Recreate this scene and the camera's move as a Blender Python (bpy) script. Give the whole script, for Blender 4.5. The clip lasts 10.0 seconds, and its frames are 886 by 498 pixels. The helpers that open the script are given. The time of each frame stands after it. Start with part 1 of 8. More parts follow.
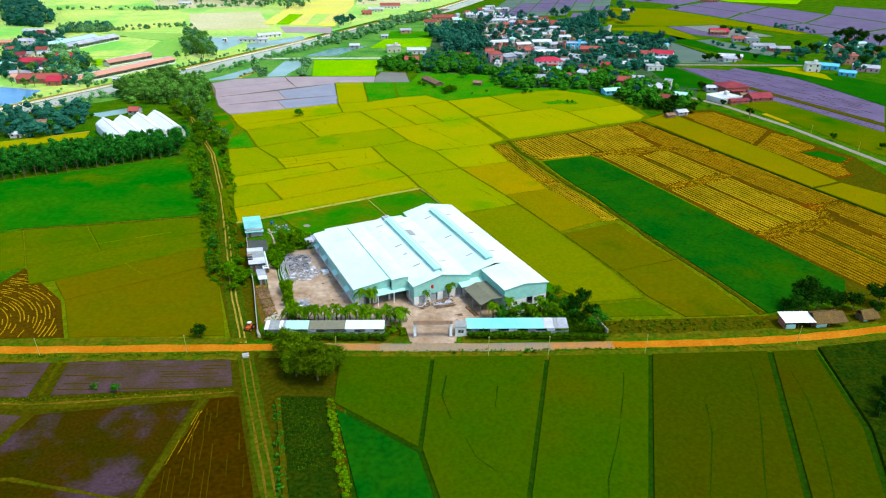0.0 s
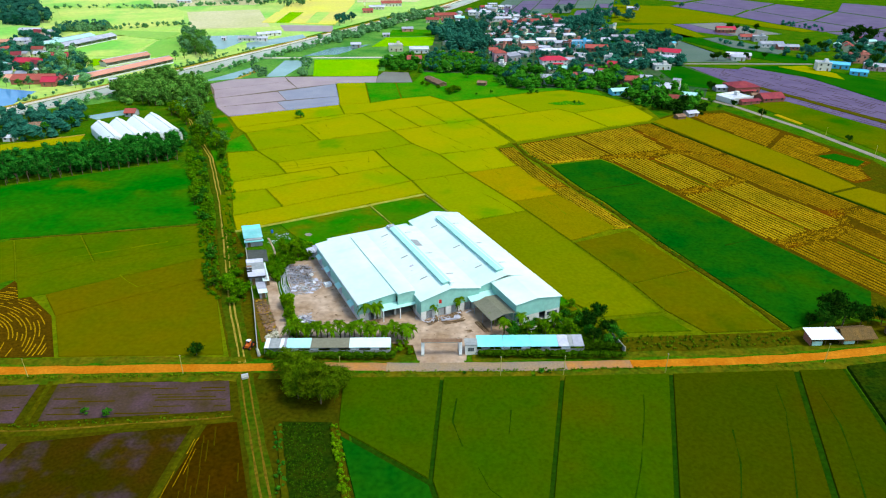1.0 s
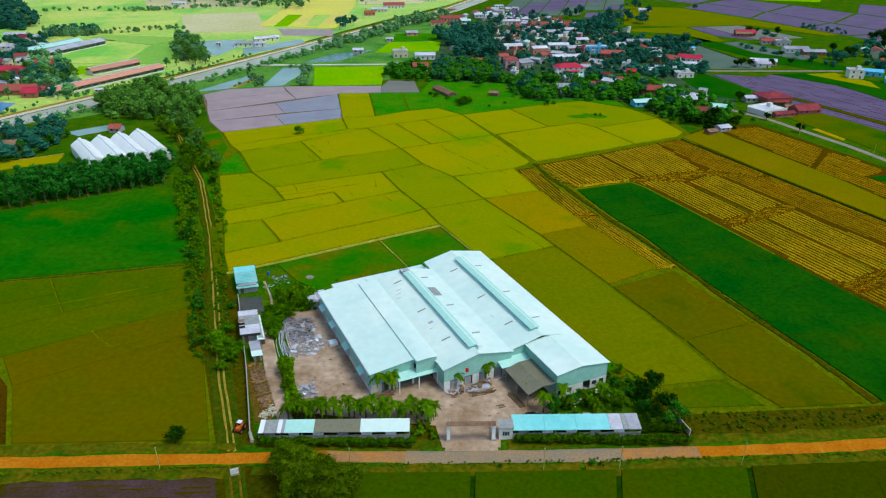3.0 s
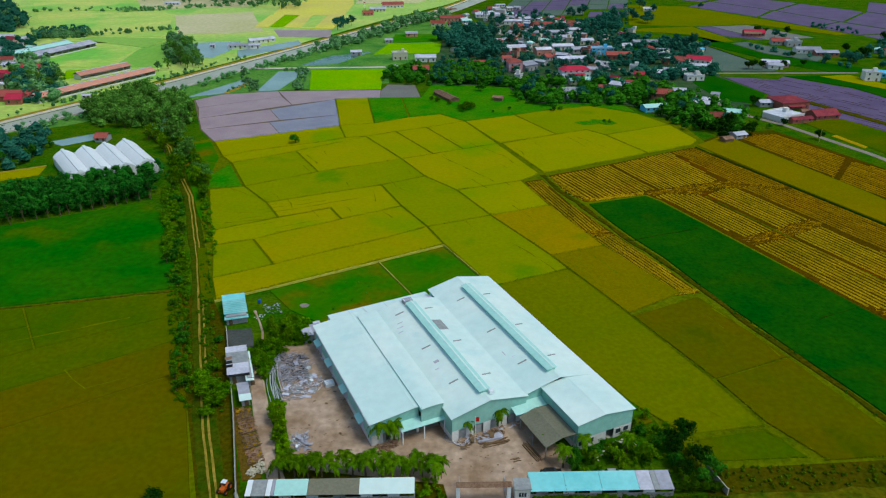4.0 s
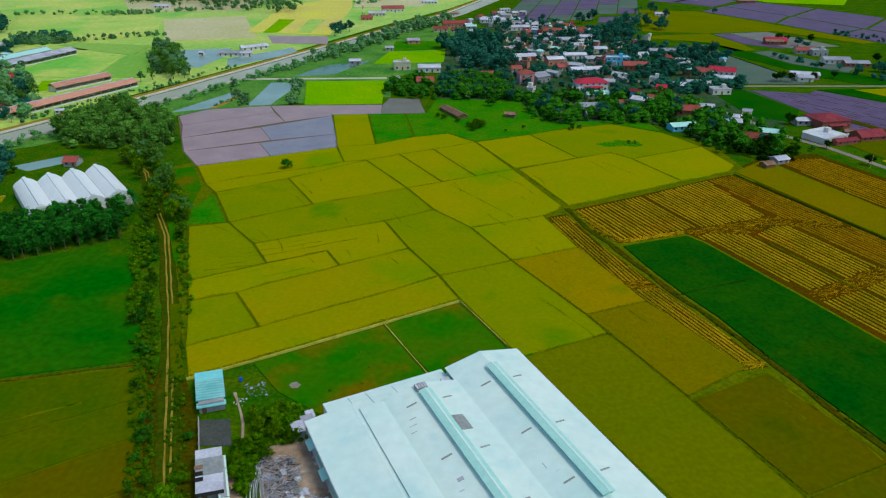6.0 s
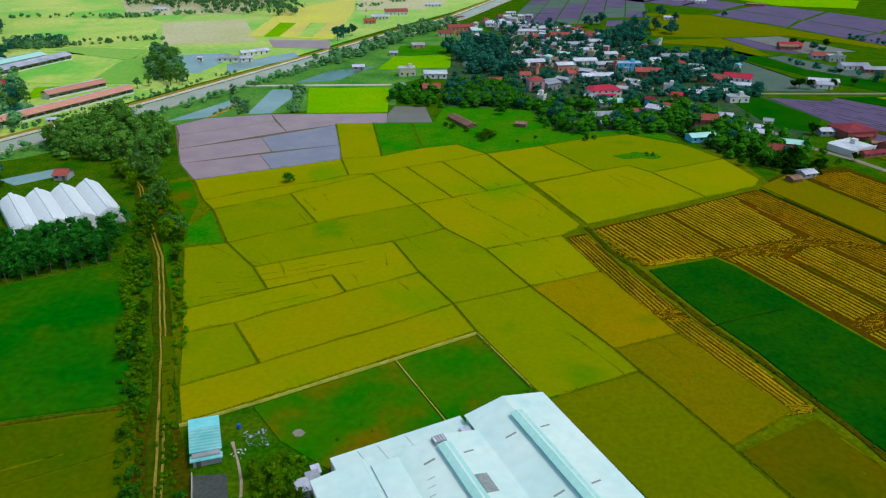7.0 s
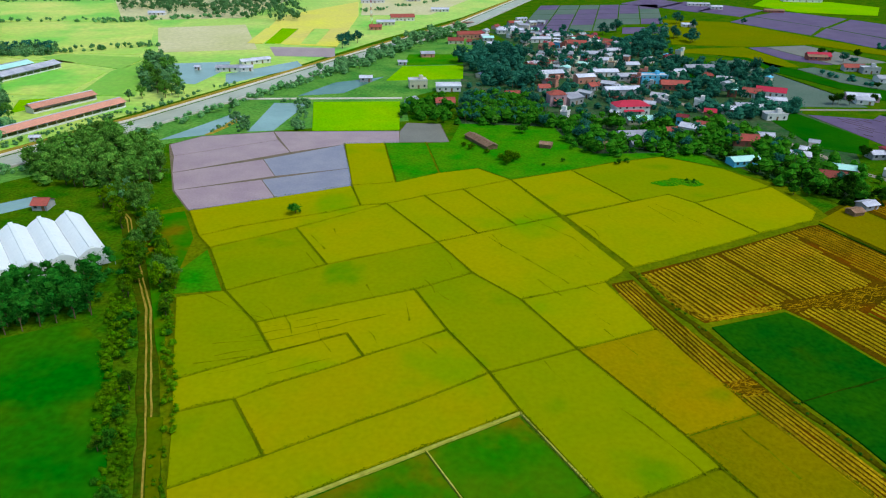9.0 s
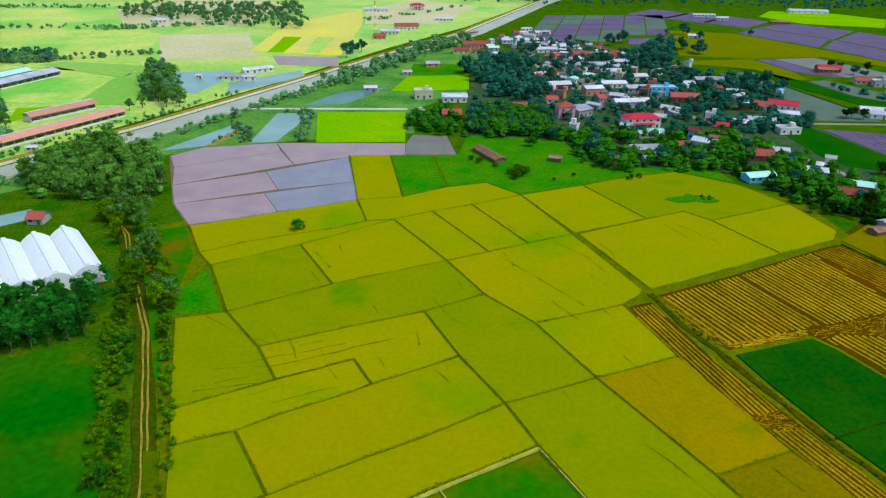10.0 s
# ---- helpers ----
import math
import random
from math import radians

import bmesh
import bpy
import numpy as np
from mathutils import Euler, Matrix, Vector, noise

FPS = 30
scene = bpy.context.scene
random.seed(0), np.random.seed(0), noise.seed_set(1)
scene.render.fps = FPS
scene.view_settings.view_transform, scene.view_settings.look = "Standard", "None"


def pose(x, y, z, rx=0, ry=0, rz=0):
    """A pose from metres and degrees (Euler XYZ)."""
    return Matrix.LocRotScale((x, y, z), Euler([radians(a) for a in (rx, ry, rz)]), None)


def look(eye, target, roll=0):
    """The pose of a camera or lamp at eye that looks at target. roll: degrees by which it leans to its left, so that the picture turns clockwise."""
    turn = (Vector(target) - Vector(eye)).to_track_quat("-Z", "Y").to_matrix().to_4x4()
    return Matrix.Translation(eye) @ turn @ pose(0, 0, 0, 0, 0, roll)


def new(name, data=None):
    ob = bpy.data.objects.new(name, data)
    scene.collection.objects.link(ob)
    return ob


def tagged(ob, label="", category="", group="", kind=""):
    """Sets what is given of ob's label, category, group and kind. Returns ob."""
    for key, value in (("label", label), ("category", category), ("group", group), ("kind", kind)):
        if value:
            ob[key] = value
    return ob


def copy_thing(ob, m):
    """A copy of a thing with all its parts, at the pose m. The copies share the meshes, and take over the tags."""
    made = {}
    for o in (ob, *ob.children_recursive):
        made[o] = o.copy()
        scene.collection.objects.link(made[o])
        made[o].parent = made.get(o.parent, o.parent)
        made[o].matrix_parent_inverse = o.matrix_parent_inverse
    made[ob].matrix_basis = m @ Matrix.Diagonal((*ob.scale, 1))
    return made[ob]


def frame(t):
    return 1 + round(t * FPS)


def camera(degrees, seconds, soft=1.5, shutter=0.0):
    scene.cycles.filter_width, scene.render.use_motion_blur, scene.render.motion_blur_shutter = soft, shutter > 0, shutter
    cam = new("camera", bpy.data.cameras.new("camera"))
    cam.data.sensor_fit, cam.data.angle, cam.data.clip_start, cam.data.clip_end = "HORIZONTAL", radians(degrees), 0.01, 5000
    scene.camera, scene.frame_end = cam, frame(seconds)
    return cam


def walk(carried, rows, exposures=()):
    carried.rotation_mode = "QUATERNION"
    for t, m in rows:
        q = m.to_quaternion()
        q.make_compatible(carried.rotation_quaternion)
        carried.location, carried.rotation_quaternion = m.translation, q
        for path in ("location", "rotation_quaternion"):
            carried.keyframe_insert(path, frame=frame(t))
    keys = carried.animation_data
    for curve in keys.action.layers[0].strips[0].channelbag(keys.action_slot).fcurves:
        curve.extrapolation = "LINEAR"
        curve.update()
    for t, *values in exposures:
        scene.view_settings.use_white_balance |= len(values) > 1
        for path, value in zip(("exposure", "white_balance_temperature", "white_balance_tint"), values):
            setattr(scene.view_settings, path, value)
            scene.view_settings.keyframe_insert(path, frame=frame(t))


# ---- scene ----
cam = camera(64.0, 10.0, soft=1.15)
PATH = [
    (0, (8.279, -58.499, 100.939), (8.274, -56.694, 100.078), 0.5),
    (0.5, (7.638, -54.852, 100.932), (7.633, -53.049, 100.067), 0.5),
    (1, (6.041, -48.441, 100.822), (6.035, -46.639, 99.953), 0.4),
    (1.5, (3.972, -41.248, 100.584), (3.966, -39.447, 99.715), 0.4),
    (2, (1.986, -33.443, 100.668), (1.981, -31.642, 99.798), 0.4),
    (2.5, (0.57, -24.976, 100.328), (0.566, -23.175, 99.458), 0.4),
    (4, (-2.174, 1.606, 100.277), (-2.175, 3.403, 99.399), 0.2),
    (4.5, (-3.305, 10.519, 100.213), (-3.304, 12.315, 99.334), 0.2),
    (5, (-4.486, 19.987, 100.013), (-4.483, 21.782, 99.131), 0.3),
    (5.5, (-5.859, 29.695, 99.722), (-5.852, 31.491, 98.842), 0.4),
    (7, (-11.437, 55.12, 98.93), (-11.429, 56.919, 98.056), 0.5),
    (7.5, (-13.451, 63.027, 99.209), (-13.443, 64.826, 98.336), 0.6),
    (8, (-15.502, 71.112, 98.833), (-15.491, 72.913, 97.962), 0.7),
    (8.5, (-17.576, 79.006, 98.661), (-17.566, 80.806, 97.791), 0.7),
    (9, (-20.113, 86.61, 98.741), (-20.1, 88.41, 97.87), 0.8),
    (9.5, (-22.554, 93.456, 98.553), (-22.543, 95.26, 97.689), 0.9),
    (10, (-23.271, 95.652, 98.191), (-23.257, 97.461, 97.34), 1.2),
]
walk(cam, [(t, look(e, g, r)) for t, e, g, r in PATH], [(0, 0.76, 6100, -4), (2.5, 0.28, 6100, -4), (5, -0.3, 6100, -4), (7.5, 0.02, 6100, -4), (10, 0.29, 6100, -4)])

# ---- light ----
SUN_UP, SUN_FROM = 60, 118      # degrees above the horizon; degrees clockwise from +y
world = bpy.data.worlds.new("world")
scene.world = world
world.use_nodes = True
wn = world.node_tree
wn.nodes.clear()
sky = wn.nodes.new("ShaderNodeTexSky")
sky.sky_type = "NISHITA"
sky.sun_disc = False
sky.sun_elevation, sky.sun_rotation = radians(SUN_UP), radians(SUN_FROM)
sky.air_density, sky.dust_density = 1.0, 2.0
bg = wn.nodes.new("ShaderNodeBackground")
bg.inputs["Strength"].default_value = 0.15
wo = wn.nodes.new("ShaderNodeOutputWorld")
wn.links.new(sky.outputs[0], bg.inputs[0])
wn.links.new(bg.outputs[0], wo.inputs[0])
lamp = bpy.data.lights.new("sun", "SUN")
lamp.energy, lamp.angle, lamp.color = 1.55, radians(16), (1.0, 0.95, 0.84)
sun = new("sun", lamp)
a, b = radians(SUN_FROM), radians(SUN_UP)
sun.matrix_world = look(Vector((math.sin(a) * math.cos(b), math.cos(a) * math.cos(b), math.sin(b))) * 300, (0, 0, 0))

# ---- materials ----
MATS = {}


def surf(name, c1, c2, big=0.08, fine=2.0, rough=0.85, bump=0.3, metal=0.0, speck=0.35, vary=0.0, size=0.1, stripe=None, thin=0.0, spec=None, spot=None, sheen=0.0):
    """A painted, grown or built surface: two colours in broad patches, fine grain on top, relief from the grain."""
    m = bpy.data.materials.new(name)
    m.use_nodes = True
    t = m.node_tree
    t.nodes.clear()
    out, bsdf = t.nodes.new("ShaderNodeOutputMaterial"), t.nodes.new("ShaderNodeBsdfPrincipled")
    t.links.new(bsdf.outputs[0], out.inputs[0])
    geo = t.nodes.new("ShaderNodeNewGeometry")
    n1, n2 = t.nodes.new("ShaderNodeTexNoise"), t.nodes.new("ShaderNodeTexNoise")
    n1.inputs["Scale"].default_value, n1.inputs["Detail"].default_value, n1.inputs["Roughness"].default_value = big, 5, 0.6
    n2.inputs["Scale"].default_value, n2.inputs["Detail"].default_value = fine, 4
    for n in (n1, n2):
        t.links.new(geo.outputs["Position"], n.inputs["Vector"])
    ramp = t.nodes.new("ShaderNodeMapRange")
    ramp.inputs["From Min"].default_value, ramp.inputs["From Max"].default_value = 0.35, 0.65
    t.links.new(n1.outputs["Fac"], ramp.inputs["Value"])
    mix = t.nodes.new("ShaderNodeMix")
    mix.data_type = "RGBA"
    mix.inputs["A"].default_value, mix.inputs["B"].default_value = (*c1, 1), (*c2, 1)
    t.links.new(ramp.outputs["Result"], mix.inputs["Factor"])
    hsv = t.nodes.new("ShaderNodeHueSaturation")
    tone = mix.outputs["Result"]
    if spot:
        c3, scale, lo, hi = spot
        n3, cut, mix3 = t.nodes.new("ShaderNodeTexNoise"), t.nodes.new("ShaderNodeMapRange"), t.nodes.new("ShaderNodeMix")
        n3.inputs["Scale"].default_value, n3.inputs["Detail"].default_value = scale, 4
        t.links.new(geo.outputs["Position"], n3.inputs["Vector"])
        cut.interpolation_type = "SMOOTHSTEP"
        cut.inputs["From Min"].default_value, cut.inputs["From Max"].default_value = lo, hi
        t.links.new(n3.outputs["Fac"], cut.inputs["Value"])
        mix3.data_type = "RGBA"
        mix3.inputs["B"].default_value = (*c3, 1)
        t.links.new(tone, mix3.inputs["A"])
        t.links.new(cut.outputs["Result"], mix3.inputs["Factor"])
        tone = mix3.outputs["Result"]
    t.links.new(tone, hsv.inputs["Color"])
    val = t.nodes.new("ShaderNodeMapRange")
    val.inputs["From Min"].default_value, val.inputs["From Max"].default_value = 0.3, 0.7
    val.inputs["To Min"].default_value, val.inputs["To Max"].default_value = 1 - speck, 1 + speck
    t.links.new(n2.outputs["Fac"], val.inputs["Value"])
    last = val.outputs["Result"]
    if vary:
        info, rnd, mul = t.nodes.new("ShaderNodeObjectInfo"), t.nodes.new("ShaderNodeMapRange"), t.nodes.new("ShaderNodeMath")
        rnd.inputs["To Min"].default_value, rnd.inputs["To Max"].default_value = 1 - vary, 1 + vary
        t.links.new(info.outputs["Random"], rnd.inputs["Value"])
        mul.operation = "MULTIPLY"
        t.links.new(rnd.outputs["Result"], mul.inputs[0])
        t.links.new(last, mul.inputs[1])
        last = mul.outputs[0]
    height = n2.outputs["Fac"]
    if stripe:
        pitch, turn, deep = stripe
        rot, wave = t.nodes.new("ShaderNodeMapping"), t.nodes.new("ShaderNodeTexWave")
        rot.inputs["Rotation"].default_value = (0, 0, radians(-turn))
        t.links.new(geo.outputs["Position"], rot.inputs["Vector"])
        wave.inputs["Scale"].default_value = math.pi / 10 / pitch
        wave.inputs["Distortion"].default_value, wave.inputs["Detail Scale"].default_value = 0.4, 0.3
        t.links.new(rot.outputs[0], wave.inputs["Vector"])
        dim, mul = t.nodes.new("ShaderNodeMapRange"), t.nodes.new("ShaderNodeMath")
        dim.inputs["To Min"].default_value, dim.inputs["To Max"].default_value = 1 - deep, 1 + deep * 0.4
        t.links.new(wave.outputs["Fac"], dim.inputs["Value"])
        mul.operation = "MULTIPLY"
        t.links.new(dim.outputs["Result"], mul.inputs[0])
        t.links.new(last, mul.inputs[1])
        last = mul.outputs[0]
    t.links.new(last, hsv.inputs["Value"])
    t.links.new(hsv.outputs["Color"], bsdf.inputs["Base Color"])
    bsdf.inputs["Roughness"].default_value, bsdf.inputs["Metallic"].default_value = rough, metal
    bsdf.inputs["Specular IOR Level"].default_value = spec if spec is not None else 0.35 if rough < 0.7 else 0.1
    # sheen stands in for haze: a pale veil at low viewing angles
    if sheen:
        bsdf.inputs["Sheen Weight"].default_value, bsdf.inputs["Sheen Roughness"].default_value = sheen, 0.4
        bsdf.inputs["Sheen Tint"].default_value = (1.0, 1.0, 0.55, 1)
    bp = t.nodes.new("ShaderNodeBump")
    bp.inputs["Strength"].default_value, bp.inputs["Distance"].default_value = bump, size
    t.links.new(height, bp.inputs["Height"])
    t.links.new(bp.outputs[0], bsdf.inputs["Normal"])
    if thin:
        soft, both = t.nodes.new("ShaderNodeBsdfTranslucent"), t.nodes.new("ShaderNodeMixShader")
        t.links.new(hsv.outputs["Color"], soft.inputs["Color"])
        both.inputs[0].default_value = thin
        t.links.new(bsdf.outputs[0], both.inputs[1])
        t.links.new(soft.outputs[0], both.inputs[2])
        t.links.new(both.outputs[0], out.inputs[0])
    MATS[name] = m
    return m


# crops and ground
CROP = dict(bump=0.5, size=0.3, spec=0.0)
surf("grass", (0.022, 0.105, 0.001), (0.075, 0.13, 0.002), 0.1, 1.0, speck=0.35, **CROP)
surf("bund_grass", (0.085, 0.125, 0.001), (0.14, 0.155, 0.001), 0.2, 0.9, speck=0.25, **CROP)
surf("bund_weed", (0.075, 0.125, 0.0), (0.115, 0.145, 0.001), 0.1, 1.2, speck=0.4, **CROP)
surf("furrow_dark", (0.13, 0.155, 0.0), (0.15, 0.16, 0.0), 0.3, 1.0, speck=0.2, **CROP)
surf("verge", (0.05, 0.085, 0.002), (0.125, 0.1, 0.003), 0.2, 0.9, speck=0.35, **CROP)
surf("track_grass", (0.03, 0.07, 0.001), (0.065, 0.075, 0.002), 0.25, 0.9, speck=0.3, **CROP)
surf("bund_pale", (0.42, 0.39, 0.07), (0.3, 0.29, 0.03), 0.3, 1.2, bump=0.3, size=0.2, spec=0.0, speck=0.2)
RICE = dict(bump=0.2, size=0.3, spec=0.0, speck=0.07)
surf("rice_ripe", (0.295, 0.265, 0.0), (0.24, 0.265, 0.0), 0.03, 0.8, spot=((0.13, 0.26, 0.0), 0.025, 0.55, 0.75), **RICE)
surf("rice_gold", (0.3, 0.245, 0.0), (0.235, 0.255, 0.0), 0.03, 0.8, spot=((0.17, 0.25, 0.0), 0.03, 0.56, 0.75), **RICE)
# Darker copy of rice_gold: dimming at the view's edges put into the colour.
surf("rice_gold_dim", (0.125, 0.093, 0.0), (0.09, 0.1, 0.0), 0.035, 0.8, spot=((0.055, 0.08, 0.0), 0.04, 0.55, 0.75), bump=0.25, size=0.3, spec=0.0, speck=0.12)
surf("rice_moss", (0.055, 0.11, 0.0), (0.105, 0.115, 0.0), 0.035, 0.8, spot=((0.02, 0.1, 0.0), 0.03, 0.52, 0.72), bump=0.25, size=0.3, spec=0.0, speck=0.12)
surf("wet_meadow", (0.002, 0.115, 0.001), (0.03, 0.125, 0.001), 0.035, 0.5, spot=((0.075, 0.12, 0.0), 0.03, 0.54, 0.7), bump=0.4, size=0.3, spec=0.0, speck=0.18)
surf("rice_olive", (0.18, 0.23, 0.0), (0.23, 0.24, 0.0), 0.03, 0.8, spot=((0.05, 0.2, 0.0), 0.03, 0.55, 0.75), **RICE)
surf("rice_lime", (0.16, 0.4, 0.0), (0.24, 0.42, 0.0), 0.03, 1.0, speck=0.18, **CROP)
surf("rice_green", (0.006, 0.082, 0.001), (0.018, 0.1, 0.001), 0.04, 1.4, speck=0.2, **CROP)
surf("rice_deep", (0.004, 0.068, 0.002), (0.017, 0.086, 0.001), 0.05, 0.8, spot=((0.03, 0.075, 0.0), 0.04, 0.55, 0.75), bump=0.3, size=0.3, spec=0.0, speck=0.2)
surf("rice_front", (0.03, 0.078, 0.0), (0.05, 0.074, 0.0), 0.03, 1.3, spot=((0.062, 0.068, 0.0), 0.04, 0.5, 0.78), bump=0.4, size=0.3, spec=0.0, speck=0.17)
# Copy of rice_front with the view's lower corner dimming put into its colour.
surf("rice_front_dim", (0.034, 0.052, 0.0), (0.044, 0.05, 0.0), 0.03, 1.3, spot=((0.05, 0.04, 0.0), 0.04, 0.5, 0.78), bump=0.4, size=0.3, spec=0.0, speck=0.17)
surf("meadow", (0.02, 0.19, 0.001), (0.075, 0.2, 0.002), 0.07, 0.9, speck=0.25, **CROP)
surf("stubble", (0.1, 0.05, 0.001), (0.068, 0.042, 0.001), 0.06, 1.3, speck=0.35, spot=((0.13, 0.04, 0.001), 0.05, 0.52, 0.7), **CROP)
surf("straw", (0.5, 0.325, 0.006), (0.36, 0.25, 0.004), 0.06, 1.8, speck=0.35, **CROP)
surf("mud_brown", (0.07, 0.04, 0.0), (0.05, 0.042, 0.0), 0.05, 0.6, 0.8, 0.6, speck=0.22, size=0.2, spec=0.0)
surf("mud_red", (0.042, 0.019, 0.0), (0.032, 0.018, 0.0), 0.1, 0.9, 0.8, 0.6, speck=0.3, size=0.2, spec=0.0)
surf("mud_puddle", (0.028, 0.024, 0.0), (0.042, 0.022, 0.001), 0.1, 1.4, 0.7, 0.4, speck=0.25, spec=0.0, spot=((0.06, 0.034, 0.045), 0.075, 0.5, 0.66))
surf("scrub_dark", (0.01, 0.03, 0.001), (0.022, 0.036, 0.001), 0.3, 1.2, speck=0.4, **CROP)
surf("pad_dark", (0.085, 0.09, 0.085), (0.065, 0.07, 0.06), 0.3, 1.5, speck=0.2)
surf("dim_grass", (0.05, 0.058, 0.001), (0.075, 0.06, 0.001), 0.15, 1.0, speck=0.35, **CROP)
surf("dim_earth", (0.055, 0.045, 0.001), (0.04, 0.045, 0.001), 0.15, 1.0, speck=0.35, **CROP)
surf("dirt_brown", (0.17, 0.105, 0.008), (0.11, 0.075, 0.005), 0.25, 1.4, bump=0.5, speck=0.35, spec=0.0)
surf("drain", (0.01, 0.042, 0.001), (0.02, 0.05, 0.001), 0.2, 1.0, speck=0.3, **CROP)
surf("rice_late", (0.125, 0.16, 0.0), (0.16, 0.165, 0.0), 0.02, 0.6, speck=0.15, **CROP)
surf("rice_mid", (0.2, 0.15, 0.0), (0.155, 0.145, 0.0), 0.03, 1.4, speck=0.14, **CROP)
surf("rice_amber", (0.29, 0.198, 0.0), (0.225, 0.195, 0.0), 0.03, 1.0, speck=0.1, spot=((0.14, 0.18, 0.0), 0.04, 0.55, 0.72), bump=0.25, size=0.3, spec=0.0)
# rice_olive toned down: the view's lower right dimming is put into the colour.
surf("rice_olive_dim", (0.125, 0.155, 0.0), (0.155, 0.16, 0.0), 0.03, 0.9, speck=0.12, spot=((0.08, 0.13, 0.0), 0.04, 0.55, 0.75), bump=0.25, size=0.3, spec=0.0)
surf("meadow_dim", (0.012, 0.15, 0.0), (0.06, 0.145, 0.001), 0.05, 0.6, spot=((0.15, 0.115, 0.001), 0.06, 0.47, 0.68), bump=0.3, size=0.3, spec=0.0, speck=0.12)
surf("bank_grass", (0.06, 0.2, 0.03), (0.14, 0.29, 0.045), 0.05, 0.6, speck=0.3, rough=0.6, bump=0.3, size=0.3, spec=0.0)
surf("pole_paint", (0.5, 0.42, 0.1), (0.42, 0.36, 0.1), 0.5, 3.0, bump=0.1, speck=0.1, spec=0.0)
# Raised base colour and sheen hold the haze over the far land.
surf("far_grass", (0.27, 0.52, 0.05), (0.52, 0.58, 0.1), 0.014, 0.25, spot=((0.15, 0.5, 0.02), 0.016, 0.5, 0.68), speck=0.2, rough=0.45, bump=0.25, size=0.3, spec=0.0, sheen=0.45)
surf("village_ground", (0.02, 0.085, 0.02), (0.075, 0.1, 0.05), 0.09, 0.6, bump=0.4, speck=0.3, spec=0.0)
# Haze is put in here too, by lighter green and sheen.
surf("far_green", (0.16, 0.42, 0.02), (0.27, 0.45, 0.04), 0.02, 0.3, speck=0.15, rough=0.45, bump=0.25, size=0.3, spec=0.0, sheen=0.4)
# Purple-grey of the wet muds includes sky mirrored in water, as base colour.
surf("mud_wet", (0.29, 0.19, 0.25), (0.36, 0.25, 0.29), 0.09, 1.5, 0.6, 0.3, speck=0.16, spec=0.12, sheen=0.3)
surf("mud_bund", (0.19, 0.14, 0.11), (0.15, 0.125, 0.07), 0.2, 1.2, speck=0.25, **CROP)
surf("mud_grey", (0.17, 0.16, 0.14), (0.2, 0.19, 0.165), 0.09, 1.5, 0.6, 0.3, speck=0.16, spec=0.12)
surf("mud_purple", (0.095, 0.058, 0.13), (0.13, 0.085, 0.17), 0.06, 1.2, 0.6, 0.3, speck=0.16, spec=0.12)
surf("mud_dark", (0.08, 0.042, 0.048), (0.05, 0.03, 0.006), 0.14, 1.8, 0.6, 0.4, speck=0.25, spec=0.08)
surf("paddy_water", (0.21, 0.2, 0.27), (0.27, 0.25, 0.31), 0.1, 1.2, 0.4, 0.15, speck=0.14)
surf("pond_water", (0.2, 0.31, 0.3), (0.25, 0.38, 0.36), 0.04, 0.6, 0.2, 0.08, speck=0.05)
surf("pond_green", (0.07, 0.17, 0.14), (0.1, 0.21, 0.17), 0.04, 0.6, 0.2, 0.08, speck=0.05)
surf("canal_water", (0.36, 0.36, 0.27), (0.44, 0.43, 0.33), 0.05, 0.6, 0.25, 0.08, speck=0.05, spec=0.2)
surf("blue_water", (0.08, 0.24, 0.5), (0.11, 0.28, 0.55), 0.05, 0.6, 0.2, 0.08, speck=0.05)
# Haze over the far left is put into these three pale colours and sheens.
surf("hazed_field", (0.6, 0.5, 0.3), (0.5, 0.44, 0.2), 0.02, 0.3, bump=0.3, speck=0.15, rough=0.45, spec=0.0, sheen=0.5)
surf("hazed_green", (0.3, 0.55, 0.04), (0.58, 0.6, 0.1), 0.02, 0.25, bump=0.3, spot=((0.15, 0.5, 0.02), 0.016, 0.5, 0.68), speck=0.15, rough=0.45, spec=0.0, sheen=0.45)
surf("hazed_yellow", (0.72, 0.64, 0.03), (0.62, 0.5, 0.1), 0.014, 0.3, bump=0.3, speck=0.1, rough=0.45, spec=0.0, sheen=0.4)
surf("teal_field", (0.085, 0.135, 0.1), (0.115, 0.15, 0.12), 0.03, 0.8, bump=0.3, speck=0.15)
surf("dirt_orange", (0.42, 0.125, 0.004), (0.5, 0.18, 0.01), 0.15, 1.4, bump=0.4, speck=0.2, spec=0.0)
surf("asphalt_pale", (0.26, 0.2, 0.15), (0.33, 0.22, 0.12), 0.2, 2.0, bump=0.3, speck=0.15)
surf("dirt_tan", (0.36, 0.25, 0.04), (0.24, 0.18, 0.02), 0.25, 1.6, bump=0.5, speck=0.25, spec=0.0)
surf("yard", (0.5, 0.36, 0.27), (0.3, 0.19, 0.115), 0.13, 0.6, bump=0.4, speck=0.2)
surf("concrete", (0.46, 0.43, 0.37), (0.36, 0.34, 0.29), 0.3, 3.0, bump=0.3, speck=0.14)
surf("lane", (0.3, 0.25, 0.2), (0.24, 0.2, 0.16), 0.2, 1.5, bump=0.3, speck=0.14)
surf("straw_red", (0.4, 0.225, 0.003), (0.27, 0.16, 0.002), 0.3, 2.5, speck=0.35, **CROP)
surf("stubble_red", (0.08, 0.04, 0.001), (0.06, 0.034, 0.001), 0.07, 1.2, speck=0.35, **CROP)
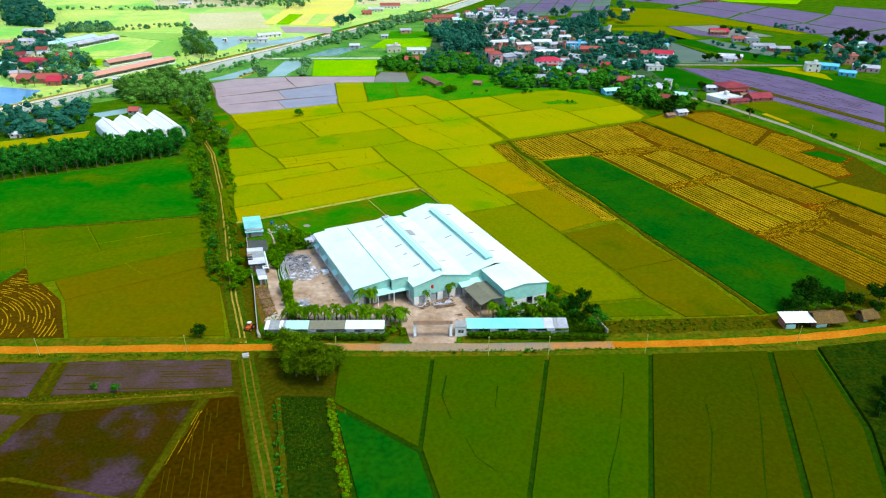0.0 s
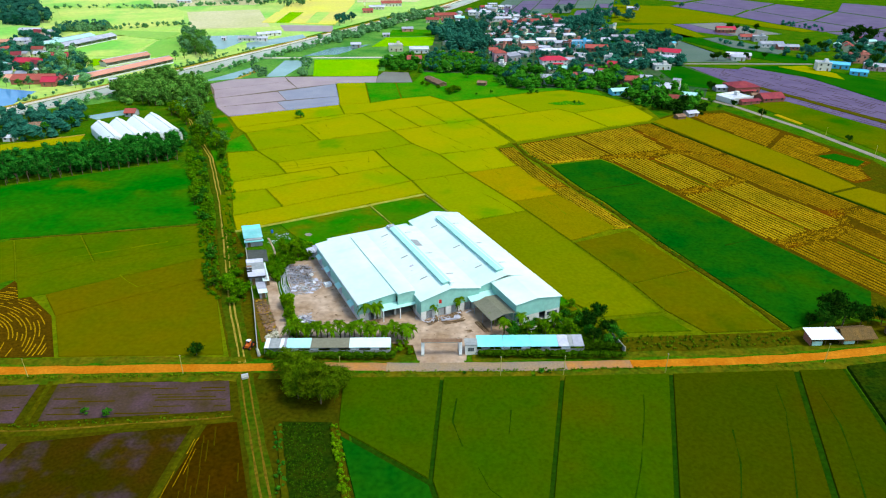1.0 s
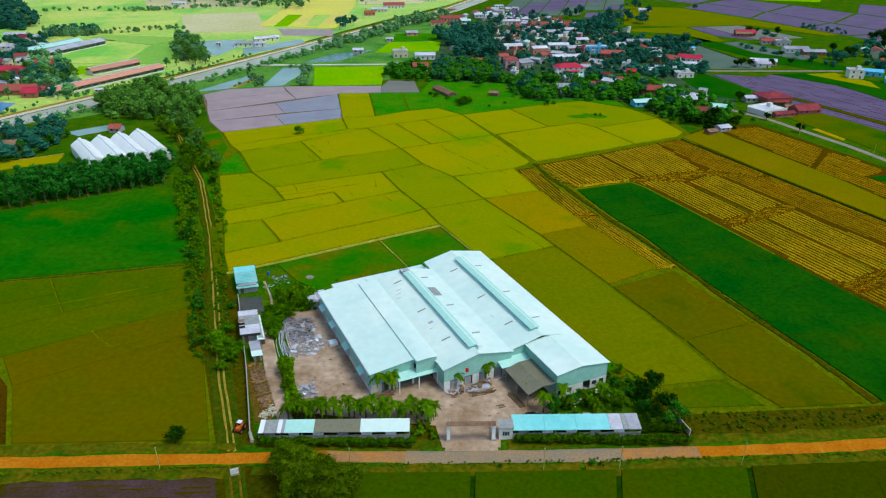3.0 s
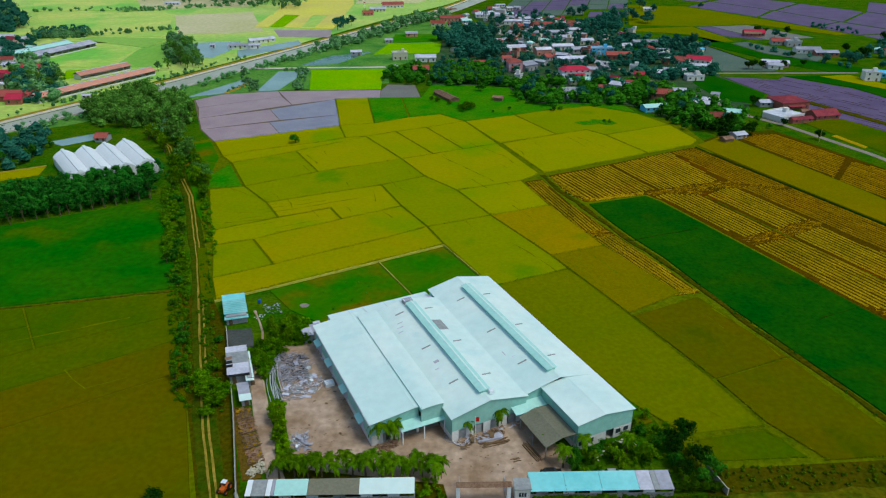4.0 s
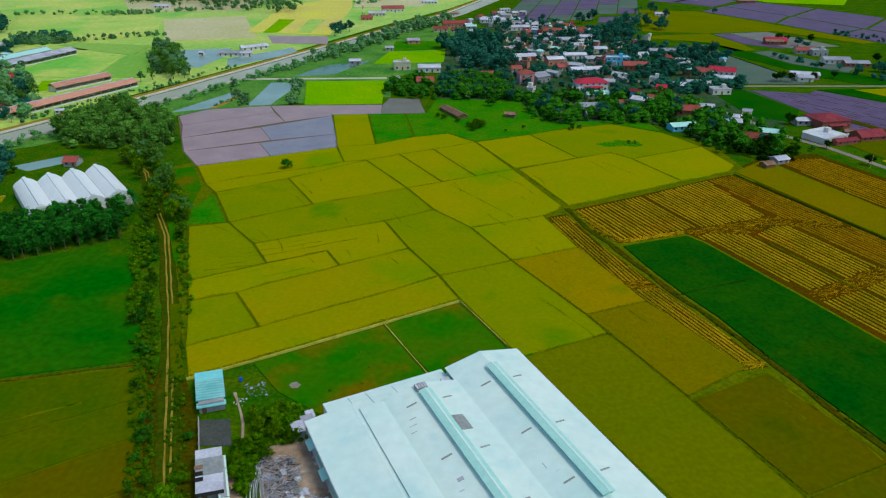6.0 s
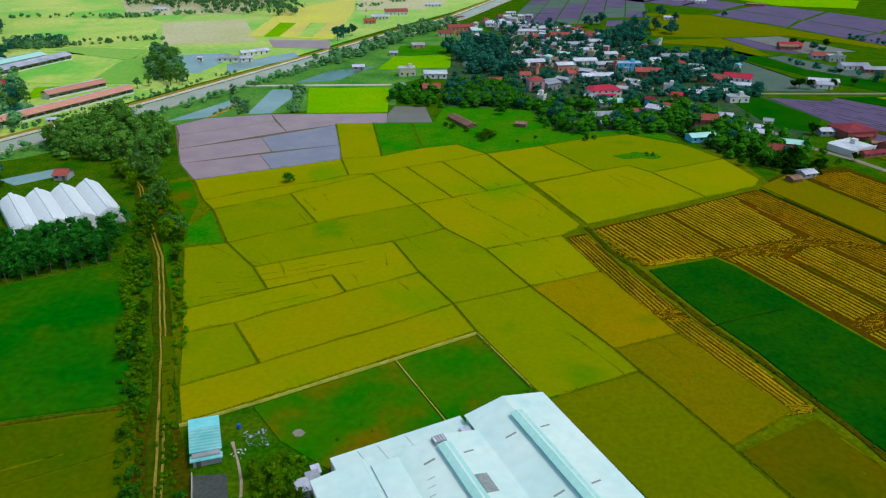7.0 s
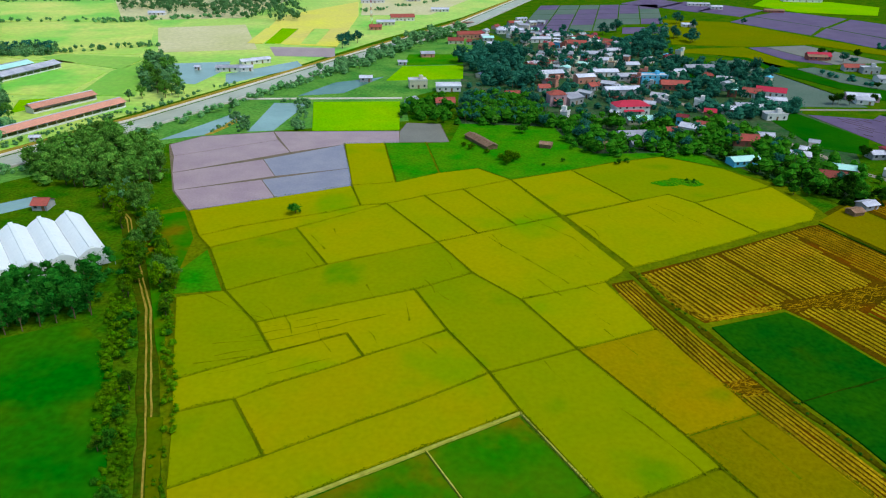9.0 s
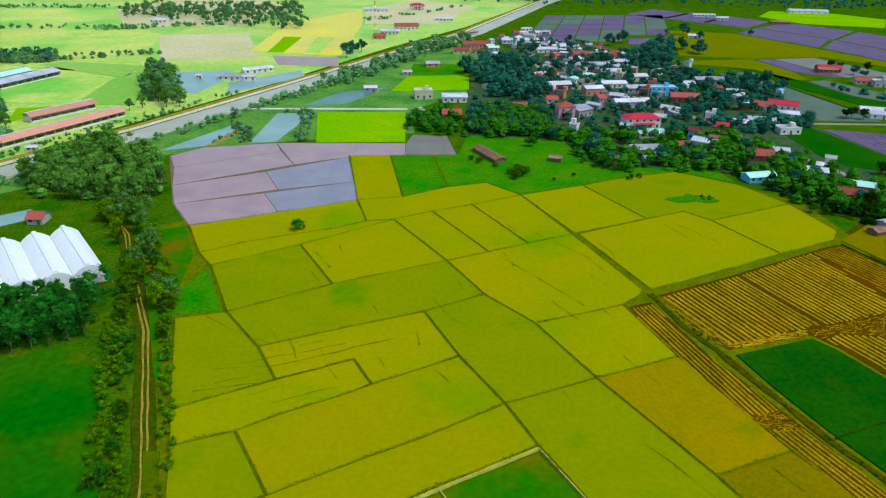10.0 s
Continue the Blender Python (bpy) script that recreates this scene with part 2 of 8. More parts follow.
surf("road_pale", (0.66, 0.6, 0.52), (0.58, 0.5, 0.43), 0.1, 1.5, bump=0.3, speck=0.1)
# plants
LEAF = dict(big=0.5, fine=1.2, rough=0.7, bump=0.2, speck=0.5, vary=0.3, thin=0.4, spec=0.0)
surf("leaf_green", (0.027, 0.16, 0.008), (0.07, 0.22, 0.01), **LEAF)
surf("leaf_lime", (0.1, 0.25, 0.001), (0.17, 0.29, 0.002), **LEAF)
surf("leaf_palm", (0.075, 0.185, 0.002), (0.13, 0.235, 0.003), **LEAF)
surf("leaf_belt", (0.06, 0.19, 0.001), (0.12, 0.24, 0.002), **LEAF)
# Haze is put into this leaf colour: paler for canal and far left trees.
surf("leaf_hazy_pale", (0.12, 0.3, 0.11), (0.2, 0.38, 0.13), **LEAF)
surf("leaf_mid", (0.05, 0.16, 0.004), (0.1, 0.215, 0.006), **LEAF)
surf("leaf_olive", (0.075, 0.15, 0.002), (0.13, 0.19, 0.003), **LEAF)
surf("leaf_hedge", (0.03, 0.085, 0.001), (0.055, 0.115, 0.002), **LEAF)
surf("leaf_dark", (0.01, 0.055, 0.003), (0.028, 0.075, 0.004), **LEAF)
# The blue holds haze over the village and the far woods.
surf("leaf_hazy_blue", (0.026, 0.145, 0.1), (0.058, 0.2, 0.12), **LEAF)
surf("leaf_plant", (0.018, 0.145, 0.012), (0.045, 0.19, 0.016), **LEAF)
# Grove leaves are lightened for the haze in front of them.
surf("leaf_grove", (0.085, 0.24, 0.03), (0.17, 0.33, 0.045), **LEAF)
surf("bark", (0.1, 0.075, 0.04), (0.15, 0.11, 0.06), 1.0, 6.0, bump=0.7, speck=0.3)
# building
surf("roof_white", (0.76, 0.86, 0.82), (0.62, 0.79, 0.765), 0.055, 0.5, 0.5, 0.04, speck=0.04, spot=((0.58, 0.77, 0.76), 0.12, 0.6, 0.75))
surf("roof_aqua", (0.18, 0.5, 0.5), (0.3, 0.6, 0.6), 0.3, 1.0, 0.5, 0.1, speck=0.08, stripe=(0.9, 107, 0.18))
surf("roof_cyan", (0.2, 0.62, 0.64), (0.3, 0.7, 0.72), 0.15, 1.0, 0.5, 0.1, speck=0.06)
surf("canopy_brown", (0.17, 0.165, 0.115), (0.21, 0.195, 0.14), 0.2, 2.0, 0.7, 0.12, speck=0.12, spec=0.1)
surf("brown_soil", (0.15, 0.085, 0.012), (0.09, 0.065, 0.008), 0.5, 2.0, bump=0.6, speck=0.4, spec=0.0)
surf("road_mixed", (0.32, 0.18, 0.09), (0.45, 0.2, 0.05), 0.3, 1.6, bump=0.3, speck=0.15, spec=0.0)
surf("roof_teal", (0.42, 0.71, 0.66), (0.48, 0.76, 0.7), 0.1, 1.0, 0.5, 0.1, speck=0.06)
surf("wall_teal", (0.26, 0.52, 0.45), (0.32, 0.57, 0.5), 0.15, 1.0, 0.6, 0.1, speck=0.08)
surf("wall_white", (0.72, 0.7, 0.68), (0.64, 0.62, 0.58), 0.3, 2.0, 0.8, 0.1, speck=0.08)
surf("zinc", (0.36, 0.35, 0.44), (0.56, 0.54, 0.62), 0.15, 1.5, 0.5, 0.12, speck=0.12, vary=0.35)
surf("zinc_dark", (0.26, 0.27, 0.28), (0.34, 0.34, 0.34), 0.2, 1.5, 0.6, 0.12, speck=0.15)
surf("tile", (0.36, 0.075, 0.06), (0.28, 0.075, 0.06), 0.3, 2.5, 0.8, 0.4, speck=0.25, vary=0.25)
surf("crimson", (0.5, 0.03, 0.07), (0.42, 0.03, 0.06), 0.2, 2.0, 0.7, 0.3, speck=0.15)
surf("maroon", (0.2, 0.03, 0.05), (0.27, 0.045, 0.05), 0.3, 2.0, 0.75, 0.3, speck=0.2, vary=0.2)
surf("roof_pale", (0.36, 0.36, 0.43), (0.52, 0.52, 0.57), 0.2, 1.5, 0.6, 0.12, speck=0.12, vary=0.35)
surf("salmon", (0.62, 0.28, 0.2), (0.55, 0.25, 0.18), 0.3, 2.0, 0.8, 0.2, speck=0.12, vary=0.15)
surf("pink", (0.62, 0.36, 0.4), (0.55, 0.33, 0.36), 0.3, 2.0, 0.8, 0.2, speck=0.12)
surf("cream", (0.62, 0.56, 0.42), (0.55, 0.5, 0.38), 0.3, 2.0, 0.8, 0.2, speck=0.12, vary=0.1)
surf("brick", (0.34, 0.12, 0.08), (0.28, 0.1, 0.08), 0.3, 3.0, 0.85, 0.3, speck=0.25, vary=0.2)
surf("grey", (0.34, 0.34, 0.36), (0.42, 0.41, 0.42), 0.3, 2.0, 0.85, 0.2, speck=0.12, vary=0.2)
surf("sky_paint", (0.12, 0.45, 0.72), (0.16, 0.5, 0.76), 0.3, 2.0, 0.7, 0.2, speck=0.1)
surf("rust", (0.2, 0.11, 0.07), (0.28, 0.17, 0.11), 0.4, 2.5, 0.8, 0.3, speck=0.3, vary=0.2)
surf("timber", (0.16, 0.1, 0.05), (0.22, 0.14, 0.08), 0.5, 3.0, 0.85, 0.4, speck=0.3)
surf("thatch", (0.17, 0.1, 0.03), (0.12, 0.075, 0.03), 0.5, 4.0, 0.95, 0.9, speck=0.4)
surf("glass", (0.03, 0.045, 0.055), (0.05, 0.06, 0.07), 0.5, 2.0, 0.12, 0.0, speck=0.05)
surf("plastic_white", (0.78, 0.8, 0.84), (0.84, 0.85, 0.88), 0.1, 0.8, 0.45, 0.08, speck=0.04)
surf("film_white", (0.9, 0.92, 0.95), (0.94, 0.95, 0.97), 0.1, 0.8, 0.5, 0.04, speck=0.02, thin=0.2)
surf("steel", (0.42, 0.42, 0.46), (0.52, 0.51, 0.54), 0.4, 3.0, 0.4, 0.1, metal=0.6, speck=0.15, vary=0.3)
surf("orange_paint", (0.6, 0.12, 0.01), (0.55, 0.1, 0.01), 0.5, 3.0, 0.5, 0.1, speck=0.1)
surf("red_cloth", (0.6, 0.02, 0.015), (0.5, 0.02, 0.015), 0.5, 3.0, 0.8, 0.2, speck=0.1)
surf("blue_plastic", (0.02, 0.12, 0.5), (0.02, 0.1, 0.42), 0.5, 3.0, 0.5, 0.1, speck=0.1)
surf("black", (0.015, 0.015, 0.015), (0.025, 0.024, 0.022), 0.5, 3.0, 0.7, 0.2)


# ---- building blocks ----
class Geo:
    """Gathers the faces of one part."""

    def __init__(self):
        self.v, self.f = [], []

    def add(self, pts, faces):
        n = len(self.v)
        self.v += [tuple(p) for p in pts]
        self.f += [tuple(i + n for i in q) for q in faces]
        return self

    def prism(self, base, z0, z1, top=None):
        n, top = len(base), top or base
        pts = [(x, y, z0) for x, y in base] + [(x, y, z1) for x, y in top]
        return self.add(pts, [tuple(range(n - 1, -1, -1)), tuple(range(n, 2 * n))] + [(i, (i + 1) % n, n + (i + 1) % n, n + i) for i in range(n)])

    def box(self, x0, x1, y0, y1, z0, z1):
        return self.prism([(x0, y0), (x1, y0), (x1, y1), (x0, y1)], z0, z1)

    def slab(self, quad, thick):
        """A sheet through four corners, given anticlockwise from above, with thickness downwards."""
        low = [(x, y, z - thick) for x, y, z in quad]
        return self.add(list(quad) + low, [(0, 1, 2, 3), (7, 6, 5, 4)] + [(i, i + 4, (i + 1) % 4 + 4, (i + 1) % 4) for i in range(4)])

    def extrude(self, profile, y0, y1):
        """A profile in x and z, anticlockwise seen from -y, drawn out along y."""
        n = len(profile)
        pts = [(x, y0, z) for x, z in profile] + [(x, y1, z) for x, z in profile]
        return self.add(pts, [tuple(range(n)), tuple(range(2 * n - 1, n - 1, -1))] + [(i, n + i, n + (i + 1) % n, (i + 1) % n) for i in range(n)])

    def tube(self, p, q, r0, r1, n=6):
        p, q = Vector(p), Vector(q)
        d = (q - p).normalized()
        u = d.cross(Vector((0.31, 0.77, 0.55))).normalized()
        w = d.cross(u)
        pts = [p + (u * math.cos(k) + w * math.sin(k)) * r0 for k in np.linspace(0, 2 * math.pi, n, endpoint=False)]
        pts += [q + (u * math.cos(k) + w * math.sin(k)) * r1 for k in np.linspace(0, 2 * math.pi, n, endpoint=False)]
        return self.add(pts, [tuple(range(n - 1, -1, -1)), tuple(range(n, 2 * n))] + [(i, (i + 1) % n, n + (i + 1) % n, n + i) for i in range(n)])

    def mesh(self, name, material, smooth=False):
        me = bpy.data.meshes.new(name)
        me.from_pydata(self.v, [], self.f)
        me.materials.append(MATS[material])
        if smooth:
            me.polygons.foreach_set("use_smooth", [True] * len(me.polygons))
        me.update()
        return me


def part(name, geo, material, parent=None, label="", smooth=False):
    me = geo.mesh(name, material, smooth) if isinstance(geo, Geo) else geo
    ob = new(name, me)
    if parent:
        ob.parent = parent
    if label:
        ob["label"] = label
    return ob


def thing(name, x, y, z, turn, label, category, group="", kind=""):
    ob = new(name)
    ob.empty_display_size = 0.5
    ob.matrix_basis = pose(x, y, z, 0, 0, turn)
    return tagged(ob, label, category, group, kind)


def area(poly):
    return sum(p[0] * q[1] - q[0] * p[1] for p, q in zip(poly, poly[1:] + poly[:1])) / 2


def inset(poly, d):
    """The polygon with every edge moved inwards by d."""
    if area(poly) < 0:
        poly = poly[::-1]
    lines = []
    for p, q in zip(poly, poly[1:] + poly[:1]):
        e = Vector((q[0] - p[0], q[1] - p[1])).normalized()
        lines.append((Vector(p) + Vector((-e.y, e.x)) * d, e))
    out = []
    for i in range(len(poly)):
        (p, e), (q, g) = lines[i - 1], lines[i]
        c = e.x * g.y - e.y * g.x
        s = 0 if abs(c) < 0.05 else ((q - p).x * g.y - (q - p).y * g.x) / c
        out.append(tuple(p + e * s) if abs(c) >= 0.05 else tuple(q))
    return out


def inside(p, poly):
    hit = False
    for a, b in zip(poly, poly[1:] + poly[:1]):
        if (a[1] > p[1]) != (b[1] > p[1]) and p[0] < (b[0] - a[0]) * (p[1] - a[1]) / (b[1] - a[1]) + a[0]:
            hit = not hit
    return hit


def field(crop, poly, label, high=0.3, gap=0.2, name="rice_field", kind="stuff"):
    """One plot: the crop's canopy stands up from the ground between the bunds."""
    p = inset(list(poly), gap)
    g = Geo().prism(p, -0.05, high, inset(p, min(0.25, high * 0.5)))
    return tagged(part(name, g, crop), label, "field", "plots", kind)


BUNDS = []


def plot(crop, poly, label, high=0.3, gap=0.24):
    """A rice plot that shares its corners with its neighbours; its edges are kept for the weeds on the bunds."""
    for p, q in zip(poly, poly[1:] + poly[:1]):
        if (q, p) not in BUNDS:
            BUNDS.append((p, q))
    return field(crop, poly, label, high, gap)


def rows(poly, turn, pitch, width, high, material, label, name="straw_row", seed=1, broken=0.0, band=None):
    """Low ridges in rows over a plot, joined as one."""
    rnd = random.Random(seed)
    c, s = math.cos(radians(turn)), math.sin(radians(turn))
    loc = [(x * c + y * s, -x * s + y * c) for x, y in poly]
    g = Geo()
    v = min(q[1] for q in loc) + pitch / 2
    while v < max(q[1] for q in loc):
        cut = sorted(p[0] + (v - p[1]) * (q[0] - p[0]) / (q[1] - p[1]) for p, q in zip(loc, loc[1:] + loc[:1]) if (p[1] > v) != (q[1] > v))
        for a0, a1 in zip(cut[::2], cut[1::2]):
            if band and (int(v / band[0]) % band[1] == 0) != band[2]:
                continue
            u = a0 + rnd.uniform(0.3, 1.5)
            while u < a1 - 1:
                e = min(u + rnd.uniform(5, 9), a1 - 0.4)
                if rnd.random() > broken:
                    w, k0, k1 = width * rnd.uniform(0.75, 1.2), rnd.uniform(-0.12, 0.12), rnd.uniform(-0.12, 0.12)
                    h = high * rnd.uniform(0.7, 1.2)
                    pts = []
                    for uu, kk in ((u, k0), (e, k1)):
                        for dv, zz in ((-w / 2, 0), (0, h), (w / 2, 0)):
                            pts.append((uu * c - (v + kk + dv) * s, uu * s + (v + kk + dv) * c, 0.05 + zz))
                    g.add(pts, [(0, 3, 4, 1), (1, 4, 5, 2), (0, 1, 2), (5, 4, 3)])
                u = e
        v += pitch * rnd.uniform(0.93, 1.07)
    return tagged(part(name, g, material), label, "straw", kind="stuff")


def loose(poly, turn, count, material, seed):
    """Short wisps of trodden straw strewn over a patch, joined as one."""
    r = random.Random(seed)
    xs, ys, g, made = [p[0] for p in poly], [p[1] for p in poly], Geo(), 0
    while made < count:
        x, y = r.uniform(min(xs), max(xs)), r.uniform(min(ys), max(ys))
        if not inside((x, y), poly):
            continue
        made += 1
        an = radians(turn + r.gauss(0, 28))
        d, n = Vector((math.cos(an), math.sin(an))) * r.uniform(0.4, 1.5), Vector((-math.sin(an), math.cos(an))) * r.uniform(0.06, 0.15)
        o, h = Vector((x, y)), r.uniform(0.06, 0.16)
        bend = n * r.uniform(-1.5, 1.5)
        pts = []
        for c, w in ((o - d, 0.3), (o + bend, 1.0), (o + d, 0.3)):
            pts += [(*(c - n * w), 0.04), (*c, 0.05 + h * w), (*(c + n * w), 0.04)]
        g.add(pts, [(0, 3, 4, 1), (1, 4, 5, 2), (3, 6, 7, 4), (4, 7, 8, 5)])
    return tagged(part("loose_straw", g, material), "loose straw trodden by a harvester", "straw", kind="stuff")


def strip(name, pts, width, z0, z1, material, label, category, kind="structure", wobble=0.0, seed=0):
    """A band along a line: road, path, bund or water."""
    rnd = random.Random(seed)
    if wobble:
        fine = []
        for p, q in zip(pts, pts[1:]):
            n = max(1, int((Vector(q) - Vector(p)).length / 4))
            fine += [(p[0] + (q[0] - p[0]) * i / n, p[1] + (q[1] - p[1]) * i / n) for i in range(n)]
        pts = fine + [pts[-1]]
    left, right = [], []
    for i, p in enumerate(pts):
        d = (Vector(pts[min(i + 1, len(pts) - 1)]) - Vector(pts[max(i - 1, 0)])).normalized()
        n = Vector((-d.y, d.x))
        left.append(Vector(p) + n * (width / 2 + rnd.uniform(-wobble, wobble)))
        right.append(Vector(p) - n * (width / 2 + rnd.uniform(-wobble, wobble)))
    g = Geo()
    n = len(pts)
    slope = min(0.3, width * 0.15)
    for i in range(n):
        d = (left[i] - right[i]).normalized() * slope
        g.v += [(*right[i], z0), (*(right[i] + d), z1), (*(left[i] - d), z1), (*left[i], z0)]
    for i in range(n - 1):
        k = 4 * i
        g.f += [(k + j, k + j + 1, k + j + 5, k + j + 4)[::-1] for j in range(3)]
    g.f += [(0, 1, 2, 3), (4 * n - 1, 4 * n - 2, 4 * n - 3, 4 * n - 4)]
    return tagged(part(name, g, material), label, category, kind=kind)

# ---- ground and fields ----
LONG = 115.3                   # bearing of the plots' long sides, degrees from +x
gg = Geo()
N = 40
edge = [-4600 + 9200 * i / N for i in range(N + 1)]
gg.v = [(x, y + 600, -0.06) for y in edge for x in edge]
gg.f = [(j * (N + 1) + i, j * (N + 1) + i + 1, (j + 1) * (N + 1) + i + 1, (j + 1) * (N + 1) + i) for j in range(N) for i in range(N)]
tagged(part("ground", gg, "grass"), "flat green grassy ground reaching to the horizon", "ground", kind="structure")

tagged(part("bund_ground", Geo().prism([(-130, 312), (-112, 324), (-62, 402), (-26, 404), (60, 380), (80, 390), (118, 352), (120, 322), (98, 112), (48, 108), (42, 128), (10, 186), (-2, 209), (-64, 173), (-82, 208), (-96, 258), (-100, 290)], -0.06, 0.0), "bund_grass"), "olive green grassy bunds between rice plots", "ground", kind="structure")
tagged(part("bund_ground", Geo().prism([(-140, 164), (-118, 170), (-79, 179), (-47, 97), (-92, 95.4), (-122, 136)], -0.06, 0.0), "bund_grass"), "olive green grassy bunds between rice plots", "ground", kind="structure")
tagged(part("bund_ground", Geo().prism([(-17, 91), (5, 91), (34, 92), (60, 93.4), (91, 95.2), (104, 96), (101, 64), (81, 1), (-2, 1), (-9, 42)], -0.06, 0.0), "drain"), "dark green drains between rice plots", "ground", kind="structure")
tagged(part("far_ground", Geo().prism([(-700, 60), (-310, 200), (-247, 312), (-210, 388), (-133, 538), (-65, 690), (0, 815), (92, 1050), (140, 1400), (-1400, 1400), (-1400, 60)], -0.06, -0.02), "far_grass"), "green far farmland beyond a canal, paled for haze", "ground", kind="structure")
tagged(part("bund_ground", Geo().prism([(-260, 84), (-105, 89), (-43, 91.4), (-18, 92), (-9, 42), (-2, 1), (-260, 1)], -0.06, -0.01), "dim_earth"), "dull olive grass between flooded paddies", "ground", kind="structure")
tagged(part("bund_ground", Geo().prism([(48, 99), (100, 103.5), (130, 109), (200, 125), (180, 165), (140, 112), (122, 118), (97, 112), (48, 110)], -0.06, -0.012), "dim_grass"), "dull olive scrubland beside a road", "ground", kind="structure")
tagged(part("bank_ground", Geo().prism([(-215, 330), (-165, 414), (-124, 494), (-60, 625), (5, 745), (12, 640), (-8, 525), (-40, 486), (-36, 440), (-100, 419.5), (-143, 398), (-190, 345)], -0.06, -0.015), "bank_grass"), "green grass between a canal and paddies", "ground", kind="structure")
tagged(part("bund_ground", Geo().prism([(110, 316), (134, 336), (160, 342), (197, 256), (198, 184), (184, 160), (141, 110), (122, 120), (97, 199)], -0.06, -0.005), "dim_grass"), "dull brown-green bunds between harvested plots", "ground", kind="structure")
tagged(part("bund_ground", Geo().prism([(-47.2, 97), (-40, 97.5), (-41, 104), (-48.6, 125), (-58.6, 158), (-66, 172.8), (-78.4, 178.4)], -0.06, -0.02), "dim_grass"), "dull olive grass beside a farm track", "ground", kind="structure")
tagged(part("bund_ground", Geo().prism([(-40, 97.6), (-6, 97.6), (-1, 98), (-2, 104), (-32, 108), (-36, 106)], -0.06, 0.0), "dim_grass"), "dull olive grass behind a roadside shed", "ground", kind="structure")
tagged(part("bund_ground", Geo().prism([(-142.6, 396.2), (-131.8, 409.8), (-99.9, 418.6), (-39.4, 422), (-36.8, 436.4), (-19.8, 435.4), (-15.4, 404.6), (-38.8, 403), (-63.6, 398.6), (-53.8, 345.8), (-109.2, 319.3), (-121.4, 339)], -0.06, 0.02), "mud_bund"), "brown mud bunds between flooded paddies", "ground", kind="structure")
RIPE, GOLD = "ripening yellow-green rice plot between low bunds", "golden ripe rice plot between low bunds"
OLIVE, LIME, GREEN = "olive green rice plot between low bunds", "bright lime green young rice plot", "deep green young rice plot"
# the middle block: corners shared by neighbouring plots
RA, RB, RC, RD, RE, RF, RG = (-109, 319.2), (-54.2, 346.3), (-48.6, 325.9), (-99, 298), (-86.5, 306.5), (-71.9, 313.5), (-60, 318.8)
RH, RI, RK, RL, RM, RN, RO, RP = (-92.7, 289.2), (-68.2, 305.4), (-39.3, 327.9), (-25.6, 336.2), (-10.9, 343.4), (8.6, 354.6), (34.8, 367), (54.5, 377.5)
SQ, SR, SS, ST, SU, SV, SW, SX, SY, SZ = (-80.2, 261.7), (-54, 278.6), (-20.5, 295.4), (-6.9, 302.4), (6.6, 309.6), (22.6, 317.8), (52, 332.5), (67.8, 340.4), (75.4, 332), (88.8, 305)
TA, TB, TC, TD, TE, TF, TG = (-67.8, 244.9), (-46, 255.2), (-26.8, 263.6), (-9.8, 274), (3, 258.4), (29, 269.2), (14.6, 234)
UH, UI, UK, UL, UM, UN, UP = (-60.4, 231.3), (-43.3, 240.1), (-38.1, 230.1), (-17.6, 242.2), (-7.8, 223.8), (-65, 213.2), (-54.4, 195.3)
VA, VB, VC, VD, VE, VF = (-73.6, 224), (-81, 219.5), (-77, 208.2), (-56.3, 219.2), (-42.5, 227), (-26.9, 211.4)
WA, WB, WC, WD, WE, WF = (-36.7, 206), (-2, 210), (31.8, 202.2), (36.9, 243.8), (50.1, 209.7), (48.2, 167)
plot("rice_ripe", [RA, RB, RC, RG, RF, RE, RD], RIPE)
plot("rice_ripe", [(-63.6, 400), (-45.5, 402), (-37.2, 350.5), RB], "yellow rice plot beside flooded paddies")
plot("meadow", [(-45.5, 402), (-26.4, 403), (-20.2, 362), (-37.2, 350.5)], LIME)
plot("rice_ripe", [RB, (-37.2, 350.5), (-20.2, 362), (-4, 368), RN, RM, RL, RK, RC], RIPE)
plot("rice_ripe", [RD, RE, RF, RG, RC, RK, RI, RH], RIPE)
plot("rice_olive", [RH, RI, SR, SQ], OLIVE)
plot("rice_ripe", [RI, RK, SS, SR], RIPE)
plot("rice_olive", [SQ, SR, SS, TD, TC, TB, TA], OLIVE)
plot("rice_ripe", [TA, TB, TC, UL, UK, UI, UH], RIPE)
plot("rice_olive", [(-93, 258), SQ, TA, UH, VA, VB], OLIVE)
plot("rice_ripe", [VB, VA, UH, UI, UK, VE, VD, UN, VC], RIPE)
plot("rice_gold", [UN, VD, VE, UK, UL, UM, VF, WA, UP], GOLD)
plot("rice_olive", [VC, UN, UP, (-70.7, 186.1)], "patchy olive rice plot")
plot("rice_gold", [UP, WA, VF, UM, WB, (-22.2, 198.4), (-53, 180.6), (-66, 173.4), (-70.7, 186.1)], GOLD)
plot("rice_olive", [TC, TD, TE, TG, UM, UL], OLIVE)
plot("rice_olive", [UM, TG, WC, (36, 193), (12, 182), WB], OLIVE)
plot("rice_olive_dim", [(36, 193), WF, (61, 137.2), (66.6, 121), (49, 118), (40, 128), (12, 182)], OLIVE)
plot("rice_ripe", [SS, ST, SU, SV, (37, 278), (35.2, 275), TF, TE, TD], RIPE)
plot("rice_ripe", [TE, TF, WD, TG], RIPE)
plot("rice_amber", [TG, WD, WE, WC], GOLD)
plot("rice_mid", [WC, WE, (66, 178.6), WF], GOLD)
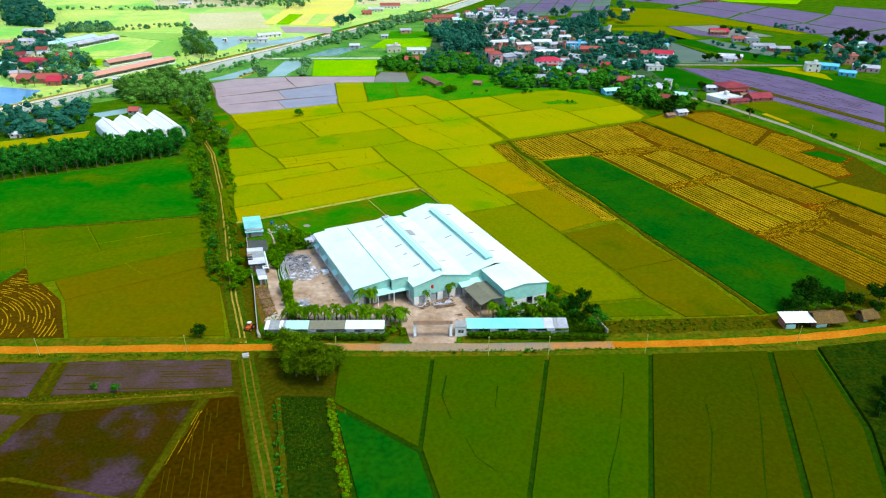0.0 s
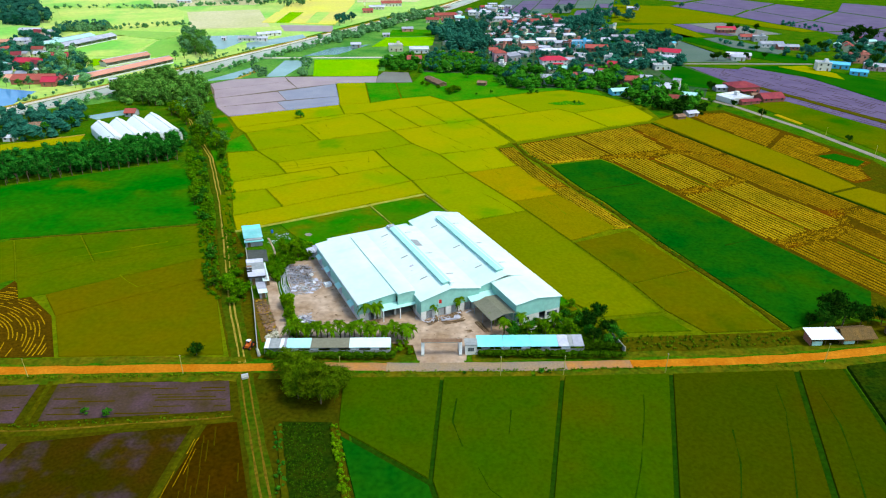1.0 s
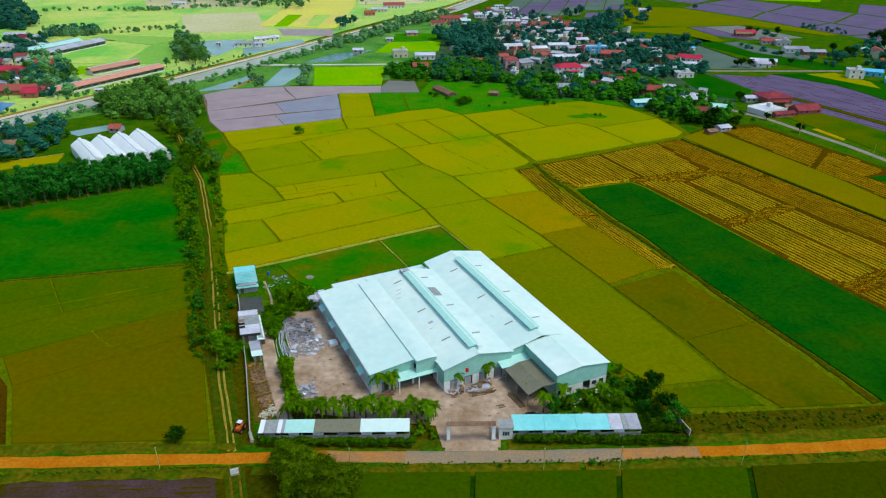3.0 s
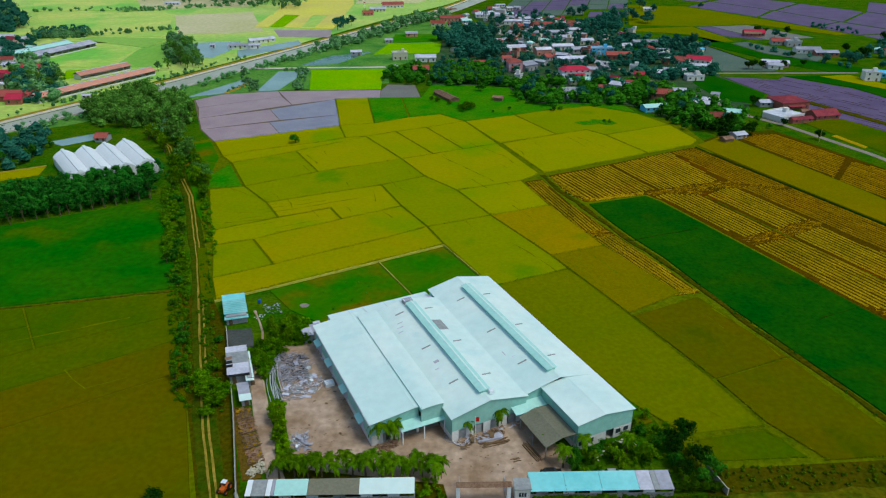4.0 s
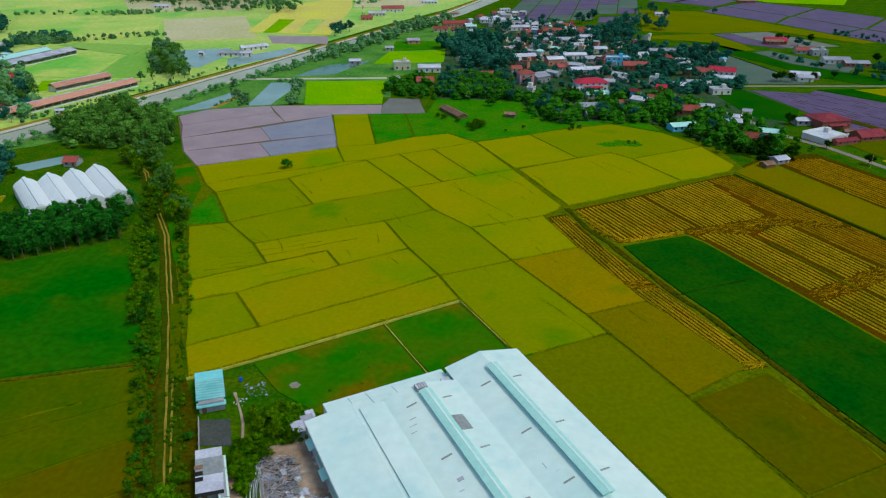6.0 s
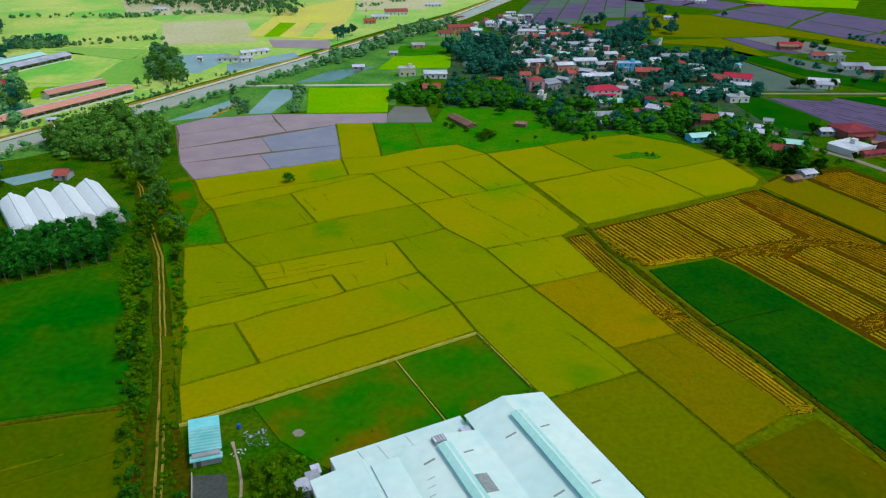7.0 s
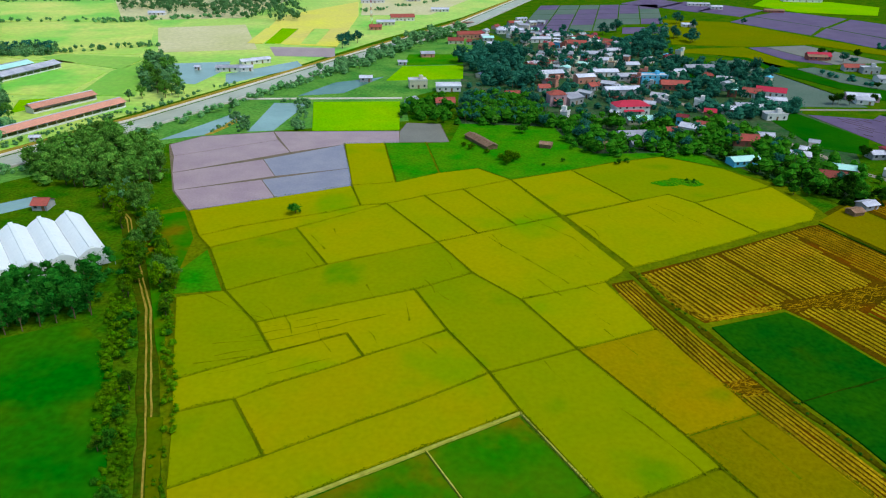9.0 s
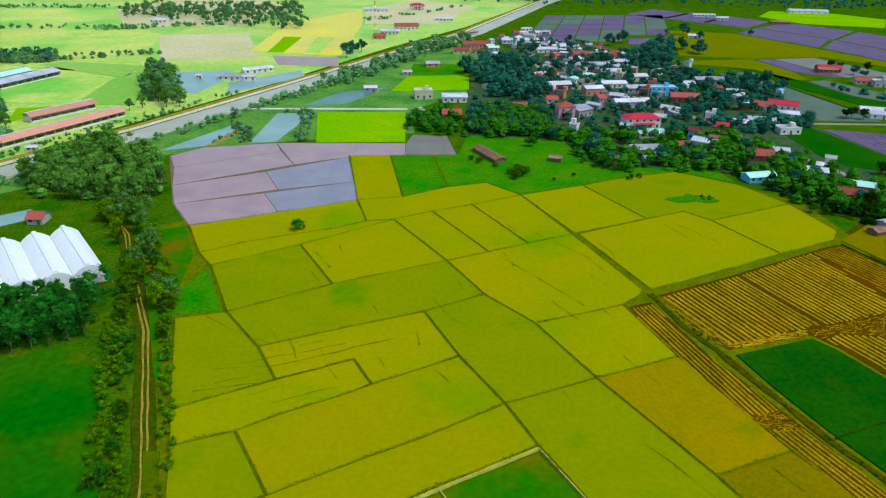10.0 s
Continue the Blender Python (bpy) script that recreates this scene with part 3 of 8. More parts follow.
plot("rice_gold_dim", [(48.9, 165.8), (70, 176.6), (82.8, 146.6), (61.6, 137.4)], GOLD)
plot("rice_gold_dim", [(61.6, 137.4), (82.8, 146.6), (95, 112.5), (75, 110.5), (67.2, 122)], GOLD)
plot("rice_moss", [(50.5, 117), (66, 120), (72, 111.5), (50, 110)], "rough green plot of weeds", 0.2)
plot("rice_ripe", [(24.6, 318), SW, SX, SY, SZ, (87.6, 304.2), (61.3, 289.8), (39.2, 278.6)], RIPE)
plot("rice_ripe", [RN, RO, SW, (23.4, 318.6)], RIPE)
plot("rice_olive", [RO, RP, (78, 386), (100, 371), (111.4, 350), SY, SX, SW], OLIVE)
plot("rice_ripe", [SY, (111.4, 350), (117.4, 324.2), (112, 316.6), SZ], RIPE)
plot("rice_ripe", [RK, RL, ST, SS], RIPE)
plot("rice_ripe", [RL, RM, SU, ST], RIPE)
plot("rice_ripe", [RM, RN, SV, SU], RIPE)
field("meadow_dim", [(-52.4, 179.2), (-22.2, 196.8), (-12, 178), (-9.3, 173), (-33, 160), (-44, 168)], "fenced green plot with brown patches", 0.2)
field("meadow_dim", [(-22.2, 196.8), (-2.4, 208.3), (9.4, 186.2), (-9.3, 174.2)], "fenced green plot with brown patches", 0.2)
field("meadow", [(-93, 288.6), (-81, 262), (-94.5, 259.6), (-97, 275)], "green weedy strip beside a tree-lined track", 0.25, 0.2, "meadow")
field("meadow_dim", [(-95.5, 261), (-100, 297), (-110, 319), (-123, 314), (-114, 290), (-100, 258), (-90, 234), (-83, 219.6)], "green weedy strip beside a tree-lined track", 0.25, 0.2, "meadow")
field("meadow", [(-26, 402), (-19.8, 362), (-4, 368.6), (8.6, 355.4), (35, 367.8), (54.6, 378.2), (78, 387), (100, 373), (97, 393), (50, 390), (41, 402), (37, 432), (-10, 436), (-15.2, 405)], "bright green meadow along a village edge", 0.2, 0.2, "meadow")
field("rice_moss", [(-78, 207), (-71.5, 186), (-66.5, 174), (-70, 173), (-76, 190), (-82, 207)], "green weedy strip beside a tree-lined track", 0.25, 0.2, "meadow")
# flooded paddies beyond
WET = "flooded ploughed paddy, mud tinted purple-grey for mirrored sky"
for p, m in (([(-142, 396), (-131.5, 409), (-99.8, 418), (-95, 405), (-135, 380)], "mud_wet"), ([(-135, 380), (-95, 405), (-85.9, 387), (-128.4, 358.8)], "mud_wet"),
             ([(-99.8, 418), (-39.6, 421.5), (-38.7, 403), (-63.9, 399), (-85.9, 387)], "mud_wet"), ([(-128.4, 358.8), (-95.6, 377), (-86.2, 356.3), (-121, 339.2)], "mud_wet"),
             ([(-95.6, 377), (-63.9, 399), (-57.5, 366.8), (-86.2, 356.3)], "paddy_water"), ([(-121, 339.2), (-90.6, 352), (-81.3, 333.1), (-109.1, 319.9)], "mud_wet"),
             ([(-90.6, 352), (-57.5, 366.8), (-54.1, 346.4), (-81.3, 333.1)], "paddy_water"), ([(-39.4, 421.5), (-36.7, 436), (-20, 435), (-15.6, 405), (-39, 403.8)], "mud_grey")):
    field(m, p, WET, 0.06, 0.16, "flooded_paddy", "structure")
field("rice_lime", [(-90.5, 475.7), (-42.1, 479), (-39.6, 423.4), (-82, 420)], LIME)
# harvested block and the deep green strip
HARV = "harvested rice plot with rows of straw"
STRIP_H = [(29.8, 268.4), (37.6, 271.6), (44.4, 247), (52, 228), (58.8, 211), (65.6, 194.5), (71.6, 178.8), (64.4, 177), (58.2, 189), (50.4, 208), (43.2, 225), (36.4, 243)]
BLOCK_H = [(40.4, 275.7), (63.9, 287.6), (86.5, 300.2), (109.4, 312.8), (112.6, 313.4), (134.4, 263.4), (156.2, 215.3), (171.2, 184.1), (181, 163), (141, 113), (133, 131), (113.9, 171.3), (97, 209.6), (79.6, 248.6), (75, 254.6), (50.6, 246.8), (44.7, 256.8)]
FAR_H = [(135.2, 334), (160, 336), (163, 330.6), (182.7, 287.6), (187, 269), (195, 252.4), (186, 244), (183.4, 229.8), (173.2, 225), (163, 258.6), (137.1, 324.2)]
field("stubble", STRIP_H, HARV, 0.06, 0.2, "harvested_field")
field("stubble", BLOCK_H, HARV, 0.06, 0.3, "harvested_field")
field("stubble", FAR_H, HARV, 0.06, 0.3, "harvested_field")
CUT = "rows of pale cut straw on stubble"
ROW = 114.6                    # bearing of the harvester's rows
for k, (poly, straw, turn, pitch, wide) in enumerate((
        ([(30.4, 267.4), (37.2, 270), (44, 247), (52.6, 225.4), (53.2, 221.6), (45, 219.6), (43.4, 225), (36.6, 243)], "straw", 107, 1.2, 0.56),
        ([(46.8, 216.6), (55.8, 217.4), (58.4, 211), (65.2, 194.5), (70.8, 180.4), (64.4, 179.4), (58.8, 189), (50.8, 208)], "straw", 113.4, 1.2, 0.56),
        ([(41.6, 274.6), (68, 288.4), (80.6, 259.8), (74.8, 257), (52.4, 249), (45.4, 257.4)], "straw", ROW - 1.5, 1.7, 0.46),
        ([(69.4, 289), (86, 298.8), (99.2, 306.2), (108.6, 270.6), (104, 267), (82, 259.8)], "straw", ROW - 1.5, 1.7, 0.46),
        ([(100.6, 306.8), (111.6, 312), (133, 263.8), (127, 263.6), (112.6, 268.4)], "straw_red", ROW, 1.6, 0.46),
        ([(78, 253), (83, 256), (95.6, 254.6), (110.4, 221.6), (98.4, 215.2), (81, 248.6)], "straw", ROW, 1.7, 0.46),
        ([(98.4, 254.6), (108, 262.4), (112.6, 262.2), (126.4, 231), (112.6, 223)], "straw", ROW, 1.7, 0.46),
        ([(114, 263.4), (127, 260.4), (134, 261.4), (155.4, 215.2), (162.6, 200.4), (152, 196), (146, 196.4), (130.4, 229.6)], "straw_red", ROW, 1.6, 0.46),
        ([(99.6, 210.4), (113.6, 217), (132.6, 176.6), (119, 169.2), (114.6, 171.6)], "straw", ROW, 1.7, 0.46),
        ([(115.4, 218), (128.4, 225.6), (147.6, 187.8), (146.4, 182.6), (134.4, 177)], "straw", ROW, 1.7, 0.46),
        ([(119.4, 163), (136.4, 170.4), (148, 144.6), (153, 134), (142, 116), (134, 131.6)], "straw_red", ROW, 1.7, 0.46),
        ([(138.6, 171.4), (150.4, 180), (166.6, 148), (155, 133.4), (149.8, 145)], "straw_red", ROW, 1.7, 0.46),
        ([(153, 192.6), (163.4, 197.4), (170.8, 183.4), (180, 163.6), (168.4, 149.6), (160.6, 164.4)], "straw_red", ROW, 1.6, 0.46),
        ([(137.2, 332), (158.6, 334.6), (174, 297), (157, 273.4)], "straw_red", ROW - 1, 1.9, 0.5),
        ([(157.6, 271.4), (174.4, 294.6), (181.4, 287), (186, 268), (173, 261.6), (184.8, 245), (182.6, 230.6), (173.4, 226.4), (163.4, 258.6)], "straw_red", ROW - 1, 1.9, 0.5))):
    rows(poly, turn, pitch, pitch * wide, 0.36, straw, CUT, seed=2 + k)
for k, (poly, n, turn, straw) in enumerate((
        ([(75, 257), (82, 259.4), (106, 269.6), (127, 267.6), (134, 263.4), (127, 260.6), (108, 262.6), (96, 255), (83, 256.6), (77.6, 253.4)], 300, 22, "straw_red"),
        ([(97, 214.6), (111, 222.6), (127, 231.6), (130, 229), (128, 225), (114, 217.4), (99.6, 210.6)], 200, 28, "straw_red"),
        ([(116.4, 170.4), (132.6, 177.4), (146, 184), (150, 179), (136.4, 170.6), (119.6, 163)], 210, 26, "straw_red"),
        ([(146.6, 184.6), (147.6, 196), (162, 199), (163.4, 196.6), (152.4, 192), (150.6, 180.4)], 110, 60, "straw_red"),
        ([(44.6, 220.8), (52.8, 222.6), (55.4, 216.4), (47, 215)], 80, 20, "straw_red"),
        ([(63.6, 180.6), (70.8, 181.4), (71.2, 179.2), (64.6, 177.4)], 50, 15, "straw"),
        ([(40.6, 274.6), (44.9, 257), (50.8, 247.4), (53.4, 249.2), (43.4, 274.8)], 110, ROW, "straw"),
        ([(52.4, 247.8), (75, 255.2), (75, 257.6), (53, 250.4)], 110, 18, "straw"),
        ([(173.6, 259), (184, 264), (193.4, 253), (186, 246), (183, 231), (179, 240)], 70, 120, "straw_red"))):
    loose(poly, turn, int(n * 1.5), straw, 40 + k)
field("rice_deep", [(51.4, 245), (74.6, 253.4), (79, 247.8), (96.3, 209.4), (113.2, 171), (131, 133.6), (126, 124), (116, 120), (98.8, 113), (92, 131.5), (86, 146.5), (81, 160), (75.2, 174.5), (72.6, 183), (67, 201), (60.5, 216), (55, 231.8)], GREEN)
field("rice_mid", [(114, 316.4), (133.3, 332.8), (136.4, 323.4), (162.2, 257.8), (172.4, 222), (157.8, 214.8), (135.8, 263.8)], OLIVE)
field("rice_mid", [(158.4, 213.4), (173, 220.6), (184, 207), (196, 184), (182.8, 163.6), (172.6, 184.8)], OLIVE)
field("rice_green", [(174.4, 261), (184.4, 264.6), (192.6, 253.6), (185.4, 246.4)], "green weedy corner of a harvested plot", 0.2, 0.1, "meadow")
strip("bund", [(97.6, 252.9), (115.2, 212.7), (131.6, 179.5)], 0.5, 0.0, 0.24, "bund_grass", "thin green weedy line between rows of straw", "bund", wobble=0.3, seed=84)
strip("bund", [(138.3, 168.6), (149.1, 144.5), (155, 132)], 0.5, 0.0, 0.24, "bund_grass", "thin green weedy line between rows of straw", "bund", wobble=0.3, seed=85)
strip("bund", [(112.8, 313.6), (134.9, 263.6), (156.7, 215.5), (171.7, 184.3), (181.6, 163.4)], 0.7, 0.0, 0.32, "drain", "dark weedy bund beside a harvested plot", "bund", wobble=0.25, seed=86)
# plots by the tree-lined track
field("stubble_red", [(-122, 137), (-100.6, 116.8), (-89.9, 96.9), (-130, 95.5)], "bare reddish harvested plot", 0.06, 0.3, "harvested_field")
g = Geo()
rnd = random.Random(5)
RED_H = [(-121, 135), (-103, 117.6), (-92, 97.4), (-128, 96.4)]
for k in range(34):
    # the harvester went round in arcs
    radius, an = 3.5 + 1.0 * k + rnd.uniform(-0.2, 0.2), rnd.uniform(-0.3, 0)
    while an < 2.2:
        step = rnd.uniform(1.5, 4.0) / radius
        ring = [(-127 + (radius + dr) * math.cos(q) * 1.05, 97 + (radius + dr) * math.sin(q), zz) for q in (an, an + step * 0.92) for dr, zz in ((-0.16, 0.05), (rnd.uniform(-0.1, 0.1), 0.16), (0.16, 0.05))]
        if inside(ring[1][:2], RED_H) and inside(ring[4][:2], RED_H) and rnd.random() < 0.7:
            g.add(ring, [(0, 3, 4, 1), (1, 4, 5, 2), (0, 1, 2), (5, 4, 3)])
        an += step
tagged(part("straw_row", g, "straw_red"), "thin curved lines of straw on bare soil", "straw", kind="stuff")
field("rice_gold_dim", [(-99.8, 116.2), (-63.3, 140.2), (-48.6, 98.6), (-89.4, 97)], GOLD)
field("rice_gold_dim", [(-108.6, 128), (-68.7, 153.8), (-63.3, 140.2), (-99.8, 116.2)], GOLD)
field("rice_moss", [(-121.8, 137), (-103.9, 149), (-72, 166.6), (-68.7, 153.8), (-108.6, 128), (-115, 125.4)], OLIVE)
field("rice_moss", [(-129.2, 150.2), (-111, 159.5), (-103.9, 149), (-121.8, 137)], OLIVE)
field("rice_moss", [(-137.2, 164), (-117.3, 168.8), (-111, 159.5), (-129.2, 150.2)], OLIVE)
field("rice_moss", [(-117.3, 168.8), (-77.5, 178), (-72, 166.6), (-103.9, 149)], OLIVE)
field("rice_moss", [(-137.2, 164), (-129.2, 150.2), (-121.8, 137), (-155, 118), (-175, 150)], OLIVE)
field("wet_meadow", [(-167, 216), (-113.1, 245.6), (-98, 230), (-78.8, 180), (-117.3, 170.4), (-138.5, 165.8), (-190, 150), (-205, 195)], "deep green wet meadow", 0.25, 0.5, "meadow")
field("rice_ripe", [(-215, 247), (-166.8, 273.7), (-168.9, 283.8), (-220, 257.5)], RIPE)
# in front of the road
FRONT = "green rice plot with dark drain lines"
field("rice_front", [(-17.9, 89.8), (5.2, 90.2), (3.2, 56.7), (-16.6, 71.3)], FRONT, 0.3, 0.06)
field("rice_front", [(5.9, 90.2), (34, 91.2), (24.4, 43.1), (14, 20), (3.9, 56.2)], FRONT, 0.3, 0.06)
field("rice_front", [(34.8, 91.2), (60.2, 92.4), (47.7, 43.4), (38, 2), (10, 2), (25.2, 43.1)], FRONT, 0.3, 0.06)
field("rice_front_dim", [(61, 92.4), (90.9, 94.3), (77.7, 43.9), (66, 2), (39, 2), (48.6, 43.5)], FRONT, 0.3, 0.06)
field("rice_front_dim", [(92.1, 94.3), (103.1, 95), (99.8, 64.2), (93.3, 44.1), (80, 2), (67, 2), (78.9, 43.9)], FRONT, 0.3, 0.06)
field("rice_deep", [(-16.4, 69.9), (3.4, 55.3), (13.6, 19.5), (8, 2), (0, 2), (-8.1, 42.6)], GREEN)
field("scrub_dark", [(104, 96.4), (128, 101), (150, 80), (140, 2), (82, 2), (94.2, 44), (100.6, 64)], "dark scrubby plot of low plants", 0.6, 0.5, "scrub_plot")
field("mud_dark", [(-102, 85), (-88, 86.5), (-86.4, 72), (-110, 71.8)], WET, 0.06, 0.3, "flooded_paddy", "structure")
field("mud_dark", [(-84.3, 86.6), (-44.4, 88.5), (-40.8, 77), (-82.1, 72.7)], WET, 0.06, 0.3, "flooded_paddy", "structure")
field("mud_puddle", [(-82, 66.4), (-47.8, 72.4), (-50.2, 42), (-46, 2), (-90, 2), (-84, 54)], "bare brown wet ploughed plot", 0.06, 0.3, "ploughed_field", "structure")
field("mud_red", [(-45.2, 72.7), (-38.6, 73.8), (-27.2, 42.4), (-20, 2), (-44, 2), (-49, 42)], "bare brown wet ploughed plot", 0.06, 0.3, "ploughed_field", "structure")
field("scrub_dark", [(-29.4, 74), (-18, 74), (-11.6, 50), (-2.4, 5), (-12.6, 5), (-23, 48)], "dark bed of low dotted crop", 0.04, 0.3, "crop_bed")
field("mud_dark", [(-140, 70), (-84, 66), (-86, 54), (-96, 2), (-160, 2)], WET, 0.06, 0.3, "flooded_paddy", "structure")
for pts, sd in (([(52, 84), (49.5, 74), (46, 62), (41, 48), (37, 30)], 1), ([(68, 72), (66, 62), (61, 48), (56, 34)], 2), ([(84, 88), (82, 78), (78, 66), (71, 46), (66, 30)], 3), ([(93, 86), (92, 74), (88, 58), (82, 40)], 4), ([(9, 82), (8, 74), (10, 66)], 5), ([(21, 78), (20, 70)], 6), ([(13, 60), (15, 54), (19, 50)], 7)):
    strip("furrow", pts, 0.28, 0.2, 0.34, "drain", "thin dark wheel line through green rice", "furrow", wobble=0.12, seed=sd)
rows(inset([(-84.3, 86.6), (-44.4, 88.5), (-40.8, 77), (-82.1, 72.7)], 0.8), 2.5, 1.1, 0.5, 0.07, "mud_brown", "low plough ridges in a flooded paddy", "plough_ridge", 21, 0.72)
rows(inset([(-102, 85), (-88, 86.5), (-86.4, 72), (-110, 71.8)], 0.8), 2.5, 1.1, 0.5, 0.07, "mud_brown", "low plough ridges in a flooded paddy", "plough_ridge", 22, 0.72)
rows(inset([(-45.2, 72.7), (-38.6, 73.8), (-27.2, 42.4), (-20, 2), (-44, 2), (-49, 42)], 1.0), 102, 1.1, 0.3, 0.1, "mud_brown", "low plough ridges in bare soil", "plough_ridge", 23, 0.7)
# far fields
field("hazed_field", [(-226, 613), (-267, 727), (-196, 752), (-157, 631)], "bare far field paled for haze", 0.1, 0.5, "far_field")
field("hazed_yellow", [(-172.7, 738), (-177, 809), (-113, 931), (-101, 818), (-99.6, 645), (-150, 655)], "bright yellow far rice field", 0.3, 0.5, "far_field")
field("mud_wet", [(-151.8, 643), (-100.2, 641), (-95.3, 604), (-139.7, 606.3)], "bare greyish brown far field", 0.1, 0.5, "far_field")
field("hazed_green", [(-266.6, 483.7), (-231.6, 482.3), (-233.8, 545.5), (-282.5, 587), (-312, 565)], "green far field paled for haze", 0.2, 0.6, "far_field")
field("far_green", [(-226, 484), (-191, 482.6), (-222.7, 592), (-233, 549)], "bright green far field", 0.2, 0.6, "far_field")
field("hazed_green", [(-412, 743), (-289, 758), (-269, 727), (-228, 602.6), (-288, 607), (-352, 635)], "green far field paled for haze", 0.2, 0.8, "far_field")
field("hazed_green", [(-495, 889), (-382, 906), (-316, 763), (-416, 750)], "green far field paled for haze", 0.2, 0.8, "far_field")
field("hazed_field", [(-380, 910), (-315, 768), (-210, 790), (-190, 950), (-300, 1100)], "bare far field paled for haze", 0.1, 0.8, "far_field")
field("hazed_field", [(-110, 935), (-100, 820), (-30, 830), (20, 985), (-60, 1060)], "bare far field paled for haze", 0.1, 0.8, "far_field")
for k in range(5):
    field(("hazed_yellow", "rice_lime", "hazed_yellow", "hazed_green", "hazed_yellow")[k], [(-172 + 14 * k, 656), (-159 + 14 * k, 655), (-158 + 14 * k, 730), (-174 + 14 * k, 732)], "narrow yellow and green far plots", 0.35, 0.3, "far_field")
field("hazed_green", [(-355, 632), (-290, 604), (-228, 598), (-226, 560), (-300, 580), (-370, 610)], "green far field paled for haze", 0.2, 0.6, "far_field")
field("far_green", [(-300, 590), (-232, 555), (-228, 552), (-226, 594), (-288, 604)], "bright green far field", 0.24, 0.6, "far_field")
field("rice_lime", [(-241, 444), (-221.6, 474), (-233, 478), (-251, 472)], LIME, 0.2)
field("rice_lime", [(-54.3, 530.6), (-46, 575), (-4, 582), (-5.4, 539)], LIME, 0.2)
field("meadow", [(-46, 578), (-44, 619), (-4, 622), (-4, 585)], "bright green meadow among trees", 0.2, 0.5, "meadow")
field("teal_field", [(174, 606), (203, 613.6), (203.4, 575.6), (172, 564)], "grey-green plot of dry stubble", 0.2, 0.5)
field("teal_field", [(172, 562.6), (202.4, 573.4), (216.4, 507), (220, 478), (160, 478), (165, 520)], "grey-green plot of young rice", 0.2, 0.4)
strip("furrow", [(203, 573), (210, 540), (217, 506)], 0.9, 0.0, 0.36, "drain", "dark drain between two plots", "furrow", wobble=0.2, seed=85)
field("rice_green", [(125, 569), (150, 596), (172, 604), (170, 562), (163, 520)], "green weedy plot behind houses", 0.1, 0.5, "meadow")
field("teal_field", [(226.5, 583), (241.8, 589.6), (275.6, 526), (262, 511.4), (236.4, 541)], "brownish grey plot of dry stubble", 0.2, 0.5)
field("rice_green", [(186, 632), (207.6, 622), (226, 582), (236, 540), (262, 510), (300, 474.6), (254, 476.6), (235.6, 496), (219, 540), (205, 574), (204.6, 614)], GREEN, 0.2, 0.5)
field("rice_late", [(153, 643), (179, 657), (222.4, 667), (232, 618), (232.4, 591), (211.6, 585), (208, 622), (186, 633)], RIPE, 0.2, 0.5)
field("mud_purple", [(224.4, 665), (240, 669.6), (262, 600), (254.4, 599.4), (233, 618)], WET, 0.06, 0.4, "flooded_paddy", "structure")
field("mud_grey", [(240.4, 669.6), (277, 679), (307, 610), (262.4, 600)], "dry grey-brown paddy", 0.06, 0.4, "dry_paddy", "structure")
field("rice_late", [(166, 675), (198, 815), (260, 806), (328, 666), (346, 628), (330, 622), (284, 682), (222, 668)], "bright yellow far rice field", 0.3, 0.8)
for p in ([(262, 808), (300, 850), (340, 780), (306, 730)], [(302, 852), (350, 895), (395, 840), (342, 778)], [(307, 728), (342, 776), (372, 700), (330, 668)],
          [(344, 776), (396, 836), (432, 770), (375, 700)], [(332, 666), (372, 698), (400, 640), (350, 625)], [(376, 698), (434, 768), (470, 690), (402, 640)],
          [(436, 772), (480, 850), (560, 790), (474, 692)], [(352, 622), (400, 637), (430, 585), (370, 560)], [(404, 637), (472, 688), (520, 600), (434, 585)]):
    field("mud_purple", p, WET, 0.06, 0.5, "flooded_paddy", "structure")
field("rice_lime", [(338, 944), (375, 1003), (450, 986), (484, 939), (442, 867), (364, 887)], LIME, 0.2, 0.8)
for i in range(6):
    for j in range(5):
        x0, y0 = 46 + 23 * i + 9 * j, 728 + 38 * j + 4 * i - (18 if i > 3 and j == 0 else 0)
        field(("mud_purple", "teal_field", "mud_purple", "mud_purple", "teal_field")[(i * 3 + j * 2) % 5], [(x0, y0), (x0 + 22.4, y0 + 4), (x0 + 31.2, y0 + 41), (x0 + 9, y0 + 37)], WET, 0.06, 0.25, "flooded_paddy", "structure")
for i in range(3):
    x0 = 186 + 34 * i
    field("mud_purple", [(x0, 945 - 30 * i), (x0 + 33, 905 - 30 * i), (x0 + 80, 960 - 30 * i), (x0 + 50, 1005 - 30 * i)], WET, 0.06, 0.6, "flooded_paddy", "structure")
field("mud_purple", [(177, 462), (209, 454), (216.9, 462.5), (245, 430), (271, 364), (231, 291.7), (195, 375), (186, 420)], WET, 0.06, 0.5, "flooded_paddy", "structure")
field("rice_green", [(217.5, 463), (260, 468), (297, 411), (310, 360), (264, 352), (246, 431)], GREEN, 0.3)
field("rice_gold", [(240, 463), (262, 467), (272, 440), (268, 420)], GOLD, 0.34, 0.2)
field("rice_moss", [(179.5, 358), (204.6, 363), (234, 297), (215, 252), (208, 262), (195, 305)], "rough green verge beside a road", 0.15, 0.5, "meadow")
field("rice_green", [(152, 452), (173, 464.8), (187, 416), (173, 391), (154, 402)], "green meadow beside houses", 0.15, 0.5, "meadow")

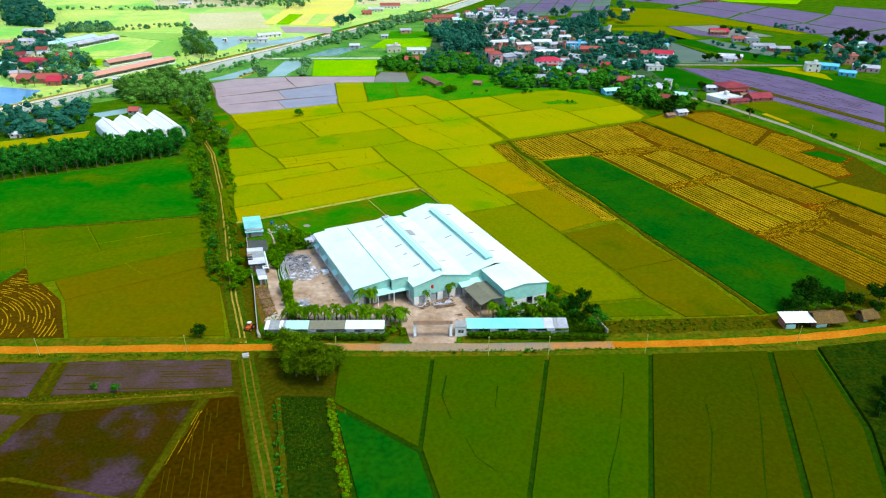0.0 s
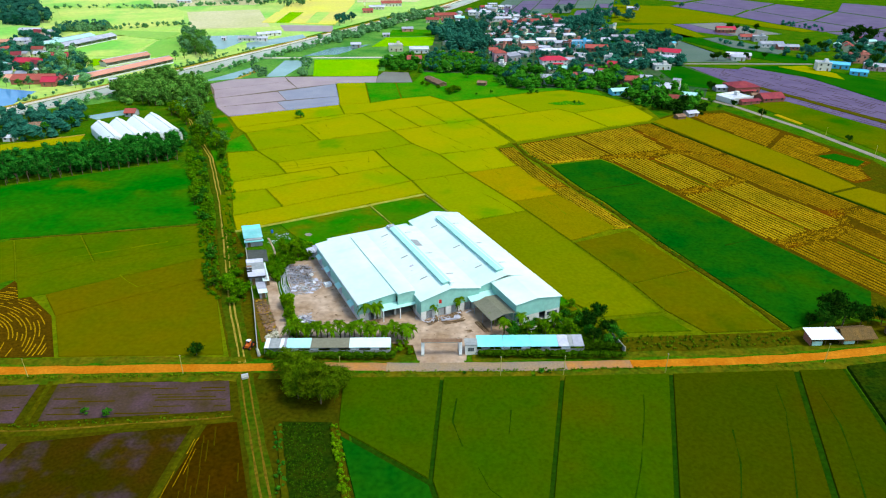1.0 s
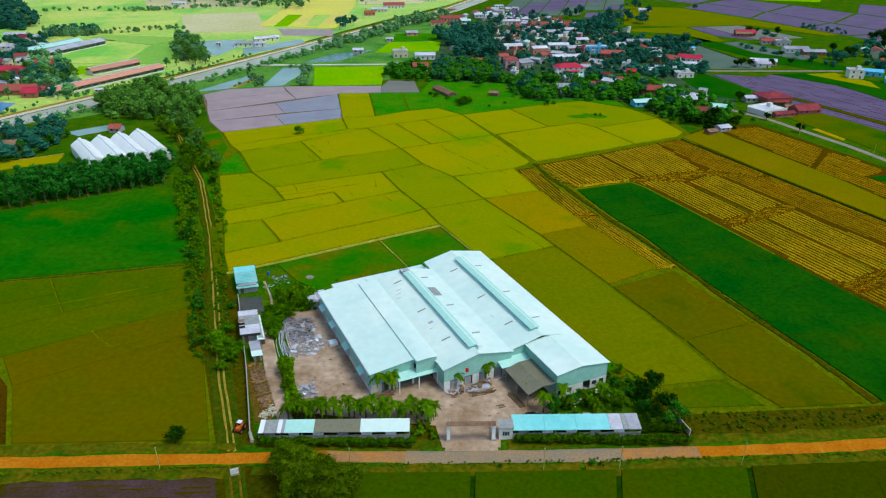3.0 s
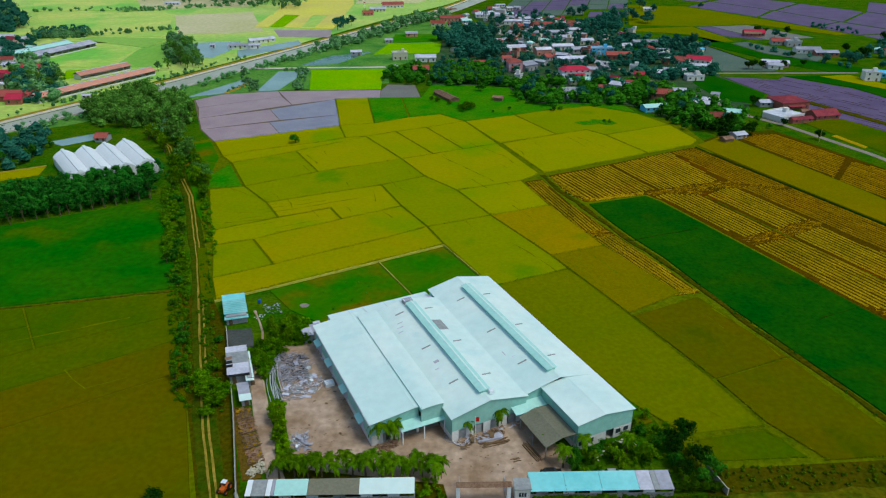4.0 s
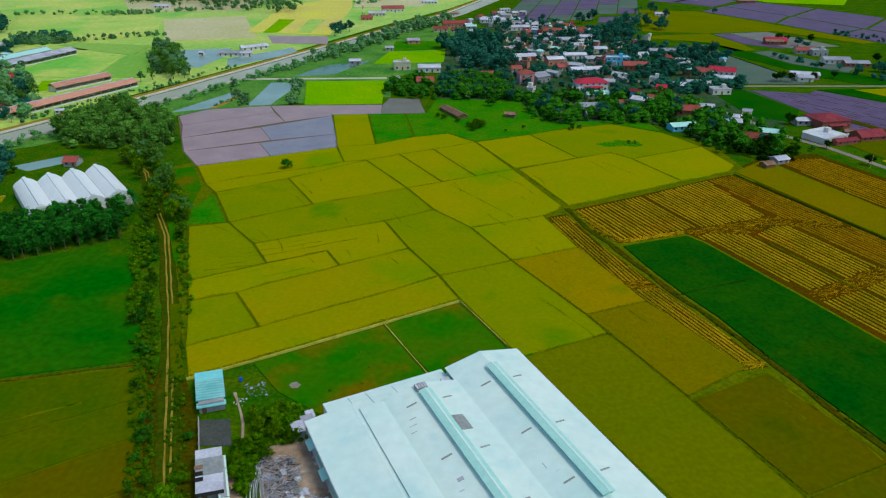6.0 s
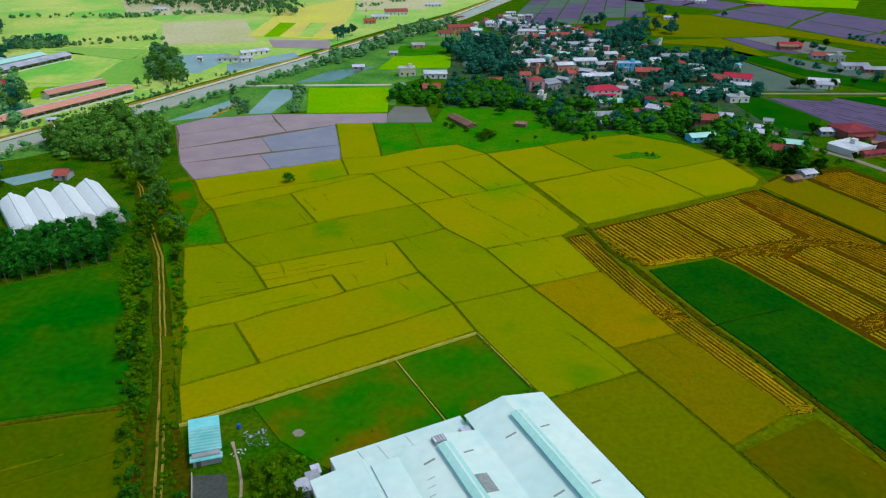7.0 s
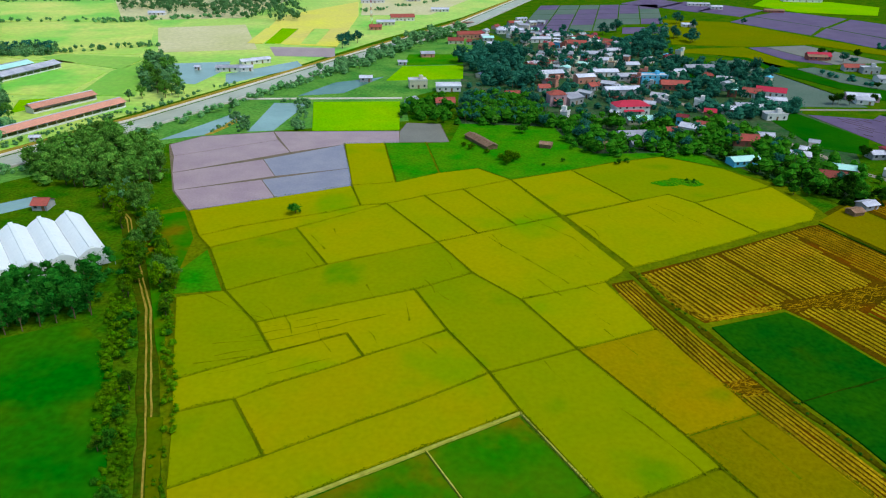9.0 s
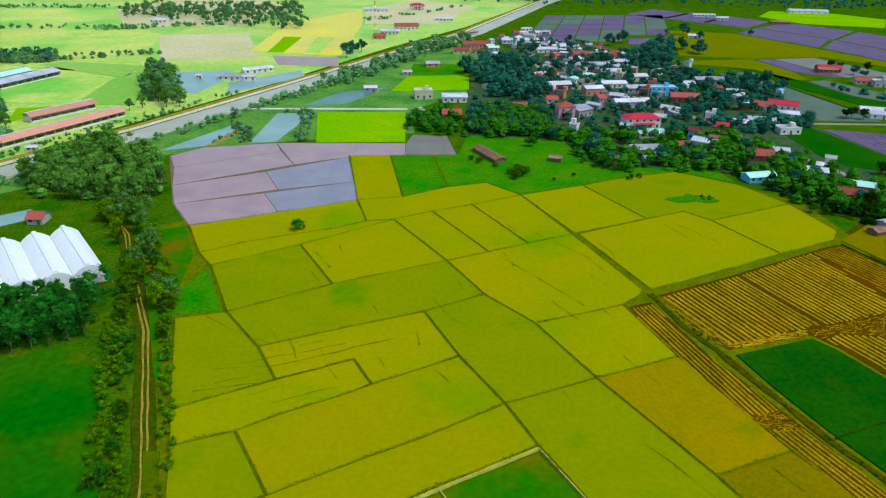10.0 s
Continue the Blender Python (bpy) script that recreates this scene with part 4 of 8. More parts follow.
rows([(198, 374), (228, 296), (232, 300), (262, 362), (240, 425), (215, 452), (190, 455), (188, 420)], 122, 3.4, 0.5, 0.12, "mud_brown", "low mud ridges in a flooded paddy", "plough_ridge", 31, 0.55)
field("dim_grass", [(199, 398), (204, 400), (244, 312), (240, 306)], "narrow weedy bund in a flooded paddy", 0.25, 0.1, "bund", "structure")
field("straw", [(184, 332), (188, 334), (194, 316), (190, 313)], "pale spread of drying straw beside a road", 0.14, 0.1, "straw_spread")
field("village_ground", [(-10, 436), (37, 432), (41, 402), (50, 390), (97, 393), (114, 362), (136, 336), (160, 372), (172, 402), (186, 418), (176, 466), (172, 500), (200, 560), (160, 612), (155, 640), (130, 690), (85, 740), (20, 735), (48, 640), (-4, 600), (-10, 480)], "bare earth and grass between village houses", 0.02, 0.0, "village_ground", "structure")
# ---- roads, tracks and water ----
strip("road", [(-190, 87), (-104, 91.4), (-43, 93.6), (-24, 94.4)], 3.2, -0.05, 0.04, "dirt_orange", "orange laterite dirt road", "road", wobble=0.25)
strip("road", [(-24, 94.4), (-8, 94.4)], 3.3, -0.05, 0.05, "road_mixed", "worn road of mixed grey gravel and orange dirt", "road", wobble=0.25)
strip("road", [(-8, 94.4), (0, 94.4), (27, 95.2), (36, 95.7)], 3.6, -0.05, 0.04, "asphalt_pale", "worn pale grey stretch of road", "road", wobble=0.2)
strip("road", [(36, 95.7), (40, 96), (52, 96.6)], 3.3, -0.05, 0.05, "road_mixed", "worn road of mixed grey gravel and orange dirt", "road", wobble=0.25)
strip("road", [(52, 96.6), (60, 97), (80, 98.4), (100, 100.5), (127, 105.6), (170, 116)], 3.1, -0.05, 0.04, "dirt_orange", "orange laterite dirt road", "road", wobble=0.25)
for dy, w in ((3.6, 2.6), (-3.9, 3.2)):
    strip("verge", [(-190, 87 + dy), (-104, 91.4 + dy), (-43, 93.6 + dy)], w, -0.05, 0.1, "verge", "rough grassy road verge", "grass", wobble=0.6, seed=3)
    strip("verge", [(-38, 94 + dy), (-1, 94.6 + dy)] if dy > 0 else [(-38, 94 + dy), (27, 95.3 + dy)], w, -0.05, 0.1, "verge", "rough grassy road verge", "grass", wobble=0.6, seed=4)
    strip("verge", [(13 if dy > 0 else 28, 95 + dy), (60, 97.2 + dy), (100, 100.6 + dy), (127, 106 + dy)], w, -0.05, 0.1, "verge", "rough grassy road verge", "grass", wobble=0.6, seed=5)
TRACK = [(-43.4, 95.6), (-44.2, 98), (-52.7, 120.6), (-68.8, 169.7), (-78.5, 199), (-98, 251.5), (-118, 291.5), (-127, 311.5), (-146, 336)]
strip("track", TRACK, 5.0, -0.05, 0.05, "track_grass", "grassy farm track between trees", "track", wobble=0.4)
for off in (-0.62, 0.62):
    strip("wheel_rut", [(x + off, y) for x, y in TRACK], 0.55, 0.03, 0.07, "dirt_tan", "bare tan wheel rut", "track", wobble=0.12, seed=int(off * 10))
strip("track", [(-41.9, 91.6), (-40.6, 87.4), (-24.2, 42.4), (-9, 0)], 4.2, -0.05, 0.05, "track_grass", "grassy farm track between paddies", "track", wobble=0.3)
for off in (-0.9, 0.9):
    strip("wheel_rut", [(-41.8 + off, 91.4), (-40.6 + off, 87.4), (-24.2 + off, 42.4), (-9 + off, 0)], 0.55, 0.03, 0.07, "dirt_brown", "bare tan wheel rut", "track", wobble=0.12, seed=7)
strip("bund", [(-110, 69.6), (-82, 69.6), (-40, 75)], 3.0, -0.05, 0.2, "dim_grass", "weedy earth bund between paddies", "bund", wobble=0.4)
strip("bund", [(-110, 69.6), (-82, 69.6), (-40, 75)], 0.5, -0.05, 0.25, "dirt_brown", "earth bund between paddies", "bund", wobble=0.3)
strip("bund", [(-86, 87), (-84.2, 72)], 1.2, -0.05, 0.25, "dim_grass", "earth bund between paddies", "bund", wobble=0.2)
strip("bund", [(-110, 44), (-76, 46.5), (-50, 41)], 0.9, -0.05, 0.2, "dim_grass", "earth bund between paddies", "bund", wobble=0.2)
strip("bund", [(-46.5, 72.4), (-49.7, 42), (-46, 4)], 1.2, -0.05, 0.2, "dim_grass", "grassy bund between ploughed plots", "bund", wobble=0.3)
strip("bund", [(-17.4, 72), (-12, 50), (-8.5, 38), (-2, 5)], 1.8, -0.05, 0.4, "dim_grass", "weedy bund of pale tall grass", "bund", wobble=0.5)
strip("bund", [(-29.5, 72), (-23, 48), (-14, 10)], 1.3, -0.05, 0.5, "dim_grass", "weedy bund of grass", "bund", wobble=0.4)
PALE = "pale bare bund around the plot behind a warehouse"
strip("bund", [(-66, 172.8), (-52.7, 180), (-22.2, 197.6), (-2, 209.4)], 0.8, -0.05, 0.36, "bund_pale", PALE, "bund", wobble=0.12)
strip("bund", [(-2, 209.4), (9.6, 186.8)], 0.5, -0.05, 0.36, "bund_pale", PALE, "bund", wobble=0.1)
strip("bund", [(-22.2, 197.3), (-9.6, 174)], 0.4, -0.05, 0.34, "bund_pale", PALE, "bund")
strip("bund", [(38.4, 276), (42.4, 259), (47.6, 246.8), (53.5, 230), (59.6, 213.4), (66.4, 197.7), (73.6, 178.8), (79.6, 160), (84.9, 147), (91, 131.6), (97.2, 112.8)], 2.0, -0.05, 0.26, "dim_grass", "grassy bund with a drain", "bund", wobble=0.4)
strip("bund", [(-139, 165), (-117, 169.6), (-78, 179)], 0.55, -0.05, 0.33, "verge", "bare earth bund", "bund", wobble=0.3)
strip("road", [(121, 470), (131.5, 436), (148, 402), (158, 368), (170, 350), (189, 304), (206, 246), (226, 190)], 3.6, -0.05, 0.06, "lane", "pale concrete village road", "road")
strip("road", [(72, 598), (84, 580), (94, 555), (108, 503), (121, 470)], 4.5, -0.05, 0.06, "lane", "pale concrete village road", "road")
strip("road", [(121, 470.5), (166, 471), (271, 474)], 2.4, -0.05, 0.3, "lane", "narrow raised concrete lane", "road")
strip("path", [(-128.6, 480.6), (-41.8, 486.5)], 2.0, -0.05, 0.5, "road_pale", "pale straight concrete dyke path", "path")
strip("path", [(-222, 255.6), (-169.8, 285.6)], 1.4, -0.05, 0.1, "dirt_tan", "bare earth path to a greenhouse", "path", wobble=0.15)
CANAL = [(-300, 190), (-240, 304), (-202.5, 370), (-163.5, 438), (-124, 517), (-58, 653), (5, 776), (99, 1030), (150, 1150)]


def beside(pts, off):
    out = []
    for i, p in enumerate(pts):
        d = (Vector(pts[min(i + 1, len(pts) - 1)]) - Vector(pts[max(i - 1, 0)])).normalized()
        out.append((p[0] - d.y * off, p[1] + d.x * off))
    return out


strip("canal", CANAL, 13, -0.05, 0.05, "canal_water", "wide straight canal of pale muddy water", "canal")
strip("canal_bank", beside(CANAL, -9), 2.2, -0.05, 0.7, "concrete", "concrete canal bank", "bank")
strip("canal_bank", beside(CANAL, 8.6), 1.6, -0.05, 0.7, "road_pale", "pale concrete canal bank", "bank")
strip("road", beside(CANAL, 12.4), 4.5, -0.05, 0.3, "dirt_tan", "tan dirt road along a canal", "road", wobble=0.2)
for p, m, l in (([(-112.9, 417.3), (-111.5, 473), (-92.2, 474), (-100.2, 419.9)], "pond_water", "pale fish pond"), ([(-150, 402), (-127.1, 451.4), (-118.8, 441.3), (-131.5, 411)], "pond_water", "pale fish pond"),
                ([(-102, 489), (-84.8, 525), (-55.2, 543), (-76, 497)], "pond_green", "green fish pond"), ([(-198, 520), (-206, 575), (-165, 585), (-160, 560), (-168, 515)], "pond_water", "pale fish pond"),
                ([(-158, 545), (-120, 590), (-112, 570), (-150, 515)], "pond_water", "pale fish pond"), ([(-275, 383), (-239, 373), (-236, 342), (-250, 325)], "blue_water", "blue farm pond"),
                ([(-186, 318), (-170, 332), (-160, 327), (-176, 312)], "pond_water", "grey pond behind a greenhouse")):
    field(m, p, l, 0.05, 0.3, "pond", "structure")

# thin water furrows and worn lines inside the plots
FURROWS = (([(-88, 262), (-76, 252), (-66, 247)], 0.3), ([(-76, 235), (-62, 237), (-48, 243), (-34, 250)], 0.3), ([(-78, 226), (-64, 230), (-50, 236)], 0.25), ([(-70, 238), (-58, 242), (-46, 247)], 0.25),
           ([(-74, 229.5), (-62, 234)], 0.25), ([(-72, 241), (-61, 244), (-52, 248)], 0.22), ([(-74, 222), (-66, 225), (-58, 229)], 0.25), ([(-60, 222), (-46, 229)], 0.2),
           ([(-62, 300), (-56, 289)], 0.3), ([(10, 318), (24, 300), (30, 285)], 0.3), ([(-4, 300), (10, 280), (18, 268)], 0.25), ([(60, 330), (72, 312)], 0.3), ([(44, 205), (50, 190)], 0.3),
           ([(72, 170), (78, 157), (81, 147)], 0.3), ([(-92, 140), (-84, 133), (-76, 137)], 0.3), ([(-112, 152), (-98, 158), (-86, 164)], 0.3), ([(20, 212), (30, 196), (38, 180)], 0.3), ([(52, 130), (58, 124)], 0.25))
for k, (pts, w) in enumerate(FURROWS):
    strip("furrow", pts, w * 0.6, 0.2, 0.32, "furrow_dark", "thin dark water furrow through a rice plot", "furrow", wobble=0.5, seed=300 + k)
field("dirt_tan", [(-131.4, 411), (-128, 412.5), (-124.5, 422), (-121.4, 433), (-122.4, 441), (-125, 438), (-127, 424)], "bare orange spit of earth between fish ponds", 0.25, 0.2, "sandbank", "structure")

tagged(part("square", Geo().prism([(58, 546), (70, 588), (93, 563), (82, 538)], -0.03, 0.07), "lane"), "grey paved village square", "pavement", kind="structure")
strip("road", [(64, 560), (50, 600), (42, 650), (60, 700)], 3.2, -0.03, 0.08, "lane", "pale concrete village road", "road", wobble=0.2)
strip("road", [(82, 545), (100, 520), (118, 478)], 3.4, -0.03, 0.08, "lane", "pale concrete village road", "road", wobble=0.2)

strip("bund", [(98.9, 164.7), (105, 167.4), (112.8, 170.9)], 0.5, 0.0, 0.36, "drain", "thin bund across deep green rice", "bund", wobble=0.3, seed=83)
strip("bund", [(61.2, 213.8), (72, 218), (86, 223.6)], 0.5, 0.0, 0.36, "drain", "thin bund across deep green rice", "bund", wobble=0.3, seed=81)

MIDDLE = [(-84, 255), (-62, 300), (-40, 322), (20, 345), (74, 328), (88, 306), (40, 284), (34, 272), (60, 206), (80, 150), (62, 140), (30, 190), (-2, 226), (-36, 210), (-52, 200), (-62, 212), (-60, 228)]
r = random.Random(19)
made = 0
while made < 30:
    p = (r.uniform(-85, 90), r.uniform(140, 345))
    an, n = radians(LONG + r.gauss(0, 6)), r.uniform(5, 17)
    q = (p[0] + n * math.cos(an), p[1] + n * math.sin(an))
    if inside(p, MIDDLE) and inside(q, MIDDLE):
        strip("furrow", [p, ((p[0] + q[0]) / 2 + r.uniform(-0.6, 0.6), (p[1] + q[1]) / 2 + r.uniform(-0.6, 0.6)), q], r.uniform(0.1, 0.18), 0.2, 0.32, "furrow_dark", "thin dark water furrow through a rice plot", "furrow", wobble=0.35, seed=600 + made)
        made += 1

# ---- plants ----
def leaves(centres, radii, count, size, rnd, droop=0.0, core=0.66):
    """Small leaf sprays through lumpy clumps, round a ragged core that closes the middle of each clump."""
    g = Geo()
    for (c, r) in zip(centres, radii):
        ring = []
        for k in range(2):
            el = (-0.35, 0.5)[k]
            for j in range(5):
                an = j * math.tau / 5 + k * 0.6
                q = r * core * rnd.uniform(0.65, 1.15)
                ring.append((c[0] + q * math.cos(an) * math.cos(el), c[1] + q * math.sin(an) * math.cos(el), c[2] + q * math.sin(el) * 0.85))
        ring += [(c[0], c[1], c[2] - r * core * 0.8), (c[0], c[1], c[2] + r * core * 0.9)]
        fs = [(j, (j + 1) % 5, 5 + (j + 1) % 5, 5 + j) for j in range(5)]
        fs += [(10, (j + 1) % 5, j) for j in range(5)] + [(11, 5 + j, 5 + (j + 1) % 5) for j in range(5)]
        g.add(ring, fs)
        wide = (rnd.uniform(0.85, 1.3), rnd.uniform(0.85, 1.3))
        for _ in range(count):
            d = Vector((rnd.gauss(0, 1) * wide[0], rnd.gauss(0, 1) * wide[1], rnd.gauss(0.2, 0.9)))
            d.normalize()
            p = Vector(c) + Vector((d.x * wide[0], d.y * wide[1], d.z * 0.9)) * r * rnd.uniform(0.55, 1.2)
            n = (d + Vector((rnd.gauss(0, 0.7), rnd.gauss(0, 0.7), rnd.gauss(0.2, 0.6)))).normalized()
            u = n.cross(Vector((rnd.random(), rnd.random(), rnd.random()))).normalized()
            w = n.cross(u)
            z = size * rnd.uniform(0.5, 1.35)
            g.add([p - u * z * 0.55, p + w * z * 0.3, p + u * z * 0.6 + Vector((0, 0, -droop * z - 0.12 * z)), p - w * z * 0.3], [(0, 1, 2, 3)])
    return g


def make_tree(name, label, high, spread, bare, clumps, count, size, leaf, seed, flat=1.0, group="trees"):
    rnd = random.Random(seed)
    root = thing(name, 0, 0, 0, 0, label, "tree" if "bush" not in name else "bush", group)
    trunk = Geo()
    lean = (rnd.uniform(-0.3, 0.3), rnd.uniform(-0.3, 0.3))
    top = (lean[0], lean[1], bare + (high - bare) * 0.35)
    trunk.tube((0, 0, -0.2), (lean[0] * 0.5, lean[1] * 0.5, top[2] * 0.5), 0.035 * high * 0.7, 0.024 * high * 0.7, 7)
    trunk.tube((lean[0] * 0.5, lean[1] * 0.5, top[2] * 0.5), top, 0.024 * high * 0.7, 0.016 * high * 0.7, 7)
    cs, rs = [], []
    mid = (high + bare) / 2
    lobes = [Vector((0.55 * math.cos(k * 2.4 + seed), 0.55 * math.sin(k * 2.4 + seed), rnd.uniform(-0.45, 0.45))) for k in range(5)] + [Vector((rnd.uniform(-0.25, 0.25), rnd.uniform(-0.25, 0.25), 0.5))]
    for i in range(clumps):
        for _ in range(20):
            d = lobes[i % 6] + Vector((rnd.gauss(0, 0.27), rnd.gauss(0, 0.27), rnd.gauss(0, 0.3)))
            if d.length < 1.08:
                break
        r = spread * rnd.uniform(0.2, 0.42)
        c = (lean[0] + d.x * (spread - r * 0.7), lean[1] + d.y * (spread - r * 0.7), mid + d.z * flat * ((high - bare) / 2 - r * 0.6))
        cs.append(c)
        rs.append(r)
        if i < 7:
            trunk.tube((lean[0] * 0.6, lean[1] * 0.6, top[2] * rnd.uniform(0.55, 0.95)), c, 0.012 * high * 0.7, 0.03, 5)
    part("trunk", trunk, "bark", root, "brown bark")
    part("crown", leaves(cs, rs, count, size, rnd), leaf, root)
    return root


def make_palm(name, label, high, fronds, reach, leaf, seed, group="palms"):
    rnd = random.Random(seed)
    root = thing(name, 0, 0, 0, 0, label, "palm", group)
    trunk = Geo()
    bend = rnd.uniform(-0.4, 0.4)
    for k in range(4):
        trunk.tube((bend * (k / 4) ** 2, 0, high * k / 4 - 0.1), (bend * ((k + 1) / 4) ** 2, 0, high * (k + 1) / 4), 0.2 - 0.02 * k, 0.185 - 0.02 * k, 7)
    part("trunk", trunk, "bark", root, "ringed grey-brown bark")
    g = Geo()
    for i in range(fronds):
        an, up = i * 2.4 + rnd.uniform(-0.2, 0.2), rnd.uniform(0.05, 1.0)
        prev, n = Vector((bend, 0, high)), 7
        d = Vector((math.cos(an), math.sin(an), 0))
        side = Vector((-math.sin(an), math.cos(an), 0))
        for k in range(n):
            t = (k + 1) / n
            p = Vector((bend, 0, high)) + d * reach * t * (0.75 + 0.25 * (1 - up)) + Vector((0, 0, reach * (up * 1.1 * t - 1.0 * t * t)))
            w = reach * 0.2 * math.sin(math.pi * min(0.95, t * 0.85 + 0.1)) + 0.04
            for sg in (-1, 1):
                g.add([prev, p, p + side * sg * w + Vector((0, 0, -w * 0.55)), prev + side * sg * w * 0.9 + d * 0.1 + Vector((0, 0, -w * 0.5))], [(0, 1, 2, 3)[::sg]])
            prev = p
    part("crown", g, leaf, root, "drooping feathered fronds")
    return root


PLANTED = {}


def plant(root, x, y, scale=1.0, turn=0.0, tall=1.0, z=0.0):
    m = pose(x, y, z, 0, 0, turn) @ Matrix.Diagonal((scale, scale, scale * tall, 1))
    if root.name in PLANTED:
        return copy_thing(root, m) if root.scale.x == 1 else copy_thing(root, m @ Matrix.Diagonal((1 / root.scale.x, 1 / root.scale.y, 1 / root.scale.z, 1)))
    PLANTED[root.name] = True
    root.matrix_basis = m
    return root


def scatter(kinds, poly, count, lo, hi, seed, apart=2.0, keep_off=()):
    """Plants of several kinds at random over a polygon."""
    rnd = random.Random(seed)
    xs, ys, done = [p[0] for p in poly], [p[1] for p in poly], []
    for _ in range(count * 30):
        if len(done) >= count:
            break
        p = (rnd.uniform(min(xs), max(xs)), rnd.uniform(min(ys), max(ys)))
        if not inside(p, poly) or any((p[0] - q[0]) ** 2 + (p[1] - q[1]) ** 2 < apart ** 2 for q in done) or any(abs(p[0] - hx) < hr * 0.75 and abs(p[1] - hy) < hr * 0.75 for hx, hy, hr in keep_off):
            continue
        done.append(p)
        plant(rnd.choice(kinds), p[0], p[1], rnd.uniform(lo, hi), rnd.uniform(0, 360), rnd.uniform(0.85, 1.2))


def blob(cx, cy, rx, ry, turn, seed):
    """An uneven rounded outline."""
    r = random.Random(seed)
    ph = [r.uniform(0, math.tau) for _ in range(4)]
    c, s = math.cos(radians(turn)), math.sin(radians(turn))
    out = []
    for k in range(40):
        a = k * math.tau / 40
        q = 1 + 0.22 * math.sin(2 * a + ph[0]) + 0.16 * math.sin(3 * a + ph[1]) + 0.1 * math.sin(5 * a + ph[2]) + 0.06 * math.sin(9 * a + ph[3])
        x, y = rx * q * math.cos(a), ry * q * math.sin(a)
        out.append((cx + x * c - y * s, cy + x * s + y * c))
    return out


def thicket(poly, count, size, high, leaf, label, seed, keep_off=(), count_leaf=14, name="thicket"):
    """Undergrowth and crowns that run together, as one mass of leaves."""
    r = random.Random(seed)
    xs, ys, cs, rs = [p[0] for p in poly], [p[1] for p in poly], [], []
    for _ in range(count * 8):
        p = (r.uniform(min(xs), max(xs)), r.uniform(min(ys), max(ys)))
        if len(cs) < count and inside(p, poly) and not any(abs(p[0] - hx) < hr * 0.8 and abs(p[1] - hy) < hr * 0.8 for hx, hy, hr in keep_off):
            k = size * r.uniform(0.6, 1.3)
            cs.append((p[0], p[1], max(k * 0.5, high * r.uniform(0.15, 1.0) - k * 0.4)))
            rs.append(k)
    tagged(part(name, leaves(cs, rs, int(count_leaf * 1.7), size * 0.3, r, core=0.85), leaf), label, "undergrowth", kind="stuff")


BIG = make_tree("broadleaf_tree", "large spreading green roadside tree", 11, 6.2, 1.6, 46, 150, 0.42, "leaf_olive", 11)
TALL = [make_tree("acacia_tree", "slim green tree lining a farm track", 9, 2.6, 1.4, 18, 70, 0.45, "leaf_mid", s, group="track trees") for s in (21, 22)]
PALE_T = make_tree("acacia_tree", "slim yellow-green tree lining a farm track", 8, 2.6, 1.4, 15, 55, 0.5, "leaf_lime", 23, group="track trees")
DARK = [make_tree("broadleaf_tree", "rounded dark green leafy tree", 8, 3.6, 1.5, 16, 55, 0.6, "leaf_dark", s) for s in (31, 32)]
VILL = [make_tree("village_tree", "bushy green tree among houses, tinted blue for haze", 8.0, 4.0, 0.9, 18, 46, 0.7, "leaf_hazy_blue", s, group="village trees") for s in (41, 42, 43)]
HAZY_T = [make_tree("canal_tree", "feathery green tree beside a canal, paled for haze", 7, 2.6, 0.8, 12, 40, 0.65, "leaf_hazy_pale", s, group="canal trees") for s in (46, 47)]
VGRN = [make_tree("village_tree", "bushy green tree beside houses", 6.5, 3.4, 0.7, 16, 46, 0.6, "leaf_green", s, group="village trees") for s in (44, 45)]
RUB = [make_tree("plantation_tree", "slender dark tree of a dense plantation", 7.6, 2.2, 2.6, 9, 40, 0.55, "leaf_plant", s, group="plantation trees") for s in (51, 52)]
YARD_T = [make_tree("yard_tree", "bushy olive green tree beside a yard", 5.5, 3.4, 0.6, 18, 60, 0.5, "leaf_belt", s, group="yard trees") for s in (28, 29)]
GROVE = [make_tree("grove_tree", "tall feathery green tree in a grove", 8.5, 2.9, 1.0, 18, 60, 0.5, "leaf_grove", s, group="grove trees") for s in (26, 27)]
BUSH = [make_tree("bush", "low rounded dark green bush", 2.4, 1.5, 0.2, 8, 40, 0.4, "leaf_green", s, group="bushes") for s in (61, 62)]
LBUSH = make_tree("bush", "low rounded yellow-green grassy bush", 2.4, 1.6, 0.2, 8, 40, 0.4, "leaf_lime", 63, group="bushes")
PALM = [make_palm("palm", "young feathery palm in a row", 4.0, 15, 2.3, "leaf_palm", s) for s in (71, 72)]
VPALM = make_palm("coconut_palm", "tall coconut palm among houses", 7.0, 14, 3.0, "leaf_hazy_blue", 73, group="village palms")
rnd = random.Random(5)
# roadside
for x, y, s in ((-28.6, 87, 0.85), (-21.6, 80, 0.95), (-27, 81.6, 0.6), (-31.6, 90.6, 0.55), (-18.6, 85, 0.6), (-23.6, 88.6, 0.5)):
    plant(BIG, x, y, s, rnd.uniform(0, 360))
plant(DARK[0], -55.5, 98.6, 0.65, 30, 0.8)
plant(DARK[1], 109.5, 116.5, 1.35, 200)
plant(DARK[0], 107.6, 113.9, 1.15, 20)
plant(DARK[1], 112.6, 114.6, 1.2, 130)
plant(BUSH[0], -67.5, 74.8, 0.9, 10)
plant(BUSH[1], -73, 75.4, 0.75, 70)
